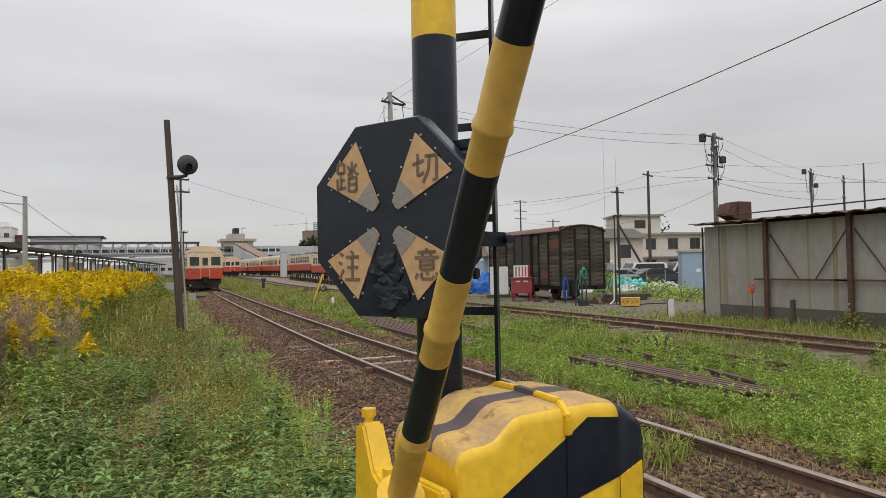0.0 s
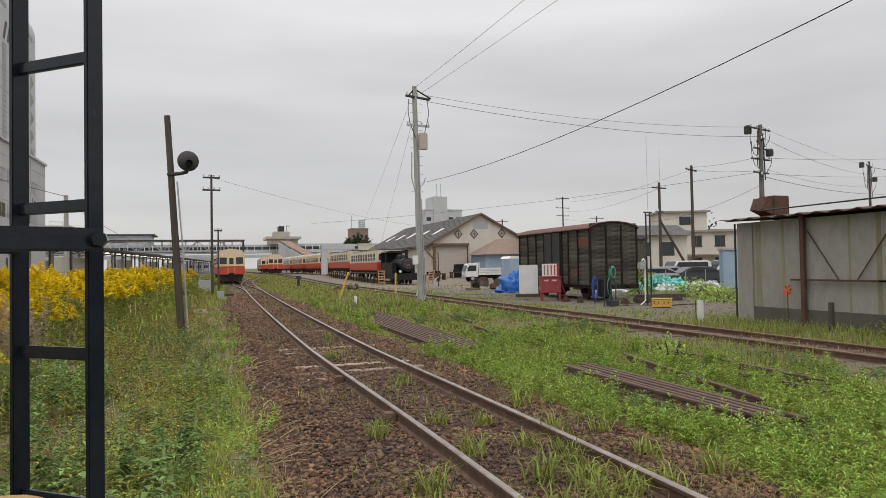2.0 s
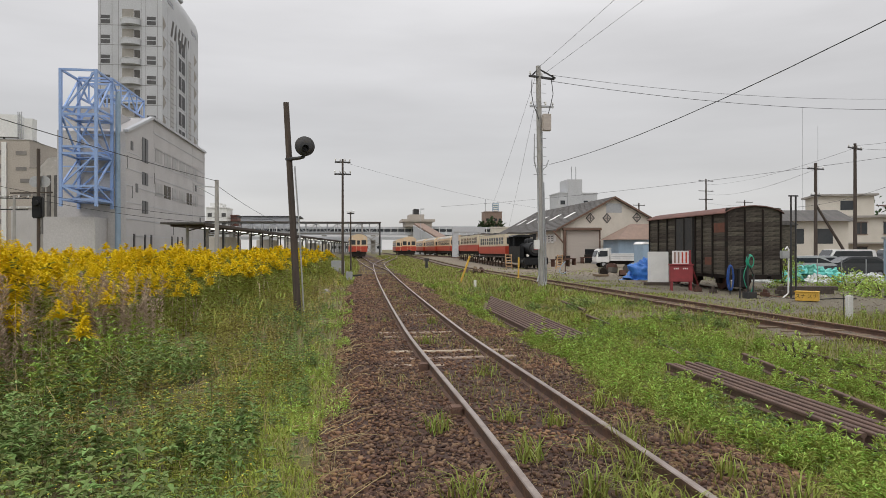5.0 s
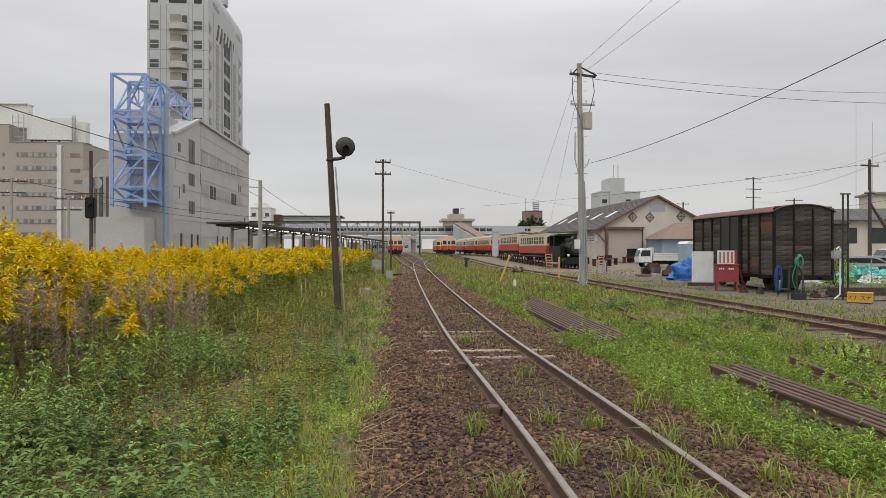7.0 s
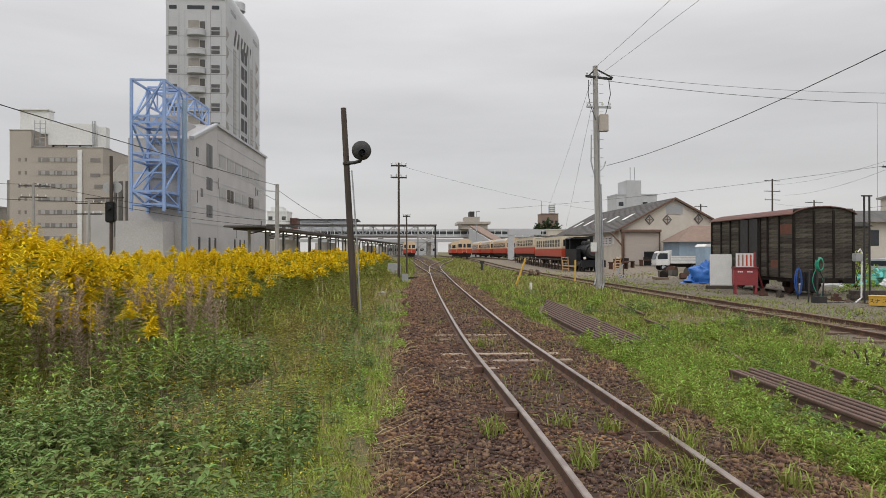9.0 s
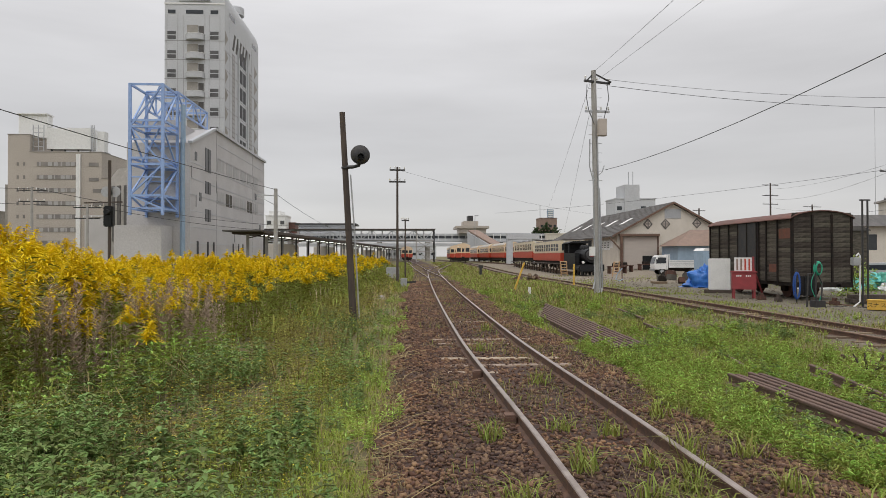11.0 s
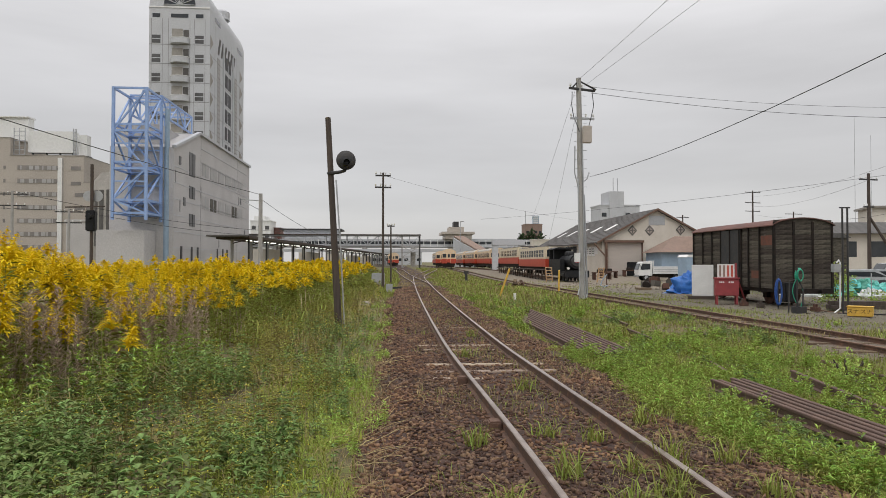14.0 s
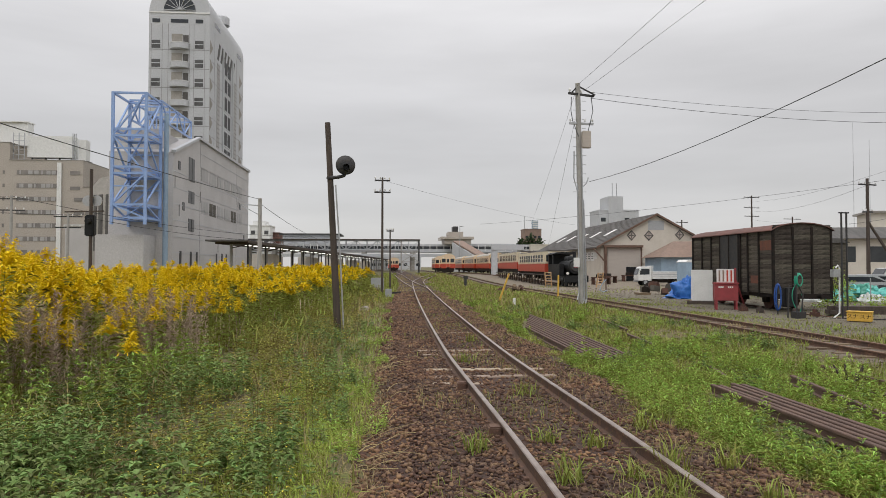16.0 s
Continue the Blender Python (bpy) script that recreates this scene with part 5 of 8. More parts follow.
def house(name, x, y, turn, L, D, h, label, upper=True):
    w = thing(name, pose(x, y, G(x, y), 0, 0, turn), label, "house", "houses")
    part("wall", Shape().box(-L / 2, -D / 2, 0, L / 2, D / 2, h), "offwhite", w)
    part("eave_slab", Shape().box(-L / 2 - 0.4, -D / 2 - 0.4, h, L / 2 + 0.4, D / 2 + 0.4, h + 0.22), "concrete", w)
    part("canopy", Shape().box(-L / 2 - 0.1, -D / 2 - 0.9, h * 0.47, L / 2 + 0.1, -D / 2 - 0.002, h * 0.47 + 0.14), "concrete", w)
    if upper:
        part("penthouse", Shape().box(-L * 0.28, -D * 0.35, h + 0.22, L * 0.12, D * 0.35, h + 2.4), "offwhite", w)
        part("penthouse_roof", Shape().box(-L * 0.28 - 0.35, -D * 0.35 - 0.35, h + 2.4, L * 0.12 + 0.35, D * 0.35 + 0.35, h + 2.6), "concrete", w)
        q = part("window", Shape().box(-L * 0.12, -D * 0.35 - 0.03, h + 0.9, -L * 0.02, -D * 0.35 - 0.004, h + 1.9), "glass", w)
    n = max(2, int(L / 2.6))
    for f in (0, 1):
        for i in range(n):
            cx = -L / 2 + (i + 0.5) * L / n
            q = part("window", Shape().box(cx - 0.6, -D / 2 - 0.02, 0.9 + f * h * 0.5, cx + 0.6, -D / 2 - 0.003, 2.1 + f * h * 0.5), "glass", w)
            part("window_frame", Shape().box(cx - 0.68, -D / 2 - 0.05, 0.82 + f * h * 0.5, cx + 0.68, -D / 2 - 0.022, 0.90 + f * h * 0.5).box(cx - 0.03, -D / 2 - 0.05, 0.9 + f * h * 0.5, cx + 0.03, -D / 2 - 0.022, 2.1 + f * h * 0.5).box(cx - 0.68, -D / 2 - 0.05, 2.1 + f * h * 0.5, cx + 0.68, -D / 2 - 0.022, 2.18 + f * h * 0.5), "brownwood", q)
    return w


house("house", 56.5, 67.5, -22, 13.5, 7, 5.2, "two storey beige house with flat roof and penthouse")
house("house", 72.0, 60.5, -25, 12, 8, 6.6, "far beige flat roofed house", False)
house("house", 44.0, 76.0, -10, 9, 7, 5.6, "pale house behind the derelict wagon", False)
w = thing("tiled_roof_house", pose(45.5, 60.5, G(45, 60), 0, 0, -12), "low house with a dark tiled roof", "house", "houses")
part("wall", Shape().box(-3.0, -3, 0, 3.0, 3, 4.5), "offwhite", w)
part("roof", Shape().prism([(-3.5, -3.6, 4.5), (-3.5, 0, 5.7), (-3.5, 3.6, 4.5)], (7.0, 0, 0)), "slate", w)
for x in (-1.7, 0.9):
    part("window", Shape().box(x - 0.7, -3.02, 2.4, x + 0.7, -3.003, 3.8), "glass", w)


# ---- railcars and locomotive ----


def railcar(name, m, label, length=17.5, rich=True, upper="cream", group="railcars", crown=0.52, top="roof_grey"):
    """A diesel railcar whose front stands at its origin and which reaches back along +y."""
    w = thing(name, m, label, "railcar", group)
    W = 1.36
    bend_in = lambda z0, z1, k=0.0: [(-W + k, 0, z0), (W - k, 0, z0), (W - k, 0, z1), (-W + k, 0, z1)]
    part("lower_body", Shape().prism(bend_in(0.92, 1.78), (0, length, 0)), "orange", w, bevel=0.04)
    part("upper_body", Shape().prism(bend_in(1.783, 3.10, 0.004), (0, length, 0)), upper, w, bevel=0.04)
    roof = [(W * math.sin(a) / math.sin(1.25) * 1.0, 0.0, 3.103 + crown * (math.cos(a) - math.cos(1.25)) / (1 - math.cos(1.25))) for a in np.linspace(-1.25, 1.25, 13)]
    part("roof_end", Shape().prism(roof, (0, 0.9, 0)), upper if crown > 0.3 else top, w, smooth=True)
    part("roof", Shape().prism([(x * 0.995, y + 0.903, z - 0.002) for x, y, z in roof], (0, length - 0.903, 0)), top, w, smooth=True)
    for x, hw, z0, z1 in ((-0.82, 0.36, 2.02, 2.72), (0, 0.21, 2.02, 2.66), (0.82, 0.36, 2.02, 2.72)):
        q = part("front_window", Shape().box(x - hw, -0.012, z0, x + hw, -0.002, z1), "glass", w)
        part("window_rim", Shape().box(x - hw - 0.04, -0.02, z0 - 0.04, x + hw + 0.04, -0.013, z0).box(x - hw - 0.04, -0.02, z1, x + hw + 0.04, -0.013, z1 + 0.04), upper, q)
    for x in (-0.9, 0.9):
        part("headlamp", Shape().tube((x, -0.06, 3.0), (x, 0.0, 3.0), 0.10, n=12), "clear", w)
        part("tail_lamp", Shape().tube((x, -0.04, 1.45), (x, 0.0, 1.45), 0.07, n=10), "red_box", w)
    part("front_door_frame", Shape().box(-0.36, -0.03, 0.95, -0.32, -0.004, 2.8).box(0.32, -0.03, 0.95, 0.36, -0.004, 2.8), upper, w)
    part("hose_recess", Shape().box(-0.3, -0.015, 0.93, 0.3, -0.003, 1.1), "under", w)
    part("coupler", Shape().box(-0.16, -0.45, 0.62, 0.16, 0.0, 0.88), "under", w)
    part("cow_catcher", Shape().box(-1.05, -0.02, 0.2, 1.05, 0.12, 0.55), "under", w)
    part("underframe", Shape().box(-1.2, 0.15, 0.5, 1.2, length - 0.15, 0.918), "under", w)
    if rich:
        n = int(length / 1.45)
        for s in (-1, 1):
            for i in range(n):
                y = 0.9 + i * (length - 1.8) / n
                q = part("side_window", Shape().box(s * (W + 0.003) - 0.005, y, 2.0, s * (W + 0.003) + 0.005, y + 0.95, 2.75), "glass", w)
                part("window_bar", Shape().box(s * (W + 0.012) - 0.004, y, 2.36, s * (W + 0.012) + 0.004, y + 0.95, 2.40), upper, q)
    for y in (2.2, 4.2, length - 4.2, length - 2.2):
        for s in (-0.53, 0.53):
            part("wheel", Shape().tube((s - 0.06, y, 0.43), (s + 0.06, y, 0.43), 0.42, n=16), "under", w)
    for y in (3.0, 8.5, 13.5):
        part("roof_vent", Shape().box(-0.25, y, 3.08 + crown, 0.25, y + 0.6, 3.2 + crown), top, w)
    return w


RT = 0.146
MOVING = railcar("departing_railcar", pose(3.82, 64.8, G(3.8, 66) + RT), "cream and vermilion diesel railcar driving away", rich=True)
railcar("parked_railcar", pose(12.62, 125.5, G(12.8, 130) + RT, 0, 0, -4.2), "cream and vermilion railcar waiting in the station")
railcar("parked_railcar", pose(12.9, 147.0, G(11, 150) + RT, 0, 0, -1.0), "second cream and vermilion railcar behind the first")
railcar("parked_railcar", pose(19.6, 70.2, G(18.5, 75) + RT + 0.27), "old railcar shown beside the locomotive, faded cream", 15.0, upper="cream_far", crown=0.16, top="dark_roof")
railcar("parked_railcar", pose(19.6, 85.8, G(18.5, 95) + RT + 0.27), "old railcar in the row, faded cream", 15.0, upper="cream_far", crown=0.16, top="dark_roof")
for k in range(3):
    railcar("parked_railcar", pose(19.8 - 0.4 * k, 112.0 + 18.2 * k, G(18, 120) + RT), "railcar in the long parked row", upper="cream")


def display_fence():
    w = thing("display_fence", pose(17.95, 69.0, G(17, 75)), "weathered timber staging along the old railcars", "fence")
    for i in range(20):
        y = i * 1.55
        part("fence_post", Shape().box(-0.06, y - 0.06, 0, 0.06, y + 0.06, 1.02), "old_wood", w)
    part("deck", Shape().box(-0.35, -0.4, 1.02, 0.25, 30.0, 1.10), "old_wood", w)
    for i in range(0, 19, 3):
        part("diagonal", Shape().bar((0, i * 1.55, 0.95), (-0.3, i * 1.55 + 1.2, 0.05), 0.06, 0.06), "sleeper", w)


display_fence()


def ladder(x, y, turn):
    w = thing("wooden_ladder", pose(x, y, G(x, y), 12, 0, turn), "small yellow wooden step ladder", "ladder", "ladders")
    for s in (-0.3, 0.3):
        part("ladder_rail", Shape().box(s - 0.035, -0.05, 0, s + 0.035, 0.05, 1.45), "tan", w)
    for z in np.arange(0.25, 1.4, 0.28):
        part("rung", Shape().box(-0.27, -0.05, z, 0.27, 0.05, z + 0.06), "tan", w)


ladder(17.2, 64.0, -30)
ladder(21.7, 62.6, 20)


def locomotive():
    w = thing("steam_locomotive", pose(19.55, 62.6, G(20, 65) + 0.02), "small black tank steam locomotive standing on display", "locomotive")
    part("frame", Shape().box(-1.1, 0.2, 0.55, 1.1, 6.6, 0.95), "loco", w)
    part("buffer_beam", Shape().box(-1.15, 0.0, 0.45, 1.15, 0.2, 1.1), "loco", w)
    part("boiler", Shape().tube((0, 0.5, 1.95), (0, 4.6, 1.95), 0.62, n=22), "loco", w, smooth=True)
    part("smokebox", Shape().tube((0, 0.25, 1.95), (0, 1.3, 1.95), 0.68, n=22), "loco", w, smooth=True)
    part("smokebox_door", Shape().tube((0, 0.15, 1.95), (0, 0.25, 1.95), 0.45, 0.55, 20), "steel_dark", w)
    part("number_plate", Shape().box(-0.18, 0.13, 1.85, 0.18, 0.148, 2.0), "red_box", w)
    part("chimney", Shape().lathe([(0.2, 0), (0.16, 0.2), (0.16, 0.75), (0.24, 0.82), (0.2, 0.86)], 16, (0, 0.8, 2.55)), "loco", w, smooth=True)
    for y in (2.2, 3.4):
        part("dome", Shape().lathe([(0.3, 0), (0.3, 0.3), (0.2, 0.45), (0.05, 0.5)], 16, (0, y, 2.5)), "loco", w, smooth=True)
    for s in (-1, 1):
        part("side_tank", Shape().box(s * 0.72 - (0.0 if s > 0 else 0.45), 1.9, 1.0, s * 0.72 + (0.45 if s > 0 else 0.0), 4.6, 2.2), "loco", w, bevel=0.03)
        for y in (1.5, 2.9, 4.3):
            part("wheel", Shape().tube((s * 0.5, y, 0.55), (s * 0.62, y, 0.55), 0.52, n=20), "loco", w)
        part("cylinder", Shape().tube((s * 0.95, 0.5, 0.7), (s * 0.95, 1.3, 0.7), 0.25, n=14), "loco", w)
        part("headlamp", Shape().tube((s * 0.85, 0.0, 1.3), (s * 0.85, 0.2, 1.3), 0.12, n=12), "clear", w)
    part("running_board", Shape().box(-1.15, 0.2, 0.95, 1.15, 4.6, 1.0), "loco", w)
    part("cab", Shape().box(-1.15, 4.6, 1.0, 1.15, 6.6, 2.2), "loco", w)
    part("cab_back", Shape().box(-1.15, 6.4, 2.2, 1.15, 6.6, 3.2), "loco", w)
    for x in (-1.15, 1.0):
        part("cab_pillar", Shape().box(x, 4.6, 2.2, x + 0.15, 4.8, 3.2), "loco", w)
    part("cab_roof", Shape().prism([(-1.3, 4.3, 3.2), (1.3, 4.3, 3.2), (0.7, 4.3, 3.42), (-0.7, 4.3, 3.42)], (0, 2.6, 0)), "loco", w)


locomotive()


def gantry():
    w = thing("washing_gantry", pose(22.2, 109.5, G(22, 109)), "pale concrete portal over the siding", "portal")
    for x in (-3.75, 0.6):
        part("leg", Shape().box(x, -0.5, 0, x + 0.95, 0.5, 4.15), "hotel", w, bevel=0.03)
    part("beam", Shape().box(-3.75, -0.6, 4.152, 1.6, 0.6, 5.1), "hotel", w, bevel=0.03)


gantry()


def warehouse():
    g = G(34, 85)
    w = thing("warehouse", pose(35.6, 83.0, g), "cream plastered warehouse with slate gable roof", "warehouse")
    hw, D, e, ap = 7.1, 36.0, 4.55, 8.55
    part("gable_wall", Shape().prism([(-hw, 0, 0), (hw, 0, 0), (hw, 0, e), (0, 0, ap - 0.25), (-hw, 0, e)], (0, 0.3, 0)), "offwhite", w)
    part("gable_wall", Shape().prism([(-hw, D, 0), (hw, D, 0), (hw, D, e), (0, D, ap - 0.25), (-hw, D, e)], (0, 0.3, 0)), "offwhite", w)
    for s in (-1, 1):
        part("side_wall", Shape().box(s * hw - (0.3 if s > 0 else 0), 0.3, 0, s * hw + (0.3 if s < 0 else 0), D, e), "offwhite", w)
        r = part("roof", Shape().prism([(0, -0.4, ap), (s * (hw + 0.7), -0.4, e - 0.25), (s * (hw + 0.7), -0.4, e - 0.42), (0, -0.4, ap - 0.18)], (0, D + 0.8, 0)), "slate", w)
        part("barge_board", Shape().prism([(0, -0.46, ap + 0.03), (s * (hw + 0.75), -0.46, e - 0.22), (s * (hw + 0.75), -0.46, e - 0.46), (0, -0.46, ap - 0.24)], (0, 0.055, 0)), "brownwood", w)
        for k in range(1, 19):
            f = k / 19
            q = Vector((s * f * (hw + 0.7), -0.42, ap + 0.012 + f * (e - 0.25 - ap)))
            part("slate_course", Shape().bar(q, q + Vector((0, D + 0.82, 0)), 0.05, 0.035), "dark_roof", r)
        for k in range(5):
            y = 5 + k * 6.5
            p = lambda f, yy: (s * f * (hw + 0.7), yy, ap + 0.03 + f * (e - 0.25 - ap))
            part("skylight", Shape().prism([p(0.42, y), p(0.62, y), p(0.62, y + 1.3), p(0.42, y + 1.3)], (0, 0, 0.05)), "white", r)
    # diamond vents and a window in the gable
    for x, z in ((-3.2, 5.75), (-0.95, 5.75), (3.1, 5.85)):
        v = part("vent", Shape().prism([(x - 0.62, -0.06, z), (x, -0.06, z - 0.68), (x + 0.62, -0.06, z), (x, -0.06, z + 0.68)], (0, 0.055, 0)), "slate", w)
        part("vent_panel", Shape().prism([(x - 0.44, -0.09, z), (x, -0.09, z - 0.48), (x + 0.44, -0.09, z), (x, -0.09, z + 0.48)], (0, 0.028, 0)), "shutter", v)
        part("vent_cross", Shape().box(x - 0.36, -0.115, z - 0.05, x + 0.36, -0.092, z + 0.05).box(x - 0.05, -0.115, z - 0.40, x + 0.05, -0.092, z - 0.052).box(x - 0.05, -0.115, z + 0.052, x + 0.05, -0.092, z + 0.40), "slate", v)
    part("gable_window", Shape().box(-1.05, -0.04, 6.45, 1.05, -0.004, 7.65), "galv", w)
    # the big door with its brown frame and timber struts
    dx = -4.35
    part("door_leaf", Shape().box(dx - 2.0, -0.10, 0.1, dx + 2.3, -0.01, 4.15), "shutter", w)
    part("door_frame", Shape().box(dx - 2.6, -0.55, 4.2, dx + 2.5, -0.01, 4.5), "brownwood", w)
    part("door_frame", Shape().box(dx - 2.5, -0.5, 0, dx - 2.2, -0.2, 4.2), "brownwood", w)
    part("door_frame", Shape().box(dx + 2.32, -0.14, 0, dx + 2.5, -0.02, 4.2), "brownwood", w)
    part("strut", Shape().bar((dx - 2.4, -0.4, 2.4), (dx - 3.9, -0.4, 4.1), 0.16, 0.16), "brownwood", w)
    # no hole is cut: a flat black panel paints the shade inside the doorway
    part("dark_opening", Shape().box(dx + 0.4, -0.13, 0.0, dx + 2.3, -0.105, 1.75), "loco", w)
    for k in range(4):
        y = 2.4 + 1.5 * k
        part("side_window", Shape().box(-hw - 0.03, y - 0.5, 2.75, -hw - 0.004, y + 0.5, 3.65), "white", w)
    for k in range(3):
        q = part("sign_board", Shape().box(-hw - 0.07, 3.0 + 1.45 * k, 2.55, -hw - 0.035, 4.15 + 1.45 * k, 3.75), "white", w, "white sign board with grey strokes")
        for z in (2.8, 3.1, 3.4):
            part("sign_bar", Shape().box(-hw - 0.085, 3.2 + 1.45 * k, z, -hw - 0.072, 3.95 + 1.45 * k, z + 0.12), "slate", q)
    # lean-to with a brown roof
    part("annex_wall", Shape().box(-1.7, -5.6, 0, 8.0, -0.7, 2.9), "blue_pale", w)
    part("annex_roof", Shape().add([(-2.2, -6.2, 2.9), (8.4, -6.2, 2.9), (8.4, -3.2, 4.9), (0.9, -3.2, 4.9), (-2.2, -0.62, 2.9), (8.4, -0.62, 2.9)], [(0, 1, 2, 3), (0, 3, 4), (3, 2, 5, 4), (1, 5, 2), (0, 4, 5, 1)]), "brownroof", w)


warehouse()


def light_truck():
    w = thing("light_truck", pose(29.6, 67.6, G(30, 70), 0, 0, 176), "small white flatbed truck parked on the gravel", "truck")
    cab = part("cab", Shape().prism([(0.98, -0.8, 0.5), (2.35, -0.8, 0.5), (2.38, -0.8, 1.05), (2.14, -0.8, 1.78), (1.98, -0.8, 1.95), (0.98, -0.8, 1.98)], (0, 1.6, 0)), "white", w, bevel=0.05, smooth=True)
    part("windscreen", Shape().prism([(2.39, -0.68, 1.12), (2.17, -0.64, 1.76), (2.17, 0.64, 1.76), (2.39, 0.68, 1.12)], (0.012, 0, 0.004)), "glass", cab)
    part("bumper", Shape().box(2.36, -0.78, 0.38, 2.46, 0.78, 0.58), "galv", cab, bevel=0.02)
    for s in (-1, 1):
        part("side_window", Shape().prism([(1.2, s * 0.803, 1.15), (2.22, s * 0.803, 1.12), (2.02, s * 0.803, 1.74), (1.2, s * 0.803, 1.74)], (0, s * 0.006, 0)), "glass", cab)
        part("door_seam", Shape().box(1.16, s * 0.803 - 0.004, 0.6, 1.175, s * 0.803 + 0.004, 1.9), "galv", cab)
        part("headlight", Shape().box(2.36, s * 0.6 - 0.12, 0.72, 2.40, s * 0.6 + 0.12, 0.88), "clear", cab)
        part("mirror", Shape().box(2.18, s * 0.96 - 0.05, 1.3, 2.24, s * 0.96 + 0.07, 1.6), "loco", cab, bevel=0.02)
    b = part("bed", Shape().box(-2.4, -0.85, 0.7, 0.9, 0.85, 0.85), "white", w)
    for s in (-1, 1):
        d = part("drop_side", Shape().box(-2.4, s * 0.83 - 0.025, 0.85, 0.9, s * 0.83 + 0.025, 1.45), "white", b)
        for z in (0.98, 1.15, 1.32):
            part("side_rib", Shape().box(-2.36, s * 0.86 - 0.008, z - 0.02, 0.86, s * 0.86 + 0.008, z + 0.02), "galv", d)
        for x in (-1.5, 1.6):
            t = part("wheel", Shape().tube((x, s * 0.55, 0.33), (x, s * 0.78, 0.33), 0.33, n=18), "rubber", w)
            part("rim", Shape().tube((x, s * 0.78, 0.33), (x, s * 0.79, 0.33), 0.19, n=12), "galv", t)
    part("head_board", Shape().box(0.82, -0.83, 0.85, 0.88, 0.83, 1.45), "white", b)
    for y in np.linspace(-0.8, 0.8, 7):
        part("rack_bar", Shape().box(0.82, y - 0.02, 1.45, 0.87, y + 0.02, 2.0), "white", b)
    part("rack_rail", Shape().box(0.81, -0.83, 2.0, 0.88, 0.83, 2.05), "white", b)
    part("tail_board", Shape().box(-2.43, -0.80, 0.85, -2.38, 0.80, 1.45), "white", b)
    part("chassis", Shape().box(-2.2, -0.4, 0.35, 2.2, 0.4, 0.69), "under", w)


light_truck()
w = thing("portable_toilet", pose(31.0, 63.8, G(31, 64), 0, 0, 10), "pale blue portable cabin with domed roof", "cabin")
part("body", Shape().box(-0.75, -0.75, 0.1, 0.75, 0.75, 2.4), "blue_pale", w, bevel=0.03)
part("roof", Shape().prism([(-0.8, -0.8, 2.4), (0.8, -0.8, 2.4), (0.5, -0.8, 2.65), (-0.5, -0.8, 2.65)], (0, 1.6, 0)), "white", w)
for x in (-0.45, 0.0, 0.45):
    part("rib", Shape().box(x - 0.04, -0.78, 0.15, x + 0.04, -0.752, 2.35), "blue_pale", w)
for x, y in ((31.6, 81.4), (27.0, 76.0), (24.6, 71.0)):
    w = thing("work_bench", pose(x, y, G(x, y), 0, 0, 10), "low rusty bench with scrap on it", "bench", "benches")
    part("top", Shape().box(-1.0, -0.4, 0.7, 1.0, 0.4, 0.8), "rust", w)
    for sx in (-0.9, 0.9):
        part("leg", Shape().box(sx - 0.06, -0.35, 0, sx + 0.06, 0.35, 0.7), "rust", w)
    part("scrap", Shape().box(-0.5, -0.25, 0.8, 0.3, 0.2, 1.1), "under", w)
w = thing("water_standpipe", pose(18.2, 49.8, G(18, 50)), "thin standpipe with blue hose on the gravel", "standpipe")
part("pipe", Shape().tube((0, 0, 0), (0, 0, 2.9), 0.04), "rust", w)
part("hose", Shape().path([(0, -0.05, 1.0), (-0.3, -0.05, 0.7), (-0.5, -0.05, 0.2), (-0.2, -0.05, 0.05), (0.05, -0.05, 0.2)], 0.035), "blue_pale", w)

# ---- the station and the town ----


def lattice(w, name, p, q, h, n, m="galv", t=0.12):
    """A flat truss from p to q, h high, with n bays."""
    p, q, up = Vector(p), Vector(q), Vector((0, 0, h))
    part(name + "_chord", Shape().bar(p, q, t, t), m, w)
    part(name + "_chord", Shape().bar(p + up, q + up, t, t), m, w)
    for i in range(n + 1):
        a = p.lerp(q, i / n)
        part(name + "_post", Shape().bar(a, a + up, t * 0.7, t * 0.7), m, w)
        if i < n:
            b = p.lerp(q, (i + 1) / n)
            part(name + "_brace", Shape().bar(a if i % 2 else a + up, b + up if i % 2 else b, t * 0.5, t * 0.5), m, w)


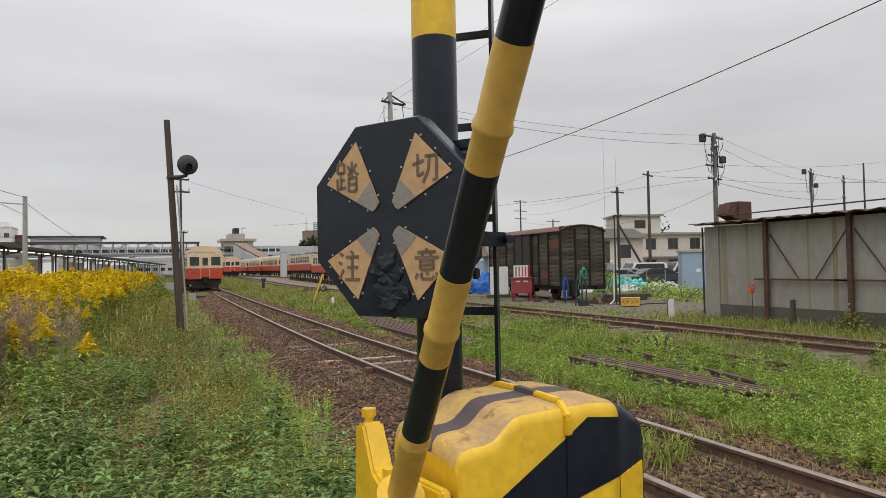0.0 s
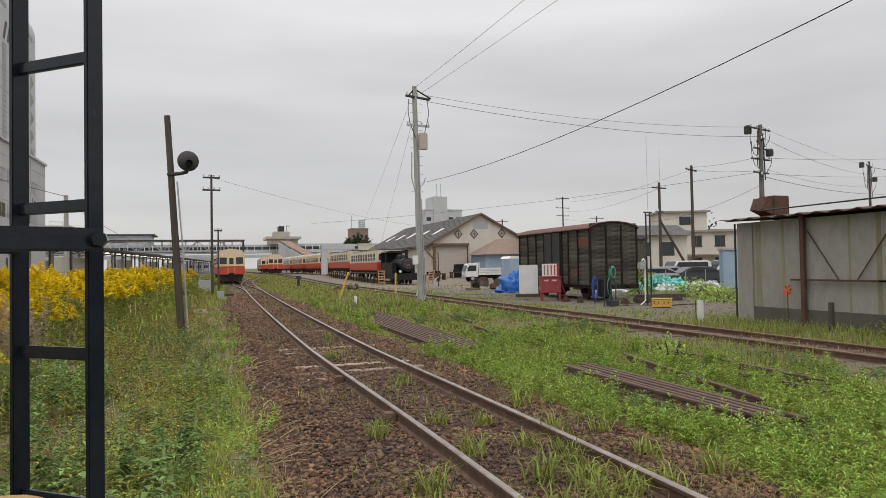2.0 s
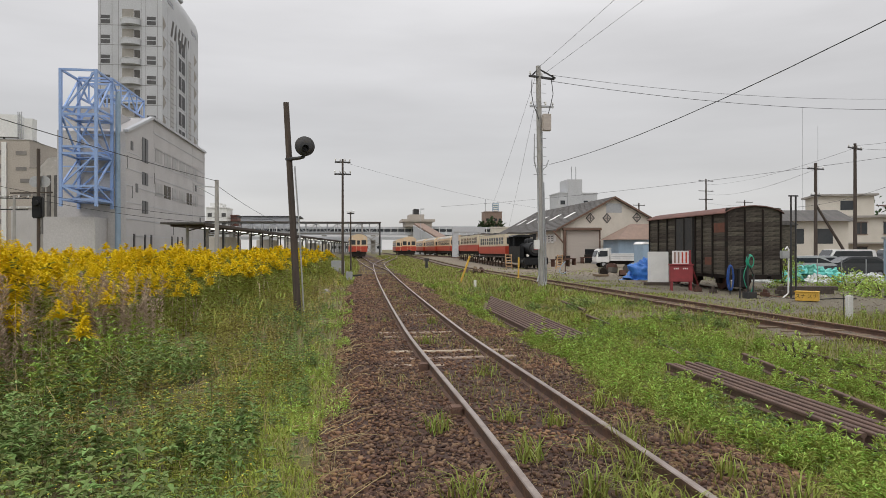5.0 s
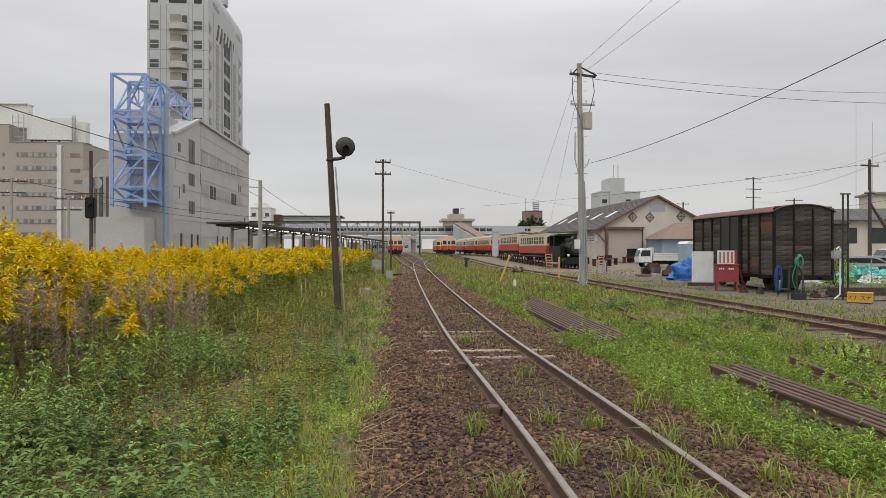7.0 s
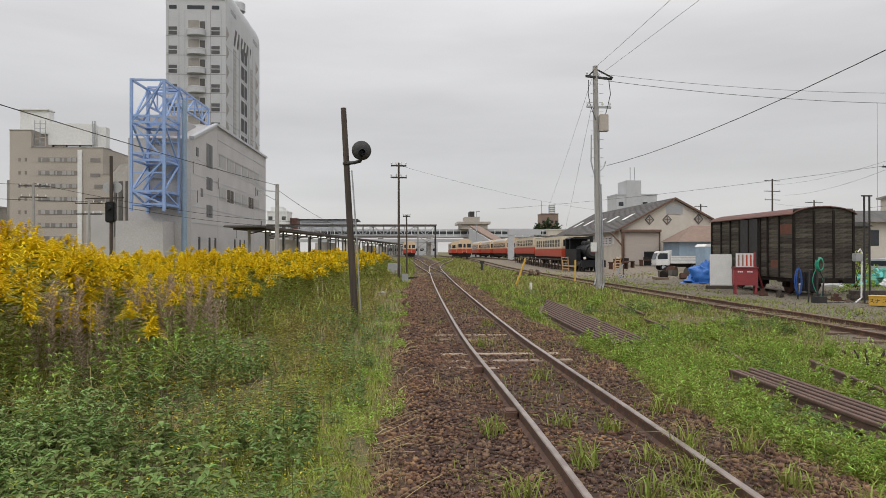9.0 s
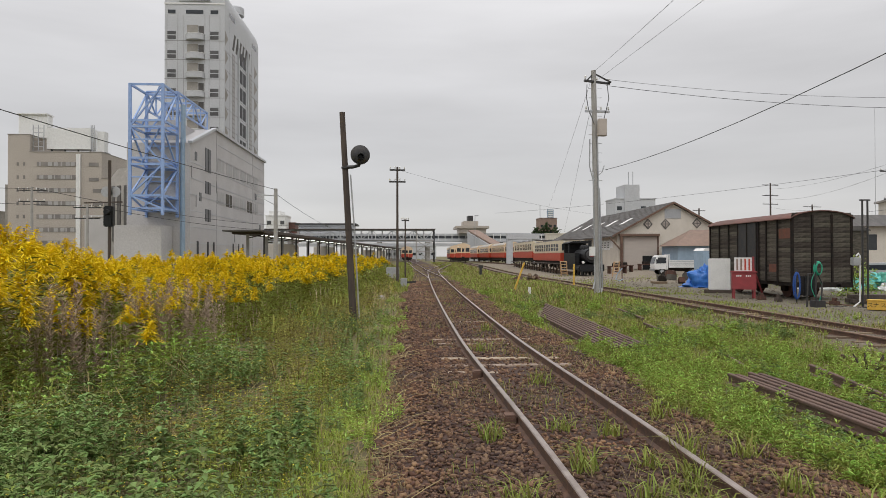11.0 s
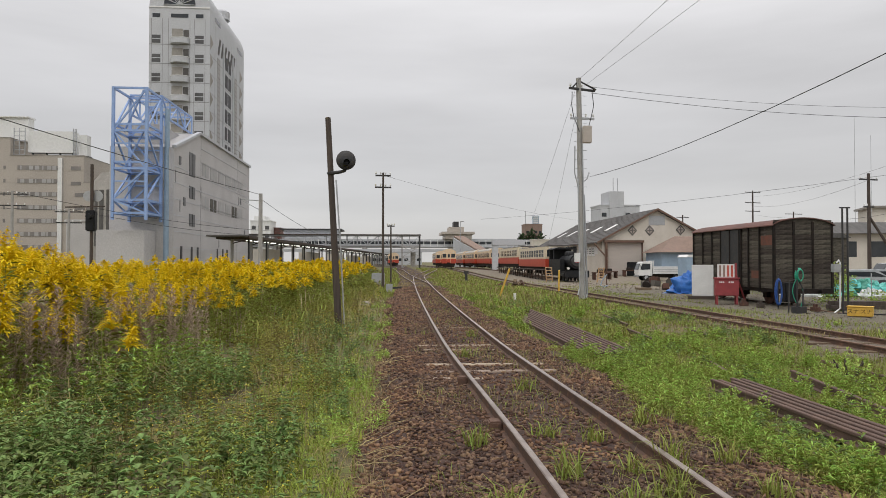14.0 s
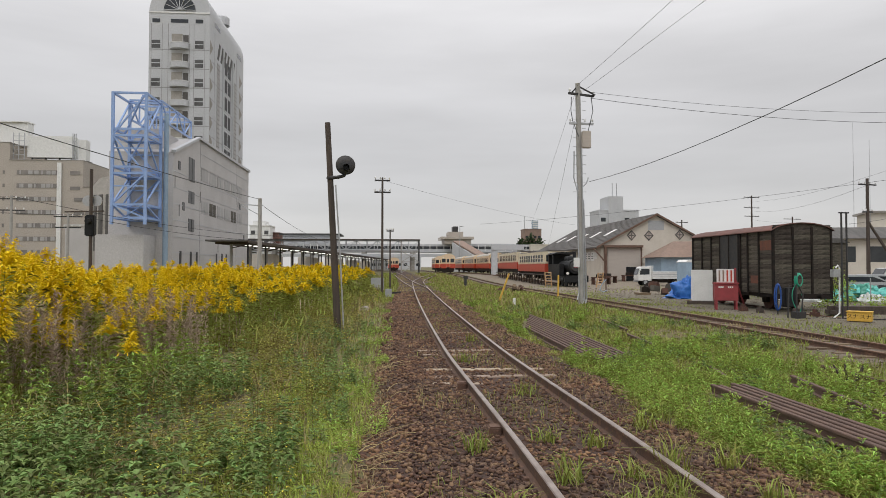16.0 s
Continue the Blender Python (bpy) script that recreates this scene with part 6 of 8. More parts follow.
def platform():
    g = G(-15, 150)
    w = thing("station_platform", pose(-11.8, 66, 0, 0, 0, -4.6) @ pose(12.6, -66, 0), "long station platform under a dark canopy", "platform")
    part("platform_base", Shape().box(-19.5, 70, g - 0.7, -12.5, 250, g + 0.55), "concrete", w)
    part("canopy", Shape().box(-16.4, 65.2, 4.20, -12.6, 250, 4.36), "slate", w, bevel=0.03)
    part("soffit", Shape().box(-16.2, 67.4, 4.02, -12.8, 249, 4.19), "old_wood", w)
    part("fascia", Shape().box(-12.6, 66, 4.06, -12.5, 250, 4.3), "old_wood", w)
    for i in range(28):
        y = 68 + i * 6.5
        part("column", Shape().box(-14.9, y - 0.12, g, -14.65, y + 0.12, 4.05), "pole_conc", w)
        part("column_arm", Shape().bar((-14.8, y, 3.6), (-13.2, y, 4.0), 0.10, 0.10), "old_wood", w)
        part("column", Shape().box(-13.2, y - 0.08, g, -13.05, y + 0.08, 4.02), "steel_dark", w)
        part("strip_light", Shape().box(-13.9, y + 1.5, 3.90, -13.6, y + 2.8, 4.0), "lit", w)
        part("strip_light", Shape().box(-13.9, y + 4.6, 3.90, -13.6, y + 5.9, 4.0), "lit", w)
    for i in range(5):
        part("kiosk", Shape().box(-17.5, 84 + i * 26, g + 0.55, -15.4, 91 + i * 26, g + 2.9), "offwhite", w)


platform()
for x, y, h in ((-8.8, 56.6, 7.6),):
    w = thing("catenary_mast", pose(x, y, G(x, y)), "grey concrete railway mast", "mast", "masts")
    part("mast", Shape().tube((0, 0, -0.3), (0, 0, h), 0.19, 0.15, 12), "pole_conc", w, smooth=True)
    part("bracket", Shape().bar((0, 0, h - 0.6), (-1.6, 0, h - 0.5), 0.08, 0.08), "galv", w)
    part("bracket", Shape().bar((0, 0, h - 1.4), (-1.5, 0, h - 0.6), 0.05, 0.05), "galv", w)


def footbridge():
    g = G(0, 150)
    w = thing("steel_footbridge", pose(0, 0, 0), "pale steel truss footbridge over the tracks", "footbridge")
    for y in (150.0, 153.0):
        lattice(w, "truss", (-34, y, 5.5), (8.2, y, 5.5), 2.2, 18, "galv", 0.22)
    part("deck", Shape().box(-34, 150, 5.25, 8.2, 153, 5.5), "concrete", w)
    part("roof", Shape().box(-34, 149.6, 7.75, 8.4, 153.4, 7.95), "old_wood", w)
    for x in (4.2, 8.15):
        for y in (150, 153):
            part("tower_leg", Shape().bar((x, y, g - 0.3), (x, y, 7.7), 0.28, 0.28), "steel_dark" if x > 8 else "pole_conc", w)
    for z0, z1 in ((g, 2.9), (2.9, 5.3)):
        part("cross_brace", Shape().bar((4.2, 150, z0), (8.15, 150, z1), 0.16, 0.16), "pole_conc", w)
        part("cross_brace", Shape().bar((8.15, 150, z0), (4.2, 150, z1), 0.16, 0.16), "pole_conc", w)
        part("cross_beam", Shape().bar((4.2, 150, z1), (8.15, 150, z1), 0.2, 0.2), "pole_conc", w)
    for x in (-12, -24):
        part("pier", Shape().box(x - 0.4, 150, g - 0.3, x + 0.4, 153, 5.25), "pole_conc", w)


footbridge()


def station():
    g = G(0, 190)
    w = thing("station_building", pose(0, 0, 0), "station concourse bridge with a brown roofed stair", "station")
    part("concourse", Shape().box(-50, 192, 6.0, 45, 200, 8.3), "hotel", w)
    part("window_band", Shape().box(-50, 191.95, 6.9, 45, 191.99, 7.7), "glass", w)
    for i in range(48):
        x = -49 + i * 2
        part("mullion", Shape().box(x - 0.09, 191.9, 6.3, x + 0.09, 191.94, 8.2), "white", w)
    part("lower_girder", Shape().box(-50, 190.5, 4.6, 45, 191.5, 5.5), "hotel", w)
    for x in (-38, -22, -6, 8, 27, 40):
        part("pier", Shape().box(x - 0.6, 192, g - 0.4, x + 0.6, 199, 6.0), "concrete", w)
    part("hall", Shape().box(17.0, 189.5, 8.3, 24.6, 200, 9.7), "beige", w)
    part("hall_roof", Shape().box(16.0, 189, 9.7, 25.4, 201, 10.4), "beige", w)
    part("upper_storey", Shape().box(18.2, 190, 10.4, 22.4, 198, 11.8), "beige", w)
    part("roof_box", Shape().box(19.6, 191, 11.8, 21.0, 196, 13.4), "steel_dark", w)
    part("stair_roof", Shape().prism([(19.0, 184, 8.6), (21.6, 184, 8.6), (26.2, 168, 4.4), (23.6, 168, 4.4)], (0, 0, 0.4)), "brownroof", w)
    part("stair_side", Shape().prism([(18.9, 184, g), (18.9, 184, 8.5), (23.5, 168, 4.3), (23.5, 168, g)], (-0.2, 0, 0)), "hotel", w)
    part("roof_block", Shape().box(-30, 200, 8.3, -14, 210, 11.2), "hotel", w)
    part("roof_edge", Shape().box(-31, 199, 11.2, -13, 211, 11.6), "steel_dark", w)


station()


def department_store():
    g = G(-25, 90)
    w = thing("grey_office_building", pose(0, 0, 0), "grey tiled office building with a slanting roof edge", "building")
    face = [(-22.5, 77.5, g - 0.3), (-22.5, 116.8, g - 0.3), (-22.5, 116.8, 18.0), (-22.5, 87.0, 18.0), (-22.5, 77.5, 14.7)]
    part("wall", Shape().prism(face, (-7.0, 0, 0)), "tile_grey", w)
    part("parapet", Shape().bar((-22.45, 87.0, 18.1), (-22.45, 116.8, 18.1), 0.5, 0.3), "hotel", w)
    part("parapet", Shape().bar((-22.45, 77.4, 14.8), (-22.45, 87.0, 18.1), 0.5, 0.3), "hotel", w)
    for z in np.arange(1.5, 17.0, 1.85):
        part("string_course", Shape().box(-22.5, 77.5 if z < 14 else 88, z, -22.46, 116.8, z + 0.08), "hotel", w)
    for z0, z1 in ((12.2, 15.1), (9.5, 11.0), (6.1, 7.6)):
        q = part("window", Shape().box(-22.5, 83.2, z0, -22.45, 85.5, z1), "dark_pane", w)
        part("mullion", Shape().box(-22.45, 84.35, z0, -22.42, 84.45, z1), "steel_dark", q)
    for z0, z1 in ((12.9, 14.6), (8.6, 10.3)):
        for i in range(6):
            y = 88.5 + i * 4.0
            q = part("window", Shape().box(-22.5, y, z0, -22.46, y + 3.1, z1), "concrete_dark" if i % 3 == 1 and z0 < 9 else "blank_panel", w)
            part("mullion", Shape().box(-22.46, y + 1.5, z0, -22.44, y + 1.6, z1), "hotel", q)
    for y, z in ((79.2, 13.0), (80.9, 8.4), (110, 11), (113, 6)):
        part("small_window", Shape().box(-22.5, y, z, -22.45, y + 0.8, z + 1.0), "dark_pane", w)
    for y in (80.0, 84.0, 86.5, 96.0, 99.0, 101.5):
        part("door", Shape().box(-22.5, y, g, -22.44, y + 0.6, 3.6), "steel_dark", w)
    part("annex", Shape().box(-29.4, 74.0, g - 0.3, -24.4, 77.4, 5.2), "tile_grey", w)
    for y, z in ((78.0, 12.2), (79.6, 9.0), (88.0, 11.4), (97.0, 5.2), (104.0, 5.4), (109.0, 12.2)):
        part("drain_pipe", Shape().box(-22.5, y, z - 1.4, -22.43, y + 0.09, z), "joint", w)
    for y in (88.0, 108.0):
        part("panel_joint", Shape().box(-22.5, y, 2.0, -22.488, y + 0.05, 15.9 if y < 88 else 17.8), "joint", w)
    part("stair_core", Shape().box(-29.4, 79.0, 14.0, -24.5, 86.0, 17.6), "tile_grey", w)


department_store()


def blue_tower():
    w = thing("blue_steel_tower", pose(0, 0, 0), "light blue steel frame stair tower", "steel tower")
    xs, ys = (-27.2, -23.8), (72.7, 77.2)
    for x in xs:
        for y in ys:
            part("column", Shape().bar((x, y, 6.2), (x, y, 20.2), 0.28, 0.28), "blue_steel", w)
    part("long_leg", Shape().tube((-23.3, 77.6, G(-23, 77) - 0.2), (-23.3, 77.6, 19.0), 0.34, 0.26, n=14), "blue_pale", w, "grey blue steel pipe column", smooth=True)
    lv = [6.9, 8.3, 11.6, 15.6, 20.1]
    for k, z in enumerate(lv):
        for y in ys:
            part("beam", Shape().bar((xs[0], y, z), (xs[1], y, z), 0.17, 0.22), "blue_steel", w)
        for x in xs:
            part("beam", Shape().bar((x, ys[0], z), (x, ys[1], z), 0.17, 0.22), "blue_steel", w)
        if k in (2, 3):
            for y in ys:
                part("beam", Shape().bar((xs[0], y, z + 0.68), (xs[1], y, z + 0.68), 0.17, 0.22), "blue_steel", w)
            for x in xs:
                part("beam", Shape().bar((x, ys[0], z + 0.68), (x, ys[1], z + 0.68), 0.17, 0.22), "blue_steel", w)
            for y in ys:
                part("rail_beam", Shape().bar((xs[0], y, z - 1.35), (xs[1], y, z - 1.35), 0.13, 0.14), "blue_steel", w)
        if k < 4:
            part("floor_grating", Shape().box(xs[0] + 0.15, ys[1] - 1.3, z - 0.04, xs[1] - 0.15, ys[1] - 0.15, z + 0.04), "blue_steel", w)
            z2 = lv[k + 1]
            a, b = (0, 1) if k % 2 else (1, 0)
            for y in ys:
                part("brace", Shape().bar((xs[a], y, z), (xs[b], y, z2), 0.16, 0.16), "blue_steel", w)
            for x in xs:
                part("brace", Shape().bar((x, ys[a], z), (x, ys[b], z2), 0.16, 0.16), "blue_steel", w)
            part("stair_flight", Shape().bar((xs[0] + 0.8, ys[0] + 0.8, z), (xs[1] - 0.6, ys[0] + 0.8, z2), 0.3, 0.10), "blue_steel", w)
    # gangway truss to the roof behind
    for x in xs:
        for z in (18.3, 20.4):
            part("gangway_chord", Shape().bar((x, 77.2, z), (x, 88.5, z), 0.19, 0.19), "blue_steel", w)
        for i in range(4):
            y = 77.2 + i * 2.8
            part("gangway_post", Shape().bar((x, y + 2.8, 17.6 if i == 3 else 18.3), (x, y + 2.8, 20.4), 0.15, 0.15), "blue_steel", w)
            part("gangway_brace", Shape().bar((x, y, 18.3 if i % 2 else 20.4), (x, y + 2.8, 20.4 if i % 2 else 18.3), 0.14, 0.14), "blue_steel", w)
    for i in range(5):
        part("gangway_tie", Shape().bar((xs[0], 77.2 + i * 2.8, 20.4), (xs[1], 77.2 + i * 2.8, 20.4), 0.19, 0.19), "blue_steel", w)


blue_tower()


def hotel_tower():
    g = 0.2
    w = thing("hotel_tower", pose(0, 0, 0), "pale grey hotel tower with a rounded vault top", "tower block")
    x0, x1, y0, y1, top = -43.4, -32.3, 128.0, 156.4, 49.6
    part("wall", Shape().box(x0, y0, g - 0.5, x1, y1, top), "hotel", w)
    cx, r = (x0 + x1) / 2, (x1 - x0) / 2
    arc = [(cx + r * math.cos(a), y0, top + 0.004 + r * 1.02 * math.sin(a)) for a in np.linspace(0, math.pi, 25)]
    part("vault", Shape().prism(arc, (0, y1 - y0, 0)), "hotel", w, smooth=True)
    fan = [(cx + 2.9 * math.cos(a), y0 - 0.08, top + 0.35 + 2.9 * math.sin(a)) for a in np.linspace(0, math.pi, 17)]
    f = part("fan_window", Shape().prism(fan, (0, 0.06, 0)), "glass", w)
    for a in np.linspace(0, math.pi, 9):
        part("fan_bar", Shape().bar((cx, y0 - 0.12, top + 0.4), (cx + 2.9 * math.cos(a), y0 - 0.12, top + 0.4 + 2.9 * math.sin(a)), 0.14, 0.1), "hotel", f)
    part("string_course", Shape().box(x0 - 0.05, y0 - 0.1, top - 0.2, x1 + 0.05, y0 - 0.004, top + 0.05), "white", w)
    for k in range(13):
        z = 44.2 - 3.6 * k
        if z < 3:
            break
        top_row = k == 0
        for wx in (-42.1, -34.2):
            q = part("window", Shape().box(wx - 0.78, y0 - 0.05, z - 1.45, wx + 0.78, y0 - 0.004, z + 0.05), "dark_pane", w)
            part("window_rail", Shape().box(wx - 0.78, y0 - 0.09, z - 0.75, wx + 0.78, y0 - 0.052, z - 0.6), "hotel", q)
        # rounded balcony
        bal = [(cx + 0.1 + 1.75 * math.cos(a), y0 - 1.1 * math.sin(a), z - 1.6) for a in np.linspace(0, math.pi, 11)]
        q = part("balcony", Shape().prism(bal, (0, 0, 1.05)), "hotel", w, smooth=True)
        part("panel_joint", Shape().box(x0, y0 - 0.02, z - 1.75, x1, y0 - 0.004, z - 1.66), "joint", w)
        part("panel_joint", Shape().box(x1 + 0.004, y0, z - 3.4, x1 + 0.02, y1, z - 3.31), "joint", w)
        part("balcony_rim", Shape().prism([(cx + 0.1 + 1.8 * math.cos(a), y0 - 1.15 * math.sin(a), z - 0.55) for a in np.linspace(0, math.pi, 11)], (0, 0, 0.07)), "white", w)
        part("balcony_door", Shape().box(cx + 0.7, y0 - 0.04, z - 0.5, cx + 1.7, y0 - 0.004, z + 1.1), "slate", w)
        # shade on the wall behind each balcony, put in as a darker flat panel
        part("balcony_shade", Shape().box(cx - 1.4, y0 - 0.03, z - 0.55, cx + 0.6, y0 - 0.004, z + 1.3), "concrete", w)
        for yy in (128.4,):
            q = part("side_panel", Shape().prism([(x1 + 0.004, yy, z - 2.4), (x1 + 0.004, yy + 2.0, z - 0.6), (x1 + 0.004, yy, z + 0.4)], (0.04, 0, 0)), "concrete", w)
        for yy in (139.6, 142.3):
            part("side_window", Shape().box(x1 + 0.004, yy, z - 3.0, x1 + 0.05, yy + 2.0, z - 0.3), "deep_pane", w)
        part("side_panel", Shape().prism([(x1 + 0.004, 152.4, z - 2.4), (x1 + 0.004, 155.0, z - 0.6), (x1 + 0.004, 152.4, z + 0.4)], (0.04, 0, 0)), "concrete", w)
    for x in (-43.0, -41.0, -39.9, -36.0, -35.2, -33.2):
        part("panel_joint", Shape().box(x, y0 - 0.02, 2, x + 0.07, y0 - 0.004, 47.4), "joint", w)
    for y in (131.6, 144.4, 149.6):
        part("panel_joint", Shape().box(x1 + 0.004, y, 2, x1 + 0.02, y + 0.1, 47.4), "joint", w)
    for wx, hw in ((-42.1, 0.7), (cx, 1.6), (-34.2, 0.7)):
        part("top_window", Shape().box(wx - hw, y0 - 0.05, 47.6, wx + hw, y0 - 0.004, 48.3), "glass", w)
    for y in (133.4, 147.6):
        q = part("louvre_strip", Shape().box(x1 + 0.004, y, 2, x1 + 0.06, y + 2.1, 41.8), "blank_panel", w)
        for z in np.arange(2.8, 41.6, 0.9):
            part("louvre", Shape().box(x1 + 0.06, y + 0.08, z, x1 + 0.10, y + 2.02, z + 0.16), "joint", q)
    for y in (137.6, 145.6):
        part("side_rib", Shape().box(x1 + 0.004, y, 2, x1 + 0.25, y + 0.5, 46), "hotel", w)
    for i in range(6):
        part("grille", Shape().prism([(x1 + 0.004, 133.5 + i * 2.4, 42.6), (x1 + 0.004, 135.0 + i * 2.4, 46.0), (x1 + 0.004, 136.1 + i * 2.4, 46.0), (x1 + 0.004, 134.6 + i * 2.4, 42.6)], (0.05, 0, 0)), "slate", w)
    for y in (131.5, 150.0):
        part("side_slot", Shape().box(x1 - 0.02, y, 48.3, x1 + 0.04, y + 4, 49.1), "glass", w)
    part("roof_tank", Shape().lathe([(1.6, 0), (1.6, 1.6), (1.2, 2.0), (0.3, 2.2)], 14, (cx + 3.0, 147, top + r * 0.8)), "hotel", w)


hotel_tower()


def block(name, x0, y0, x1, y1, h, material, label, floors=0, first=2.2, dz=3.3, nwin=6, win="glass", tall=1.25):
    g = G((x0 + x1) / 2, y0)
    w = thing(name, pose(0, 0, 0), label, "building", "town buildings")
    part("wall", Shape().box(x0, y0, g - 0.5, x1, y1, h), material, w)
    part("parapet", Shape().box(x0 - 0.15, y0 - 0.15, h, x1 + 0.15, y1 + 0.15, h + 0.35), material, w)
    for f in range(floors):
        for i in range(nwin):
            a = x0 + (x1 - x0) * (i + 0.2) / nwin
            b = x0 + (x1 - x0) * (i + 0.8) / nwin
            z = g + first + f * dz
            if z + 1.3 < h:
                part("window", Shape().box(a, y0 - 0.06, z, b, y0 - 0.004, z + tall), win, w)
    return w


b1 = thing("beige_building", pose(0, 0, 0), "beige office block with strip windows and roof plant", "building", "town buildings")
for x0, x1, h in ((-88.05, -83.3, 29.5), (-83.3, -67.4, 25.6), (-67.4, -65.8, 19.6)):
    part("wall", Shape().box(x0, 156, -0.6, x1, 172, h), "beige", b1)
    part("coping", Shape().box(x0 - 0.08, 155.9, h, x1 + 0.08, 172, h + 0.16), "concrete", b1)
part("stair_shaft", Shape().box(-89.2, 157, -0.6, -88.07, 163, 18.3), "concrete", b1)
part("roof_plant", Shape().box(-80.6, 158, 26.6, -70.6, 160.5, 31.5), "white", b1)
part("roof_plant", Shape().box(-69.6, 158.4, 26.0, -67.9, 160.5, 30.8), "white", b1)
part("roof_tower", Shape().box(-88.0, 160, 29.5, -81.6, 162.5, 34.9), "white", b1)
part("roof_tower_cap", Shape().box(-88.2, 159.6, 34.9, -81.4, 162.8, 35.15), "white", b1)
part("plant_frame", Shape().box(-81.0, 158.5, 25.76, -67.6, 161, 26.0), "steel_dark", b1)
for x in (-80.0, -77.0, -74.0, -71.2):
    part("plant_leg", Shape().box(x, 158.6, 26.0, x + 0.25, 159, 26.6), "steel_dark", b1)
part("pilaster", Shape().box(-72.9, 155.6, -0.6, -71.95, 155.99, 25.1), "white", b1)
for x, w_ in ((-83.2, 2.4), (-70.3, 0.7)):
    for k in range(6):
        part("roof_frame", Shape().bar((x, 157.2, 26.0 + 1.05 * k), (x + w_, 157.2, 26.0 + 1.05 * k), 0.12, 0.12), "galv", b1)
    for s in (0, 0.5, 1.0):
        part("roof_frame", Shape().bar((x + s * w_, 157.2, 25.7), (x + s * w_, 157.2, 32.0), 0.14, 0.14), "galv", b1)
for k in range(8):
    z = 22.35 - 2.98 * k
    if z < 0.5:
        break
    q = part("strip_window", Shape().box(-81.7, 155.93, z, -73.1, 155.99, z + 1.02), "pane_soft", b1)
    for i, wx in enumerate((-81.1, -79.2, -77.9, -76.4, -75.3, -74.2)):
        part("blind", Shape().box(wx, 155.90, z + 0.06, wx + (0.9 if (i + k) % 3 else 0.3), 155.925, z + 0.96), "blank_panel", q)
    if k < 2:
        part("strip_window", Shape().box(-70.2, 155.93, z - 0.4 * (k > 0), -68.0, 155.99, z + 0.9 - 0.5 * k), "pane_soft", b1)
    else:
        q = part("strip_window", Shape().box(-69.3, 155.93, z, -65.95, 155.99, z + 0.85), "pane_soft", b1)
        part("mullion", Shape().box(-67.0, 155.90, z, -66.8, 155.925, z + 0.85), "beige", q)
    for wx in (-86.1, -84.7):
        part("small_window", Shape().box(wx, 155.93, z + 0.1, wx + 0.45, 155.99, z + 0.9), "pane_soft", b1)
b2 = thing("round_building", pose(-36.8, 103, 0), "dark grey building with a rounded corner", "building", "town buildings")
part("wall", Shape().lathe([(5.2, -0.5), (5.2, 13.2), (4.2, 14.6), (4.2, 14.7)], 24), "concrete", b2, smooth=True)
for k in range(9):
    a = math.radians(215 + k * 14)
    part("window", Shape().box(-0.35, -5.26, 4, 0.35, -5.1, 12.0), "slate", b2, at=pose(0, 0, 0, 0, 0, 215 + k * 14 - 270))
b3 = block("apartment_block", 67.0, 205, 79.7, 215, 19.5, "hotel", "grey apartment block behind the warehouse", 5, 4, 2.9, 5)
part("lift_tower", Shape().box(69.8, 204.5, 12, 74.5, 213, 24.0), "hotel", b3)
for x in (72.2, 73.6):
    part("roof_mast", Shape().tube((x, 208, 24), (x, 208, 28.5), 0.12), "galv", b3)
block("low_building", -53.2, 118, -42, 130, 8.6, "tile_grey", "low grey building by the station")
b5 = block("white_apartments", -46.0, 230, -39.3, 240, 15.6, "white", "white apartment building beyond the station", 4, 3.0, 3.1, 3, "dark_pane")
part("roof_room", Shape().box(-45.0, 231, 15.95, -41.0, 238, 17.3), "white", b5)
b6 = block("brick_building", -39.2, 236, -37.0, 243, 13.4, "wagon_roof", "small red brown building beyond the station")
for x0, x1, y, h, m, lab in ((26, 40, 205, 8.6, "hotel", "pale low building behind the portal"), (42, 60, 190, 8.0, "offwhite", "pale low building behind the warehouse"), (40, 48, 130, 7.2, "white", "white shed behind the railcars"), (80, 98, 120, 7.4, "offwhite", "pale house row far off"), (100, 125, 115, 8.0, "concrete", "grey house row far off"), (62, 76, 132, 6.6, "offwhite", "low pale house far off"), (88, 104, 72, 6.8, "offwhite", "pale house beyond the shed"), (60, 70, 48, 5.2, "offwhite", "pale house behind the shed"), (96, 120, 44, 7.0, "concrete", "grey house beyond the shed"), (-130, -100, 170, 13, "concrete", "far grey block beyond the town"), (-70, -48, 185, 8, "white", "far white hall beside the station"), (-8, 16, 320, 6.5, "hotel", "far hall beyond the station"), (30, 70, 330, 9, "concrete", "far grey block beyond the station"), (130, 170, 150, 9, "offwhite", "far pale row of houses"), (75, 95, 165, 8.2, "concrete", "far grey house behind the roofs")):
    block("town_building", x0, y, x1, y + 9, h, m, lab, 2, 1.8, 3.0, max(3, int((x1 - x0) / 3)))
b4 = block("hill_building", 68.4, 330, 76.9, 340, 20.6, "brownroof", "brown building on a wooded hill", 2, 12.5, 3.2, 4)
part("sign_board", Shape().box(72.4, 331.5, 20.95, 75.6, 332.3, 25.2), "blue_pale", b4)
for k in range(4):
    part("sign_bar", Shape().box(72.7, 331.3, 21.3 + k, 75.3, 331.45, 21.8 + k), "white", b4)
part("roof_mast", Shape().tube((69, 333, 19.5), (69, 333, 27.5), 0.15), "galv", b4)

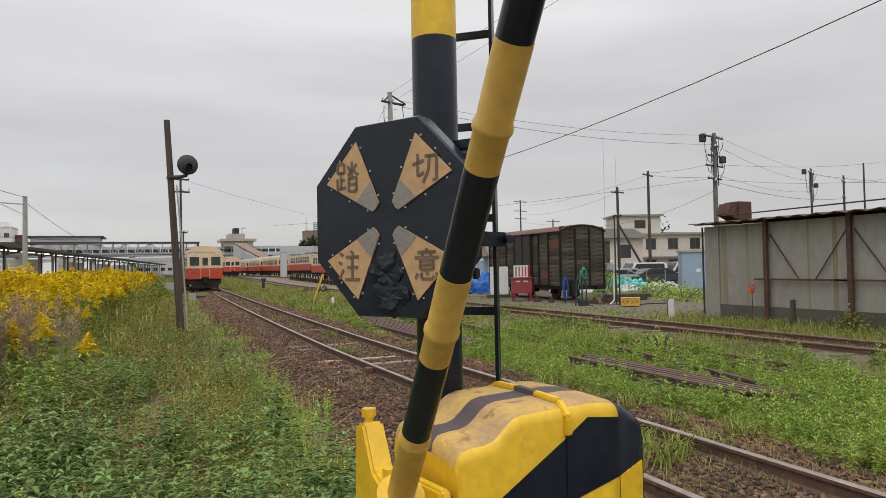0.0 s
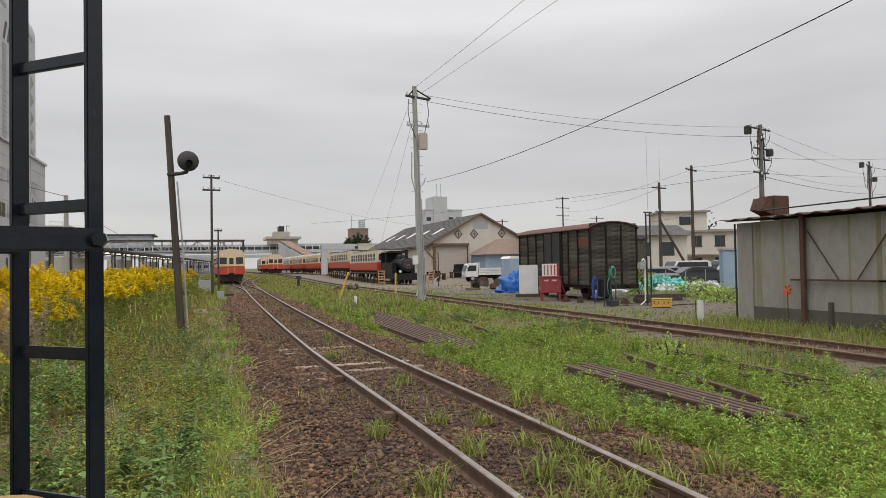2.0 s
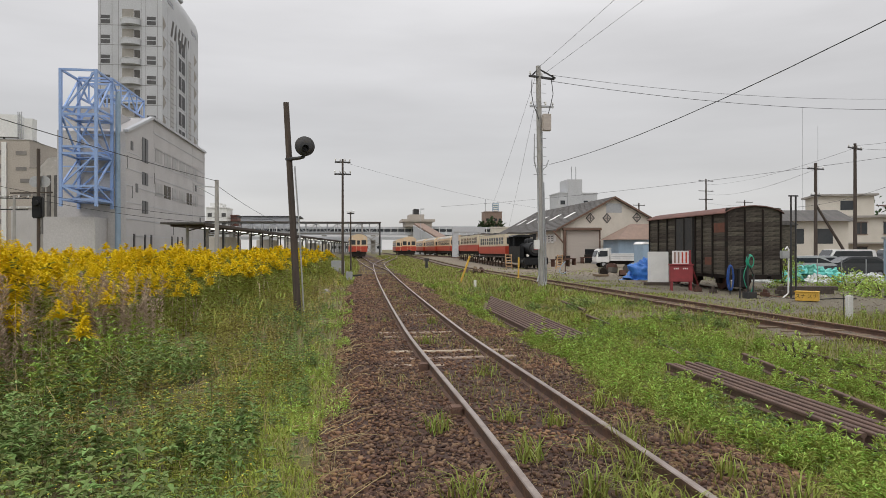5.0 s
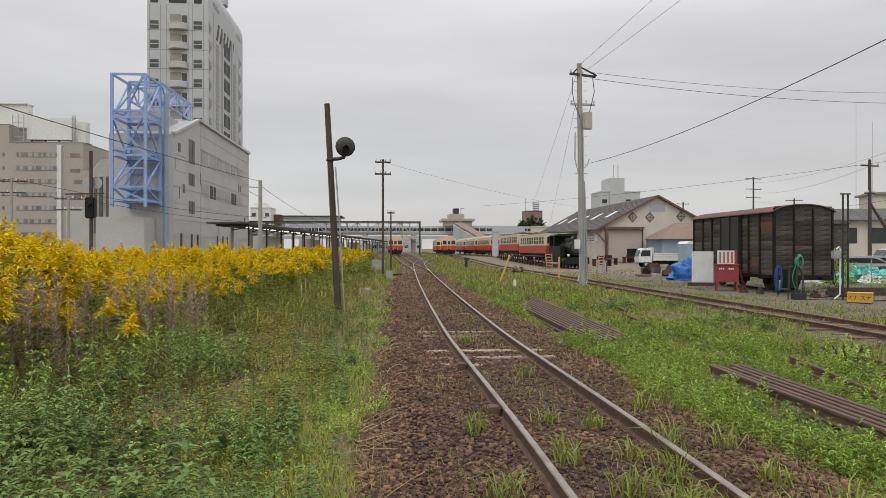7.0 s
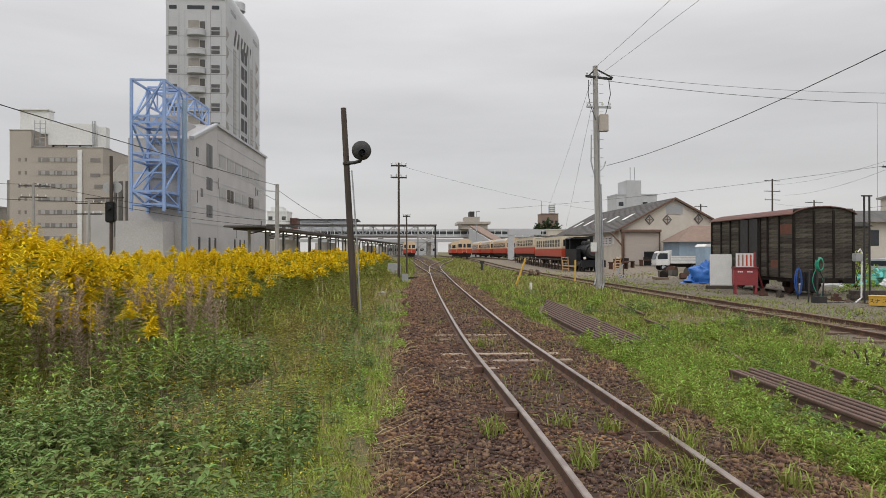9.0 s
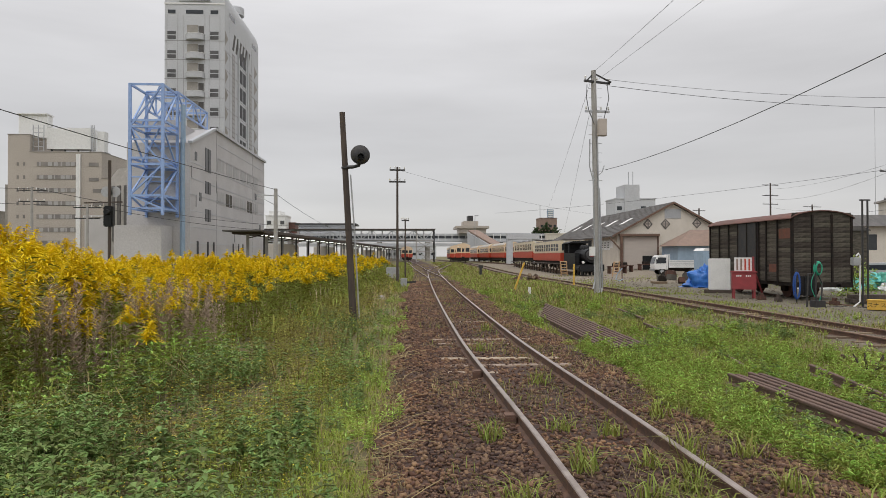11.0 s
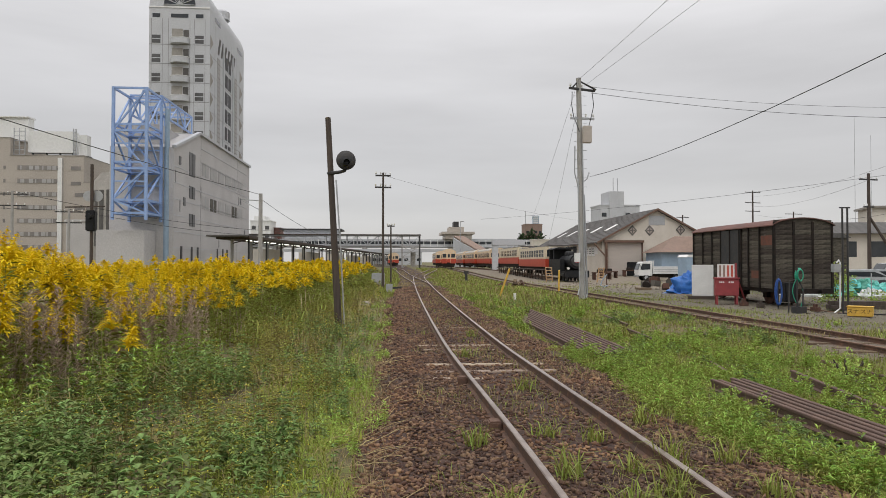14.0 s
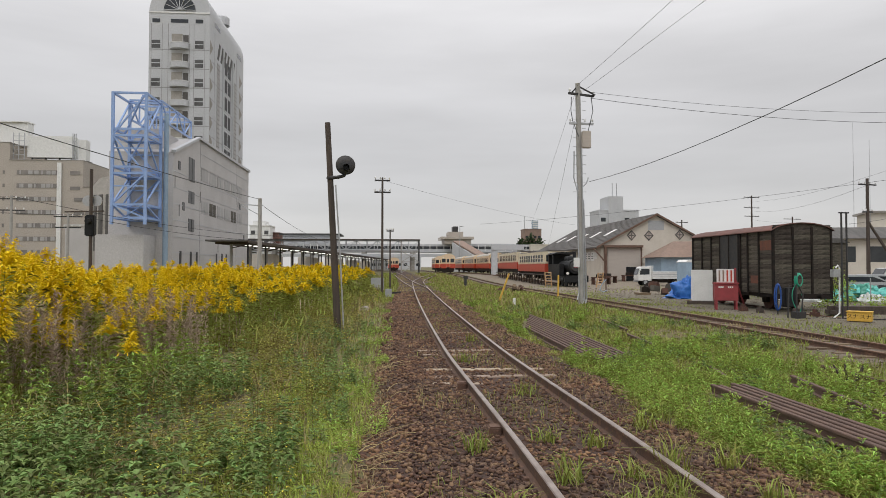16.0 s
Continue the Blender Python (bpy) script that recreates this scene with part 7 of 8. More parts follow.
# signals and poles on the station's left side
w = thing("railway_signal", pose(-12.2, 33.5, G(-12.6, 33)), "black railway signal head on a post", "signal")
part("post", Shape().tube((0, 0, 0), (0, 0, 6.6), 0.08), "old_wood", w)
part("head", Shape().box(-0.22, -0.2, 3.4, 0.22, 0.1, 4.4), "loco", w, bevel=0.05)
part("visor", Shape().tube((0, -0.4, 4.1), (0, -0.2, 4.1), 0.13), "loco", w)
part("arm", Shape().bar((-1.2, 0, 4.55), (0.6, 0, 4.6), 0.06, 0.06), "old_wood", w)
for x in (-0.2, 0.2):
    part("disc", Shape().tube((x, 0.12, 5.1), (x, 0.15, 5.1), 0.26, n=18), "galv", w)
for x, y, h in ((-31.4, 62.0, 8.2), (-27.5, 64.0, 6.8)):
    wood_pole(x, y, h, ((h - 0.3, 1.2, 0.1), (h - 1.3, 1.1, 0.1)), "grey pole with cross arms near the office building", m="pole_conc")
w = thing("street_lamp_post", pose(19.6, 172, G(19, 172)), "tall thin lamp post by the station", "lamp post")
part("post", Shape().tube((0, 0, 0), (0, 0, 11.8), 0.11, 0.07), "galv", w)
part("lamp_head", Shape().box(-0.1, -0.2, 11.7, 0.9, 0.2, 11.9), "galv", w)


def wire(name, pts, r, label):
    """A hanging wire: ends and sags, span by span."""
    w = thing(name, pose(0, 0, 0), label, "wire", "overhead wires")
    for (a, b, sag) in pts:
        a, b = Vector(a), Vector(b)
        line_ = [a.lerp(b, t) - Vector((0, 0, 4 * sag * t * (1 - t))) for t in np.linspace(0, 1, 17)]
        part("span", Shape().path(line_, r, 5), "wire", w)


wire("service_cable", [((11.78, 32.65, 5.98), (12.35, -8.0, 8.5), 1.18), ((12.35, -8.0, 8.5), (12.7, -40.0, 9.5), 0.8)], 0.0115, "thick twisted service cable hanging over the tracks")
wire("overhead_line", [((11.2, 32.8, 10.75), (10.4, -14.0, 9.8), 0.3)], 0.007, "thin overhead line from the concrete pole")
wire("overhead_line", [((11.55, 32.8, 10.5), (17.1, -14.0, 13.3), 0.3)], 0.007, "thin overhead line from the concrete pole")
wire("overhead_line", [((11.9, 32.8, 10.45), (38.1, 37.2, 11.1), 0.5), ((38.1, 37.2, 11.1), (78.2, 55.8, 11.5), 0.5)], 0.009, "overhead line to the transformer pole")
wire("overhead_line", [((11.9, 32.8, 10.15), (38.1, 37.2, 10.4), 0.5), ((38.1, 37.2, 10.4), (69.7, 53.7, 10.8), 0.5)], 0.012, "overhead line to the transformer pole")
wire("overhead_line", [((38.1, 37.2, 8.2), (69.7, 53.7, 9.6), 0.5), ((38.1, 37.2, 8.0), (41.7, 48.7, 9.8), 0.15), ((41.7, 48.7, 9.8), (61.0, 105.6, 12.6), 0.7)], 0.011, "black overhead lines among the poles")
wire("overhead_line", [((38.1, 37.2, 7.0), (36.0, 48.0, 5.0), 0.5), ((40.3, 51.4, 8.4), (61.0, 105.6, 11.0), 0.8), ((61.0, 105.6, 9.6), (72.0, 112.0, 9.6), 0.2), ((38.1, 37.2, 9.0), (41.7, 48.7, 10.0), 0.15), ((38.1, 37.2, 7.9), (12.0, 75.0, 6.6), 0.4), ((38.1, 37.2, 8.9), (75.0, 48.0, 12.5), 0.4), ((38.1, 37.2, 7.8), (75.0, 47.0, 10.6), 0.5)], 0.011, "sagging overhead lines over the houses")
wire("overhead_line", [((38.1, 37.2, 7.6), (78.2, 55.8, 9.2), 0.6), ((69.7, 53.7, 11.6), (140.0, 60.0, 15.0), 1.5), ((78.2, 55.8, 11.2), (140.0, 40.0, 16.0), 1.5)], 0.018, "far overhead lines above the houses")
wire("overhead_line", [((1.45, 45.8, 7.65), (28.0, 81.0, 6.6), 0.5), ((11.1, 32.8, 10.3), (17.8, 75.0, 6.6), 0.2), ((11.1, 32.8, 9.0), (19.5, 75.0, 3.0), 0.1)], 0.007, "thin line to the warehouse")
wire("overhead_line", [((-15.2, 8.0, 7.5), (-8.8, 56.6, 7.35), 0.25), ((-8.8, 56.6, 7.0), (-6.0, 150.0, 7.6), 1.9)], 0.020, "railway line wire between the masts")
wire("overhead_line", [((-31.4, 62.0, 8.0), (-9.2, 96.0, 6.0), 0.9), ((-27.5, 64.0, 6.6), (-9.2, 96.0, 5.4), 0.8), ((-60.0, 50.0, 9.0), (-31.4, 62.0, 7.9), 0.5), ((-60.0, 55.0, 8.5), (-27.5, 64.0, 6.5), 0.5)], 0.022, "wires crossing before the office buildings")

# ---- plants and loose stones ----
rng = np.random.default_rng(7)


def np_mesh(name, V, T, material, label, category, kind="stuff"):
    me = bpy.data.meshes.new(name)
    V, T = np.asarray(V, np.float32), np.asarray(T, np.int32)
    me.vertices.add(len(V))
    me.vertices.foreach_set("co", V.ravel())
    me.loops.add(T.size)
    me.loops.foreach_set("vertex_index", T.ravel())
    me.polygons.add(len(T))
    me.polygons.foreach_set("loop_start", np.arange(0, T.size, T.shape[1], dtype=np.int32))
    me.polygons.foreach_set("loop_total", np.full(len(T), T.shape[1], np.int32))
    me.update(calc_edges=True)
    me.materials.append(M[material])
    return tagged(new(name, me), label, category, kind=kind)


def leaves(P, D, L, Wd, droop=0.25):
    """Folded leaves from P along D: four corners and two triangles each."""
    D = D / np.linalg.norm(D, axis=1, keepdims=True)
    S = np.cross(D, [0, 0, 1.0])
    S = S / (np.linalg.norm(S, axis=1, keepdims=True) + 1e-6)
    U = np.cross(S, D)
    L, Wd = np.asarray(L).reshape(-1, 1), np.asarray(Wd).reshape(-1, 1)
    mid = P + D * L * 0.45
    tip = P + D * L - np.array([0, 0, 1.0]) * L * droop
    V = np.stack([P, mid + S * Wd / 2 + U * Wd * 0.2, tip, mid - S * Wd / 2 + U * Wd * 0.2], 1).reshape(-1, 3)
    k = np.arange(len(P))[:, None] * 4
    return V, np.concatenate([k + [0, 1, 2], k + [0, 2, 3]])


def blades(P, H, Wd, lean):
    """Bent grass blades: five corners and three triangles each."""
    n = len(P)
    a = rng.uniform(0, 6.283, n)
    F = np.stack([np.cos(a), np.sin(a), np.zeros(n)], 1)
    S = np.stack([-np.sin(a), np.cos(a), np.zeros(n)], 1)
    H, Wd, lean = (np.broadcast_to(np.asarray(q, float), (n,)).reshape(-1, 1) for q in (H, Wd, lean))
    up = np.array([0, 0, 1.0])
    m = P + up * H * 0.6 + F * H * lean * 0.35
    t = P + up * H * (1 - 0.35 * lean) + F * H * lean
    V = np.stack([P - S * Wd / 2, P + S * Wd / 2, m - S * Wd * 0.4, m + S * Wd * 0.4, t], 1).reshape(-1, 3)
    k = np.arange(n)[:, None] * 5
    return V, np.concatenate([k + [0, 1, 3], k + [0, 3, 2], k + [2, 3, 4]])


def join(parts):
    V, T, o = [], [], 0
    for v, t in parts:
        V.append(v)
        T.append(t + o)
        o += len(v)
    return np.concatenate(V), np.concatenate(T)


def spread(n, x0, x1, y0, y1, keep=None):
    """Places, closer together near the road."""
    y = y0 * (y1 / y0) ** rng.random(n)
    x = rng.uniform(x0, x1, n)
    if keep is not None:
        k = keep(x, y)
        x, y = x[k], y[k]
    return x, y, land(x, y)


def patch(x, y, s, seed=0.0):
    """A slow waviness between 0 and 1, for patchy growth."""
    return 0.5 + 0.25 * (np.sin(x * s + 1.3 * np.sin(y * s * 0.7 + seed)) + np.sin(y * s * 0.9 + 1.7 * np.sin(x * s * 0.6 - seed)))


def field_edge(y):
    """Where the tall goldenrod begins, west of the track."""
    return np.interp(y, [2, 6, 8, 10, 13, 17.5, 29, 57, 75], [-4.1, -2.9, -2.25, -2.0, -1.9, -1.6, -1.0, -0.2, 0.3])


def west(x, y):
    return (np.hypot(x - 0.8, y - 0.6) > 1.5) & ~((x > 0.2) & (x < 1.4) & (y > 1.1) & (y < 2.4))


def weeds(n, x0, x1, y0, y1, hmin, hmax, llen, keep, material, name, label, per=26, wide=0.34, flat=(0.05, 0.85)):
    x, y, z = spread(n, x0, x1, y0, y1, keep)
    k = len(x)
    grow = 1 + np.clip(y - 8, 0, 40) / 26
    h = rng.uniform(hmin, hmax, k)
    out = []
    a = rng.uniform(0, 6.283, (k, per))
    f = rng.uniform(0.25, 1.0, (k, per))
    P = np.stack([x[:, None] + 0 * a, y[:, None] + 0 * a, z[:, None] + h[:, None] * f], -1)
    P[..., 0] += rng.normal(0, 0.03, (k, per)) * grow[:, None]
    P[..., 1] += rng.normal(0, 0.03, (k, per)) * grow[:, None]
    e = rng.uniform(*flat, (k, per))
    D = np.stack([np.cos(a), np.sin(a), e], -1)
    L = llen * rng.uniform(0.6, 1.25, (k, per)) * grow[:, None]
    V, T = leaves(P.reshape(-1, 3), D.reshape(-1, 3), L.ravel(), (L * wide).ravel())
    np_mesh(name, V, T, material, label, "weeds")


def grass(n, x0, x1, y0, y1, hmin, hmax, keep, material, name, label, w=0.006, lean=0.5):
    x, y, z = spread(n, x0, x1, y0, y1, keep)
    k = len(x)
    grow = 1 + np.clip(y - 6, 0, 60) / 9
    V, T = blades(np.stack([x, y, z - 0.01], 1), rng.uniform(hmin, hmax, k), w * grow * rng.uniform(0.7, 1.3, k), rng.uniform(0.1, lean * 2, k))
    np_mesh(name, V, T, material, label, "grass")


def clumps(n, per, x0, x1, y0, y1, keep, sigma):
    """Places in clumps, with a size of its own for each clump."""
    cx, cy, _ = spread(n, x0, x1, y0, y1, keep)
    sz = rng.uniform(0.55, 1.25, len(cx))
    far = 1 + np.clip(cy - 10, 0, 40) / 30
    x = (cx[:, None] + rng.normal(0, sigma, (len(cx), per)) * (sz * far)[:, None]).ravel()
    y = (cy[:, None] + rng.normal(0, sigma, (len(cx), per)) * (sz * far)[:, None]).ravel()
    r = np.hypot(x - np.repeat(cx, per), y - np.repeat(cy, per)) / (sigma * np.repeat(sz * far, per))
    return x, y, np.repeat(sz, per) * np.clip(1.15 - 0.28 * r, 0.35, 1.2)


def leafy(x, y, tall, hmin, hmax, llen, material, name, label, nodes=6, per=3, wide=0.4, tilt=(-0.15, 0.7), first=0.3, droop=0.25, lean=0.14):
    """Upright weeds: a stem each, with whorls of leaves that grow smaller and steeper to the tip."""
    k = len(x)
    z = land(x, y)
    grow = 1 + np.clip(y - 9, 0, 45) / 26
    h = rng.uniform(hmin, hmax, k) * tall
    tip = np.stack([rng.normal(0, lean, k) * h, rng.normal(0, lean, k) * h, h], 1)
    base = np.stack([x, y, z], 1)
    f = first + (1 - first) * np.arange(nodes) / (nodes - 1)
    f = f[None, :, None] + rng.normal(0, 0.03, (k, nodes, 1))
    a = rng.uniform(0, 6.283, (k, 1, 1)) + np.arange(nodes)[None, :, None] * 1.1 + np.arange(per)[None, None, :] * 6.283 / per + rng.normal(0, 0.25, (k, nodes, per))
    F = np.broadcast_to(f, a.shape)
    P = base[:, None, None, :] + tip[:, None, None, :] * F[..., None]
    e = tilt[0] + (tilt[1] - tilt[0]) * F + rng.normal(0, 0.22, a.shape)
    D = np.stack([np.cos(a), np.sin(a), e], -1)
    L = llen * (1.3 - 0.6 * F) * rng.uniform(0.7, 1.25, a.shape) * grow[:, None, None] * np.sqrt(tall)[:, None, None]
    V, T = leaves(P.reshape(-1, 3), D.reshape(-1, 3), L.ravel(), (L * wide).ravel(), droop)
    V2, T2 = blades(base, h * 0.97, 0.007 * grow, 0.06)
    V, T = join([(V, T), (V2, T2)])
    np_mesh(name, V, T, material, label, "weeds")


def lying_straw(n, x0, x1, y0, y1, l0, l1, material, name, label, w=0.006):
    """Long dead stalks fallen over the ground, each a bent ribbon."""
    x, y, z = spread(n, x0, x1, y0, y1)
    k = len(x)
    a = rng.normal(1.2, 0.8, k)
    F = np.stack([np.cos(a), np.sin(a), 0 * a], 1)
    S = np.stack([-np.sin(a), np.cos(a), 0 * a], 1)
    L, c = rng.uniform(l0, l1, k)[:, None], rng.normal(0, 0.14, k)[:, None]
    W = (w * rng.uniform(0.6, 1.2, k) * (1 + np.clip(y - 6, 0, 30) / 10))[:, None]
    rise = rng.uniform(0.0, 0.05, k)
    V = []
    for u in (0.0, 0.33, 0.66, 1.0):
        p = np.stack([x, y, 0 * x], 1) + F * L * u + S * L * c * u * u
        p[:, 2] = land(p[:, 0], p[:, 1]) + 0.035 + rise * math.sin(3.14 * u)
        V += [p - S * W / 2, p + S * W / 2 + np.array([0, 0, 0.003])]
    V = np.stack(V, 1).reshape(-1, 3)
    q = np.arange(k)[:, None] * 8
    np_mesh(name, V, np.concatenate([q + [2 * j, 2 * j + 1, 2 * j + 3, 2 * j + 2] for j in range(3)]), material, label, "straw")


# west side: low leafy weeds near the road, then mixed grass, then the goldenrod field
def near_bank(x, y):
    return west(x, y) & (x < 0.55 - 0.27 * (y - 6) + 1.5 * (patch(x, y, 1.6, 2) - 0.5) + 0.5 * np.sin(y * 3.1)) & (x > field_edge(y) - 1.6)


x, y, t = clumps(560, 9, -7, 1.4, 2.4, 12.5, near_bank, 0.20)
ok = west(x, y)
leafy(x[ok], y[ok], t[ok], 0.42, 0.74, 0.092, "leaf_broad", "leafy_weeds", "dense green leafy weeds beside the road", 6, 4, 0.46, (-0.2, 0.45), 0.35, 0.3)
x, y, t = clumps(520, 6, -5, 1.6, 2.6, 22, lambda x, y: west(x, y) & (x > field_edge(y)) & ~near_bank(x, y) & (patch(x, y, 1.7, 5) > 0.36), 0.17)
ok = west(x, y) & (x < 1.6)
leafy(x[ok], y[ok], t[ok], 0.22, 0.52, 0.080, "leaf_broad", "scattered_weeds", "broad leaved weeds scattered over the verge", 5, 3, 0.42, (-0.1, 0.6))
x, y, t = clumps(1500, 6, -9, 1.5, 3.2, 70, lambda x, y: west(x, y) & (x > field_edge(y) - 0.8) & (x < 0.9 + 0.35 * np.sin(y * 0.8)) & ~near_bank(x, y), 0.17)
ok = west(x, y) & (x < 1.55)
leafy(x[ok], y[ok], t[ok], 0.30, 0.62, 0.072, "olive", "field_weeds", "dull olive field weeds, partly withered", 7, 3, 0.36, (0.0, 0.8), 0.2)
x, y, t = clumps(620, 5, -8, 1.5, 4.0, 60, lambda x, y: west(x, y) & (x > field_edge(y) - 0.5) & (x < 1.0) & (patch(x, y, 1.2, 4) > 0.42), 0.2)
leafy(x[west(x, y)], y[west(x, y)], t[west(x, y)], 0.34, 0.68, 0.074, "leaf_mid", "green_field_weeds", "green weeds mixed into the field", 7, 3, 0.38, (-0.1, 0.7), 0.25)
weeds(1500, -6, 1.5, 4.0, 45, 0.35, 0.74, 0.022, lambda x, y: west(x, y) & (x > field_edge(y)) & (patch(x, y, 0.9, 9) > 0.34), "gold_small", "small_yellow_flowers", "tiny yellow flowers among the weeds", 6, 0.8)
grass(22000, -3, 1.85, 2.2, 75, 0.08, 0.32, lambda x, y: west(x, y) & (x > field_edge(y) - 1) & (patch(x, y, 1.9, 3) > 0.40) & (rng.random(len(x)) < np.clip((x + 0.4) / 1.6, 0.05, 1)), "grass", "verge_grass", "long green grass on the verge", 0.006, 0.8)
grass(24000, 0.1, 1.8, 2.4, 13, 0.03, 0.14, lambda x, y: west(x, y) & (x > 0.2 + 0.35 * np.sin(y * 1.1)) & (patch(x, y, 1.5, 1) > 0.3), "lime", "short_turf", "short lime green turf beside the ballast", 0.009, 0.9)
grass(15000, -7, 1.3, 4, 60, 0.25, 0.66, lambda x, y: west(x, y) & (x > field_edge(y) - 2.5) & (x < field_edge(y) + 2.6) & (patch(x, y, 1.4) > 0.52), "dry", "dry_grass", "dry straw coloured grass before the goldenrod", 0.0055, 0.9)
grass(9000, -4, 1.8, 2.4, 40, 0.08, 0.30, lambda x, y: west(x, y) & (x > field_edge(y) + 0.5) & (patch(x, y, 1.6, 6) > 0.5), "dry", "verge_straw", "straw mixed into the verge grass", 0.005, 1.1)
grass(4500, 1.35, 2.1, 2.4, 40, 0.04, 0.16, lambda x, y: west(x, y) & (patch(x, y, 2.2, 2) > 0.45), "dry", "withered_grass", "withered grass along the ballast edge", 0.005, 1.2)
lying_straw(230, 1.35, 2.1, 3.0, 16, 0.2, 0.55, "dry", "fallen_straw", "straw stalks lying on the ballast shoulder")
x, y, t = clumps(150, 5, 1.35, 2.0, 2.8, 30, lambda x, y: west(x, y) & (patch(x, y, 2.3, 4) > 0.45), 0.10)
leafy(x, y, t, 0.10, 0.30, 0.07, "leaf", "edge_weeds", "fresh green weeds on the edge of the ballast", 5, 3, 0.26, (0.1, 1.2))
lying_straw(500, -3.4, 1.3, 4.0, 18, 0.3, 0.8, "dry", "fallen_stalks", "dead stalks lying among the weeds")

x, y, t = clumps(1300, 5, -12, 1.5, 5.0, 80, lambda x, y: (x < field_edge(y) + 0.7) & (x > field_edge(y) - 3.0), 0.22)
leafy(x, y, t, 0.6, 1.25, 0.12, "leaf_mid", "field_undergrowth", "dense green undergrowth below the goldenrod", 8, 3, 0.20, (0.1, 0.9), 0.15)
x, y, t = clumps(210, 5, -5, -0.8, 5.6, 12.5, lambda x, y: (x < field_edge(y) + 0.9) & (x > field_edge(y) - 0.5), 0.24)
leafy(x, y, t, 0.6, 1.1, 0.10, "leaf", "tall_weeds", "leafy green weeds at the foot of the goldenrod", 7, 4, 0.3, (0.1, 1.2))
grass(2600, -5, -0.8, 5.6, 13, 0.45, 0.95, lambda x, y: (x < field_edge(y) + 0.8) & (x > field_edge(y) - 0.4), "dry", "tangled_straw", "tangled straw at the foot of the goldenrod", 0.008, 1.1)
grass(12000, -12, 1.5, 5.0, 80, 0.6, 1.3, lambda x, y: (x < field_edge(y) + 0.2) & (x > field_edge(y) - 2.4) & (patch(x, y, 1.5, 3) < 0.30), "stem", "brown_grass", "brown feathery grass in the goldenrod", 0.006, 0.4)
grass(5000, -8, 0.5, 5.0, 40, 0.5, 1.0, lambda x, y: west(x, y) & (x < field_edge(y) + 1.2) & (x > field_edge(y) - 0.8) & (patch(x, y, 1.9, 2) > 0.42), "grass", "arching_grass", "long arching grass before the goldenrod", 0.012, 0.9)


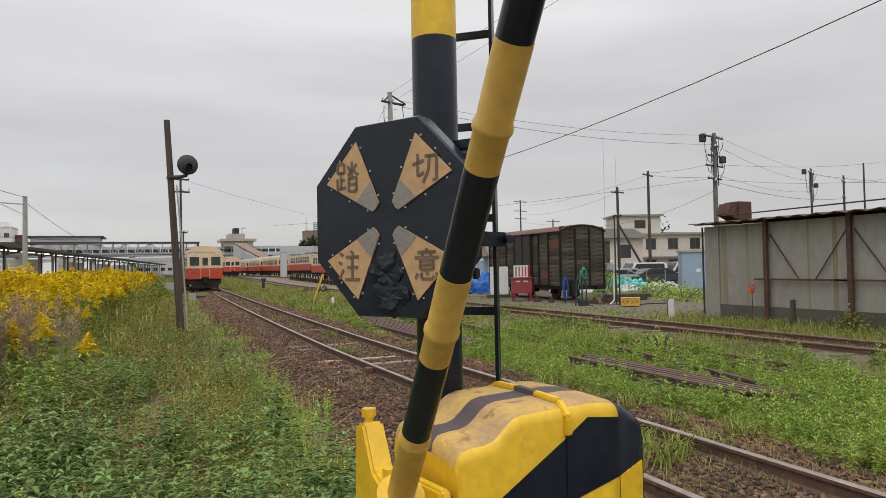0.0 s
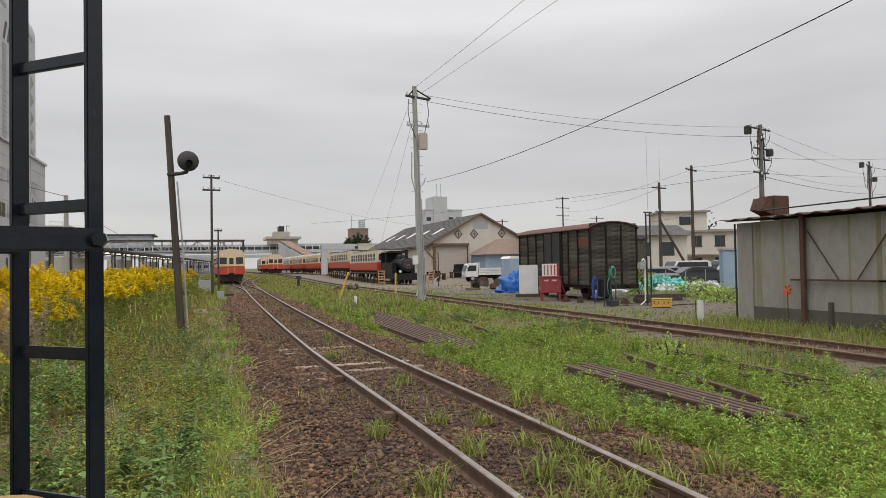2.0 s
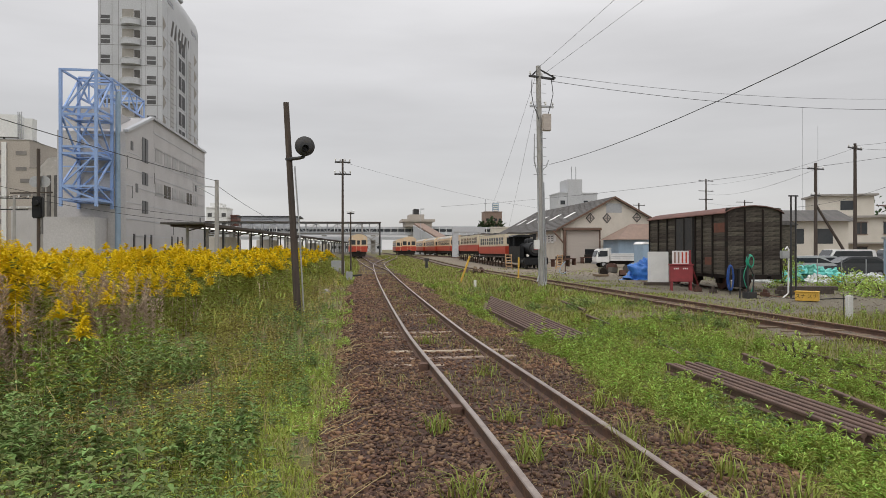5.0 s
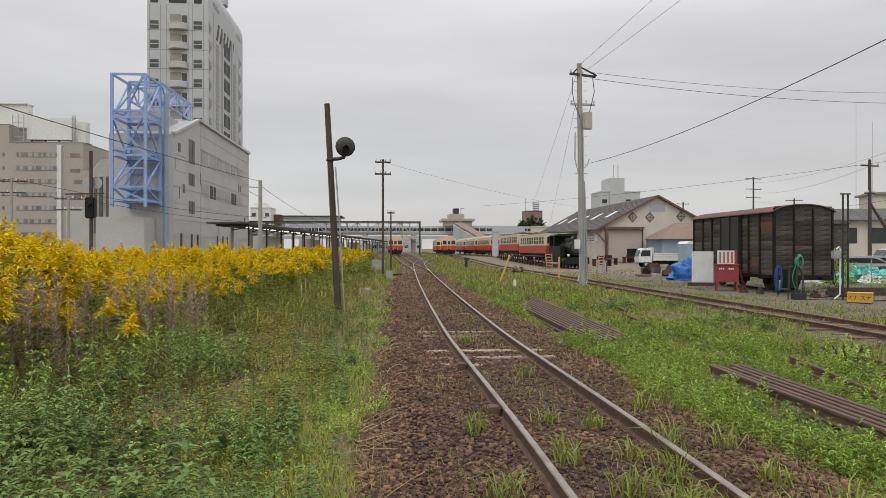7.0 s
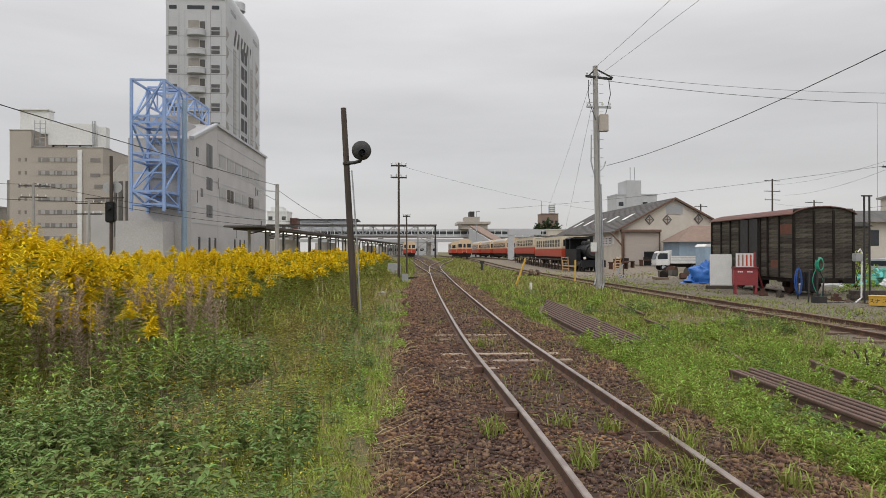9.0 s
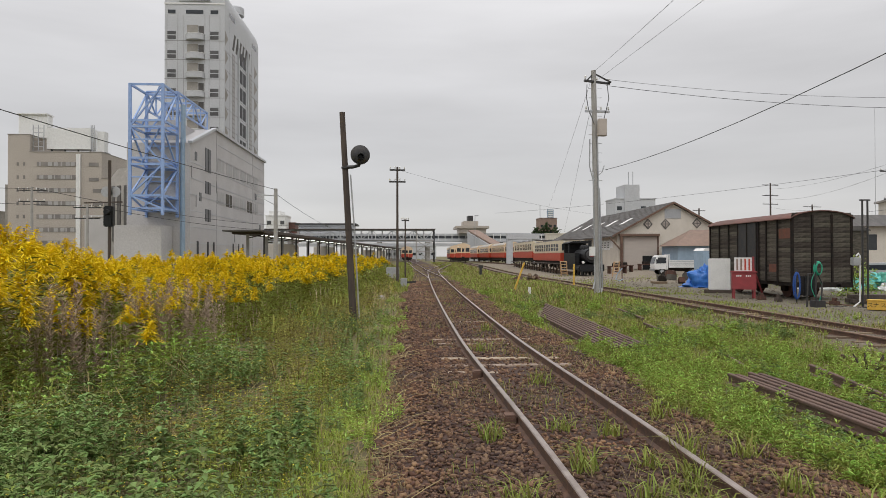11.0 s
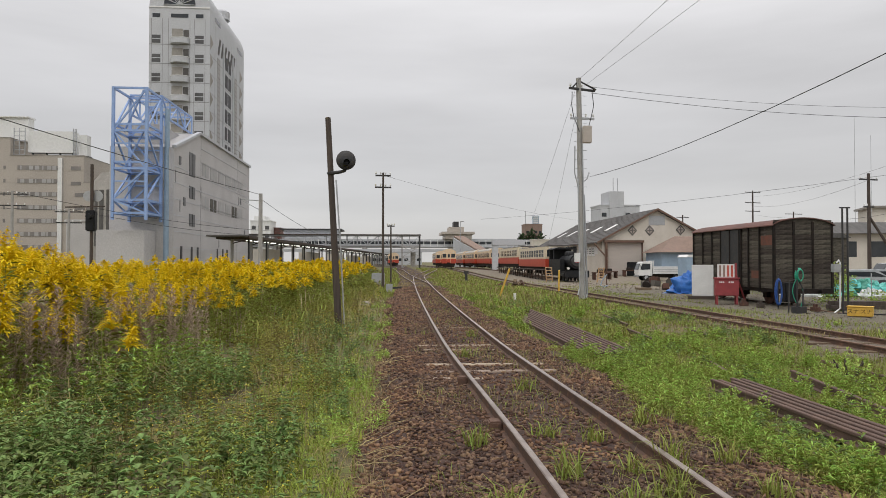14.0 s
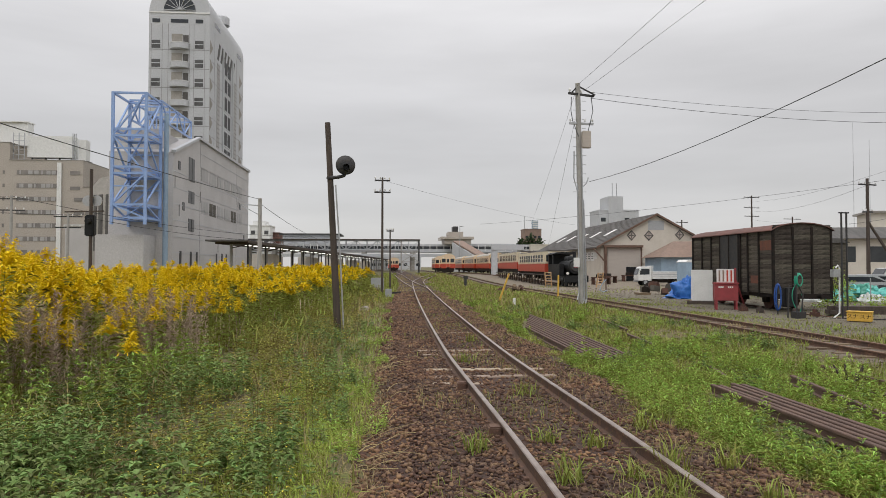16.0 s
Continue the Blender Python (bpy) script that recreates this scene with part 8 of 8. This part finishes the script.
def goldenrod():
    green, flower, dead = [], [], []
    x1, y1, _ = spread(4200, -12, 1.5, 5.0, 78, lambda x, y: (x < field_edge(y)) & (x > field_edge(y) - 2.6))
    x2, y2, _ = spread(4800, -24, 1.0, 7.0, 95, lambda x, y: (x < field_edge(y) - 2.6) & (x > field_edge(y) - 12))
    x3, y3, _ = spread(70, -4, 0.8, 6.5, 18, lambda x, y: (x > field_edge(y) - 0.2) & (x < field_edge(y) + 0.45))
    x3, y3 = np.append(x3, [-0.58, -1.2]), np.append(y3, [7.9, 8.6])
    X, Y = np.concatenate([x1, x2, x3]), np.concatenate([y1, y2, y3])
    front = np.concatenate([x1 * 0 + 1, x2 * 0, x3 * 0 + 2])
    # brown withered clumps along the front
    for cx, cy in ((-2.2, 9.8), (-2.1, 9.0), (-2.05, 11.0), (-1.85, 11.6), (-1.95, 12.4), (-1.7, 13.0)):
        X, Y = np.append(X, cx + rng.normal(0, 0.22, 16)), np.append(Y, cy + rng.normal(0, 0.26, 16))
        front = np.append(front, np.full(16, 3))
    Z = land(X, Y)
    clump = patch(X, Y, 1.5, 3)
    up = np.array([0, 0, 1.0])
    for x, y, z, f, c in zip(X, Y, Z, front, clump):
        # the stand is tallest in its corner by the road
        tall = 1.02 + 0.20 * float(step(-0.3, 1.6, -1.1 - 0.44 * (y - 8) - x))
        bunch = math.sin(x * 2.3 + 1.7 * math.sin(y * 0.9)) * math.sin(y * 1.1 + x * 0.7)
        h = (rng.uniform(1.50, 1.84) + 0.16 * math.sin(x * 0.9 + y * 0.5) + 0.30 * bunch) * tall
        d_in = float(field_edge(y)) - x
        if f == 1:
            h *= (0.84 if y > 9.5 else 0.68) + 0.16 * min(1, d_in / 1.7)
        if f == 2:
            h = rng.uniform(1.15, 1.40)
        bloom = f == 2 or rng.random() < (0.78 if bunch > -0.15 else 0.38)
        if not bloom:
            h *= rng.uniform(0.62, 0.8)
        lean = rng.normal(0, 0.10, 2)
        base = np.array([x, y, z])
        top = base + np.array([lean[0], lean[1], 1.0]) * h
        big = 1 + max(0.0, y - 14) / 38
        if f == 3 or f != 2 and rng.random() < (0.08 if c < 0.32 else 0.02) * (1 if f else 0):
            # a dead stem with a brown feathery head
            h = rng.uniform(1.0, 1.6)
            top = base + np.array([lean[0], lean[1], 1.0]) * h
            n = 130 if y < 30 else 40
            t = 1.02 - 0.75 * rng.random(n)
            a = rng.uniform(0, 6.283, n)
            dead.append(leaves(base + (top - base) * t[:, None], np.stack([np.cos(a), np.sin(a), rng.uniform(0.5, 2.0, n)], 1), rng.uniform(0.05, 0.12, n) * big, np.full(n, 0.009) * big))
            dead.append(blades(np.array([base]), h, 0.008 * big, 0.06))
            continue
        near = y < 24
        n = 44 if (near and f) else (24 if f else 9)
        t = rng.uniform(0.05 if f else 0.5, 0.9, n)
        a = rng.uniform(0, 6.283, n)
        green.append(leaves(base + (top - base) * t[:, None], np.stack([np.cos(a), np.sin(a), rng.uniform(-0.1, 0.9, n)], 1), rng.uniform(0.10, 0.19, n) * big, rng.uniform(0.020, 0.036, n) * big))
        green.append(blades(np.array([base]), h * 0.95, 0.012 * big, 0.05))
        if bloom:
            # a pyramid of arching sprays, longest at its foot, all combed to one side
            nb, k = (96, 4) if near and f == 2 else (72, 4) if near else (24, 2)
            u = rng.uniform(0, 1, nb) ** 0.8
            side = rng.uniform(0, 6.283)
            a = side + rng.normal(0, 1.25, nb)
            plume = rng.uniform(0.30, 0.50) * (1.0 if f != 2 else 0.6)
            reach = (0.03 + 0.25 * u) * rng.uniform(0.65, 1.15, nb) * (1.0 if f != 2 else 0.7)
            lean_dir = np.array([math.cos(side), math.sin(side), 0.0])
            root = top - up * (plume * u)[:, None] + lean_dir * (0.10 * (1 - u) ** 2)[:, None]
            out = np.stack([np.cos(a), np.sin(a), np.zeros(nb)], 1)
            for j in range(k):
                s = j / k
                p = root + out * (reach * s)[:, None] + up * (reach * (0.55 * s - 0.62 * s * s))[:, None]
                q = rng.normal(0, 1, (nb, 3)) * 0.16 + out + up * (0.55 - 1.24 * s)
                flower.append(leaves(p, q, reach / k * 1.7 + 0.012, np.full(nb, (0.018 if near and f == 2 else 0.029 if near else 0.066) * big) * (1.2 - 0.5 * s), 0.0))
    for name, q, m, lab, cat in (("goldenrod_leaves", green, "leaf_mid", "green stems and leaves of tall goldenrod", "plants"), ("goldenrod_flowers", flower, "gold", "bright yellow goldenrod plumes", "flowers"), ("dead_stems", dead, "stem", "brown dead stems among the goldenrod", "plants")):
        V, T = join(q)
        np_mesh(name, V, T, m, lab, cat)


goldenrod()

# east side: bright weeds in patches, grass and straw between the tracks


def east(x, y):
    piles = ((x > 6.68) & (x < 7.36) & (y > 5.9) & (y < 10.1)) | ((x > 5.95 + 0.24 * np.clip(y - 20.6, 0, 9)) & (x < 6.1 + 0.055 * (y - 13) + 0.95) & (y > 13.9) & (y < 25.6))
    loose = ((np.abs(x - 7.70 - 0.207 * (y - 6.9)) < 0.17) & (y > 6.9) & (y < 11.1)) | ((np.abs(x - 9.36) < 0.15) & (y > 4.6) & (y < 11.3))
    return ~(piles | loose) | (rng.random(len(x)) < 0.05)


def edge(y):
    """Where the ballast ends and the weeds begin, east of the track."""
    return 5.55 + 0.35 * np.sin(y * 1.3) + 0.25 * np.sin(y * 0.43 + 1)


def lush(x, y):
    return east(x, y) & (x > edge(y)) & (rng.random(len(x)) < np.clip(1.45 - y / 14, 0.10, 1) * np.clip(1.35 - (x - 7.8) / 1.9, 0.10, 1))


x, y, t = clumps(1500, 8, 5.3, 11.4, 2.6, 36, lush, 0.13)
ok = east(x, y) & (x > edge(y) - 0.25)
leafy(x[ok], y[ok], t[ok], 0.14, 0.40, 0.098, "leaf", "bright_weeds", "bright green mugwort weeds between the tracks", 6, 4, 0.19, (0.15, 1.4), 0.15, 0.35, 0.22)
x, y, t = clumps(300, 7, 5.5, 11.4, 2.6, 30, lambda x, y: east(x, y) & (x > edge(y) + 0.2) & (patch(x, y, 1.1, 8) > 0.5), 0.15)
ok = east(x, y)
leafy(x[ok], y[ok], t[ok], 0.12, 0.36, 0.085, "leaf_broad", "dark_weeds", "darker broad leaved weeds between the tracks", 5, 3, 0.36, (-0.1, 0.9))
weeds(2200, 5.2, 10.0, 2.6, 30, 0.03, 0.12, 0.05, lambda x, y: east(x, y) & (x > edge(y) - 0.3), "leaf_mid", "low_weeds", "low creeping weeds between the tracks", 18, 0.4)
x, y, t = clumps(330, 6, 9.5, 17.0, 3.0, 60, lambda x, y: (patch(x, y, 0.7, 5) > 0.45) & ((x < 11.2) | (x > 13.9) & ((y < 19) | (rng.random(len(x)) < 0.04))), 0.2)
leafy(x, y, t, 0.08, 0.30, 0.07, "leaf", "sparse_weeds", "sparse weeds by the yard track", 5, 3, 0.28, (0.1, 1.2))
grass(7000, 13.7, 16.6, 17.5, 48, 0.03, 0.18, lambda x, y: (patch(x, y, 1.1, 4) > 0.42), "grass", "track_side_grass", "thin grass along the edge of the yard", 0.006, 0.8)
grass(20000, 14.2, 34.0, 19.0, 66, 0.02, 0.13, lambda x, y: patch(x, y, 0.55, 4) + 0.4 * (patch(x, y, 1.9, 1) - 0.5) > 0.52, "grass", "yard_grass", "short grass in patches on the yard", 0.006, 0.8)
grass(7000, 14.0, 34.0, 19.0, 66, 0.01, 0.05, lambda x, y: patch(x, y, 0.8, 7) > 0.45, "dry", "yard_straw", "dry litter scattered over the yard", 0.006, 1.0)
grass(9000, -1.0, 7.0, 48, 110, 0.05, 0.22, lambda x, y: (np.abs(np.abs(x - centre(y)) - 0.57) > 0.1) & (patch(x, y, 0.9, 2) > 0.4), "dry", "far_track_straw", "straw and dry weeds along the far track", 0.006, 0.8)
grass(80000, 5.2, 12.0, 2.6, 70, 0.04, 0.26, lambda x, y: east(x, y) & (x > edge(y) + 0.1) & (patch(x, y, 1.3, 7) > 0.30 + 0.06 * np.clip(x - 8, 0, 4) * np.clip((40 - y) / 20, 0, 1)), "grass", "east_grass", "short green grass between the tracks", 0.006, 0.7)
grass(40000, 5.2, 16.5, 2.6, 60, 0.04, 0.22, lambda x, y: east(x, y) & (x > edge(y) - 0.2) & (patch(x, y, 0.9, 1) > 0.36) & ((x < 14) | (y < 18.5)), "dry", "east_straw", "dry straw between the tracks", 0.005, 0.9)
grass(26000, 5.5, 9.5, 2.6, 20, 0.03, 0.13, lambda x, y: east(x, y) & (x > edge(y)) & (patch(x, y, 1.0, 5) > 0.28), "lime", "low_turf", "low fresh grass under the bright weeds", 0.008, 0.9)
grass(12000, 13.9, 16.9, 2.6, 17.5, 0.08, 0.40, lambda x, y: x > 13.8, "grass", "shed_grass", "green grass along the shed", 0.007, 0.7)
grass(15000, 3.0, 11.5, 26, 130, 0.12, 0.42, lambda x, y: (x > centre(y) + 1.9), "grass", "far_grass", "long grass towards the station", 0.008)
grass(9000, 3.0, 11.5, 26, 130, 0.15, 0.40, lambda x, y: (x > centre(y) + 1.9) & (patch(x, y, 0.8, 3) > 0.4), "dry", "far_straw", "straw among the far grass", 0.008)
grass(15000, -6.0, 3.0, 36, 130, 0.12, 0.42, lambda x, y: (x < centre(y) - 1.9) & (x > field_edge(y)), "grass", "far_verge_grass", "grass on the verge towards the station", 0.008)
grass(6500, 2.4, 5.4, 3.0, 50, 0.03, 0.16, lambda x, y: (patch(x, y, 1.7, 3) > 0.52) & (np.abs(np.abs(x - centre(y)) - 0.57) > 0.06), "grass", "track_grass", "thin grass growing between the rails", 0.005, 0.8)
grass(6500, 2.4, 5.6, 3.0, 40, 0.03, 0.16, lambda x, y: (patch(x, y, 1.5, 8) > 0.42) & (np.abs(np.abs(x - centre(y)) - 0.57) > 0.06), "dry", "track_straw", "straw between the rails", 0.0045, 1.0)
grass(3000, 11.2, 14.2, 4.0, 60, 0.03, 0.14, lambda x, y: (patch(x, y, 1.2, 8) > 0.42) & (np.abs(np.abs(x - 12.65) - 0.56) > 0.06), "grass", "yard_track_grass", "thin grass along the yard track", 0.006, 0.8)

for k, (x, y, h) in enumerate(((2.93, 7.1, 0.30), (4.55, 6.35, 0.40), (2.9, 5.3, 0.32), (3.82, 5.25, 0.34), (3.55, 6.1, 0.34), (3.98, 9.9, 0.28), (4.9, 7.9, 0.30), (3.62, 4.6, 0.30), (4.6, 4.7, 0.28), (3.5, 13.2, 0.25), (4.0, 16.5, 0.3), (5.0, 5.5, 0.26), (4.25, 5.6, 0.28), (3.7, 7.4, 0.2), (4.1, 7.2, 0.2), (4.05, 4.9, 0.3), (3.95, 4.5, 0.34), (4.2, 5.15, 0.26), (4.3, 4.75, 0.3), (4.15, 6.2, 0.22), (3.2, 4.4, 0.26), (2.75, 4.9, 0.22), (4.45, 5.9, 0.24), (5.1, 6.4, 0.28), (5.2, 4.9, 0.3))):
    n = 46
    a = np.stack([x + rng.normal(0, 0.07, n), y + rng.normal(0, 0.07, n), np.full(n, G(x, y) - 0.01)], 1)
    V, T = blades(a, rng.uniform(0.4, 1.1, n) * h, 0.014, rng.uniform(0.2, 1.4, n))
    np_mesh("grass_tuft", V, T, "grass", "tuft of long green grass in the ballast", "grass tuft", "thing")["group"] = "grass tufts"


def bush(x, y, r, h, n, material, label, leaf=0.12):
    w = thing("bush", pose(x, y, G(x, y)), label, "bush", "bushes")
    d = rng.normal(0, 1, (n, 3))
    d[:, 2] = np.abs(d[:, 2])
    d /= np.linalg.norm(d, axis=1, keepdims=True)
    R = rng.uniform(0.45, 1.0, n) ** 0.5 * (0.75 + 0.35 * np.sin(d[:, 0] * 5 + d[:, 1] * 4) * np.cos(d[:, 2] * 6))
    P = d * R[:, None] * np.array([r, r, h])
    V, T = leaves(P, d + rng.normal(0, 0.6, (n, 3)), rng.uniform(0.6, 1.3, n) * leaf, rng.uniform(0.3, 0.6, n) * leaf)
    o = np_mesh("foliage", V, T, material, "", "", "")
    o.parent = w
    for key in ("category", "kind", "label"):
        if key in o:
            del o[key]
    for k in range(5):
        a = k * 1.26
        part("stem", Shape().tube((0, 0, -0.1), (math.cos(a) * r * 0.5, math.sin(a) * r * 0.5, h * 0.7), 0.03, 0.012, 5), "old_wood", w)


bush(-2.4, 58.0, 2.3, 2.2, 1800, "leaf_mid", "broad shrub at the end of the goldenrod", 0.22)
bush(-1.6, 44.0, 1.7, 1.7, 1500, "leaf_mid", "grey green shrub swamped by creepers", 0.2)
bush(0.0, 40.5, 1.2, 1.3, 1100, "leaf_mid", "round shrub in the grass", 0.18)
bush(23.0, 24.6, 1.6, 0.9, 900, "leaf", "low green bush by the concrete shed", 0.16)
bush(25.5, 29.5, 1.8, 1.0, 900, "leaf", "green weeds before the sacks", 0.18)
bush(23.3, 31.0, 1.0, 2.1, 800, "leaf", "leafy shrub behind the wagon", 0.16)
bush(16.1, 11.4, 0.5, 0.7, 300, "leaf_mid", "weeds against the shed", 0.12)
bush(16.2, 8.2, 0.6, 0.9, 350, "leaf_mid", "weeds against the shed", 0.12)
bush(9.4, 10.8, 0.45, 0.5, 260, "leaf", "clump of weeds by the loose rails", 0.1)
bush(58.5, 66.0, 2.2, 7.6, 700, "tree", "garden tree beside the house", 0.5)
for k, (x, y, r, h) in enumerate(((64, 322, 6.5, 14.5), (69, 324, 7.0, 17.0), (73, 320, 6.5, 14.5), (60, 322, 4.0, 10.0), (77, 322, 4.5, 10.5))):
    bush(x, y, r, h, 3600, "tree", "dark wooded hill behind the station", 2.0)

# ballast


def ballast():
    n = 66000
    x, y, z = spread(n, 1.75, 6.1, 2.6, 48, lambda x, y: (x < 5.6 + 0.45 * np.sin(y * 1.3)) & (np.abs(np.abs(x - centre(y)) - 0.57) > 0.055))
    extra = 5200
    x, y = np.append(x, rng.uniform(1.85, 5.6, extra)), np.append(y, rng.uniform(-6.5, 2.65, extra))
    ok = np.abs(np.abs(x - centre(y)) - 0.57) > 0.055
    x, y = x[ok], y[ok]
    z = land(x, y)
    k = len(x)
    bury = ((np.abs((y + 5) % 0.66 - 0.0) < 0.1) | (np.abs((y + 5) % 0.66 - 0.66) < 0.1)) & (np.abs(x - centre(y)) < 1.05)
    keep = ~bury | (rng.random(k) < 0.8)
    inner = np.abs(x - centre(y)) < 0.52
    keep &= ~inner | (rng.random(k) < 0.55)
    x, y, z = x[keep], y[keep], z[keep]
    k = len(x)
    cube = np.array([[-1, -1, -1], [1, -1, -1], [1, 1, -1], [-1, 1, -1], [-1, -1, 1], [1, -1, 1], [1, 1, 1], [-1, 1, 1]]) * 0.62
    quads = np.array([[0, 3, 2, 1], [4, 5, 6, 7], [0, 1, 5, 4], [1, 2, 6, 5], [2, 3, 7, 6], [3, 0, 4, 7]])
    size = (0.010 + 0.021 * rng.random(k) ** 1.6) * (1 + np.clip(y - 9, 0, 40) / 30)
    C = cube[None] * (1 + rng.uniform(-0.45, 0.45, (k, 8, 3)))
    C = C * (size[:, None, None] * rng.uniform(0.6, 1.5, (k, 1, 3)) * [1.0, 1.0, 0.62])
    a, b = rng.uniform(0, 6.283, k), rng.uniform(-0.7, 0.7, k)
    ca, sa, cb, sb = np.cos(a), np.sin(a), np.cos(b), np.sin(b)
    X = C[..., 0] * cb[:, None] + C[..., 2] * sb[:, None]
    Zr = -C[..., 0] * sb[:, None] + C[..., 2] * cb[:, None]
    C = np.stack([X * ca[:, None] - C[..., 1] * sa[:, None], X * sa[:, None] + C[..., 1] * ca[:, None], Zr], -1)
    C = C + np.stack([x, y, z + size * 0.35], -1)[:, None]
    near = (y < 6.2) & (x < 3.0)
    first = np.flatnonzero(near)[:300]
    rest = np.ones(k, bool)
    rest[first] = False
    q = np.arange(rest.sum())[:, None, None] * 8 + quads[None]
    np_mesh("ballast_stones", C[rest].reshape(-1, 3), q.reshape(-1, 4), "stone", "brown angular ballast stones round the rails", "ballast")
    shapes = []
    for j in range(10):
        me = bpy.data.meshes.new("ballast_stone")
        V = cube * (1 + rng.uniform(-0.45, 0.45, (8, 3)))
        me.from_pydata(V.tolist(), [], quads.tolist())
        me.materials.append(M["stone1"])
        shapes.append(me)
    for j, i in enumerate(first):
        part("ballast_stone", shapes[j % 10], None, near_track, at=pose(x[i], y[i], z[i] + size[i] * 0.35, rng.uniform(-30, 30), 0, rng.uniform(0, 360)) @ Matrix.Diagonal((*(size[i] * rng.uniform(0.8, 1.2, 3)), 1)))


ballast()


def yard_stones():
    x, y, z = spread(6500, 10.8, 24.0, 9.0, 60, lambda x, y: np.abs(np.abs(x - 12.65) - 0.56) > 0.08)
    k = len(x)
    s = rng.uniform(0.012, 0.032, k) * (1 + np.clip(y - 12, 0, 40) / 40)
    octa = np.array([[1, 0, 0], [0, 1, 0], [-1, 0, 0], [0, -1, 0], [0, 0, 1], [0, 0, -1]], float)
    tri = np.array([[0, 1, 4], [1, 2, 4], [2, 3, 4], [3, 0, 4], [1, 0, 5], [2, 1, 5], [3, 2, 5], [0, 3, 5]])
    C = octa[None] * (1 + rng.uniform(-0.5, 0.5, (k, 6, 3))) * s[:, None, None] * [1, 1, 0.7] + np.stack([x, y, z + s * 0.2], 1)[:, None]
    np_mesh("yard_stones", C.reshape(-1, 3), (np.arange(k)[:, None, None] * 6 + tri[None]).reshape(-1, 3), "gravel", "loose grey gravel by the yard track", "gravel")


yard_stones()


def back_verge():
    """Short trodden grass round the crossing and on past it."""
    for material, name, label, n, h0, h1 in (("grass", "trodden_grass", "short trodden grass by the crossing", 15000, 0.03, 0.12), ("dry", "trodden_straw", "dry straw on the trodden ground", 9000, 0.02, 0.09)):
        x = np.append(rng.uniform(-8, 1.9, n), rng.uniform(5.6, 12.0, n // 2))
        y = rng.uniform(-7.0, 2.7, len(x))
        k = patch(x, y, 1.4, 3 if n > 10000 else 8) > 0.36
        x, y = x[k], y[k]
        V, T = blades(np.stack([x, y, land(x, y) - 0.01], 1), rng.uniform(h0, h1, len(x)), 0.007, rng.uniform(0.2, 1.4, len(x)))
        np_mesh(name, V, T, material, label, "grass")


back_verge()

# ---- things that move ----


def motions():
    lean = lambda a: pose(*ARM_PIVOT, 0, 0, -5.3) @ pose(0, 0, 0, a)
    walk(ARM, [(t, lean(a)) for t, a in ((0.0, 39.4), (0.1, 37.5), (0.3, 32.4), (0.5, 25.0), (0.6, 20.5), (0.8, 15.0), (1.0, 9.0), (1.2, 4.5), (1.5, 1.0), (1.8, 0.0), (16.0, 0.0))])
    drive = ((0.0, 3.62, 57.2), (1.3, 3.53, 67.5), (2.5, 3.37, 78.5), (4.0, 3.22, 93.0), (5.3, 2.93, 106.5), (6.5, 2.66, 118.5), (7.8, 2.48, 133.0), (9.0, 2.33, 145.0), (10.2, 2.15, 158.0), (11.3, 2.05, 165.9), (12.2, 2.10, 170.3), (13.0, 2.18, 173.1), (14.5, 2.38, 175.7), (16.0, 2.55, 176.2))
    walk(MOVING, [(t, pose(x, y, G(x, y) + RT, 0, 0, 1.0)) for t, x, y in drive])


motions()
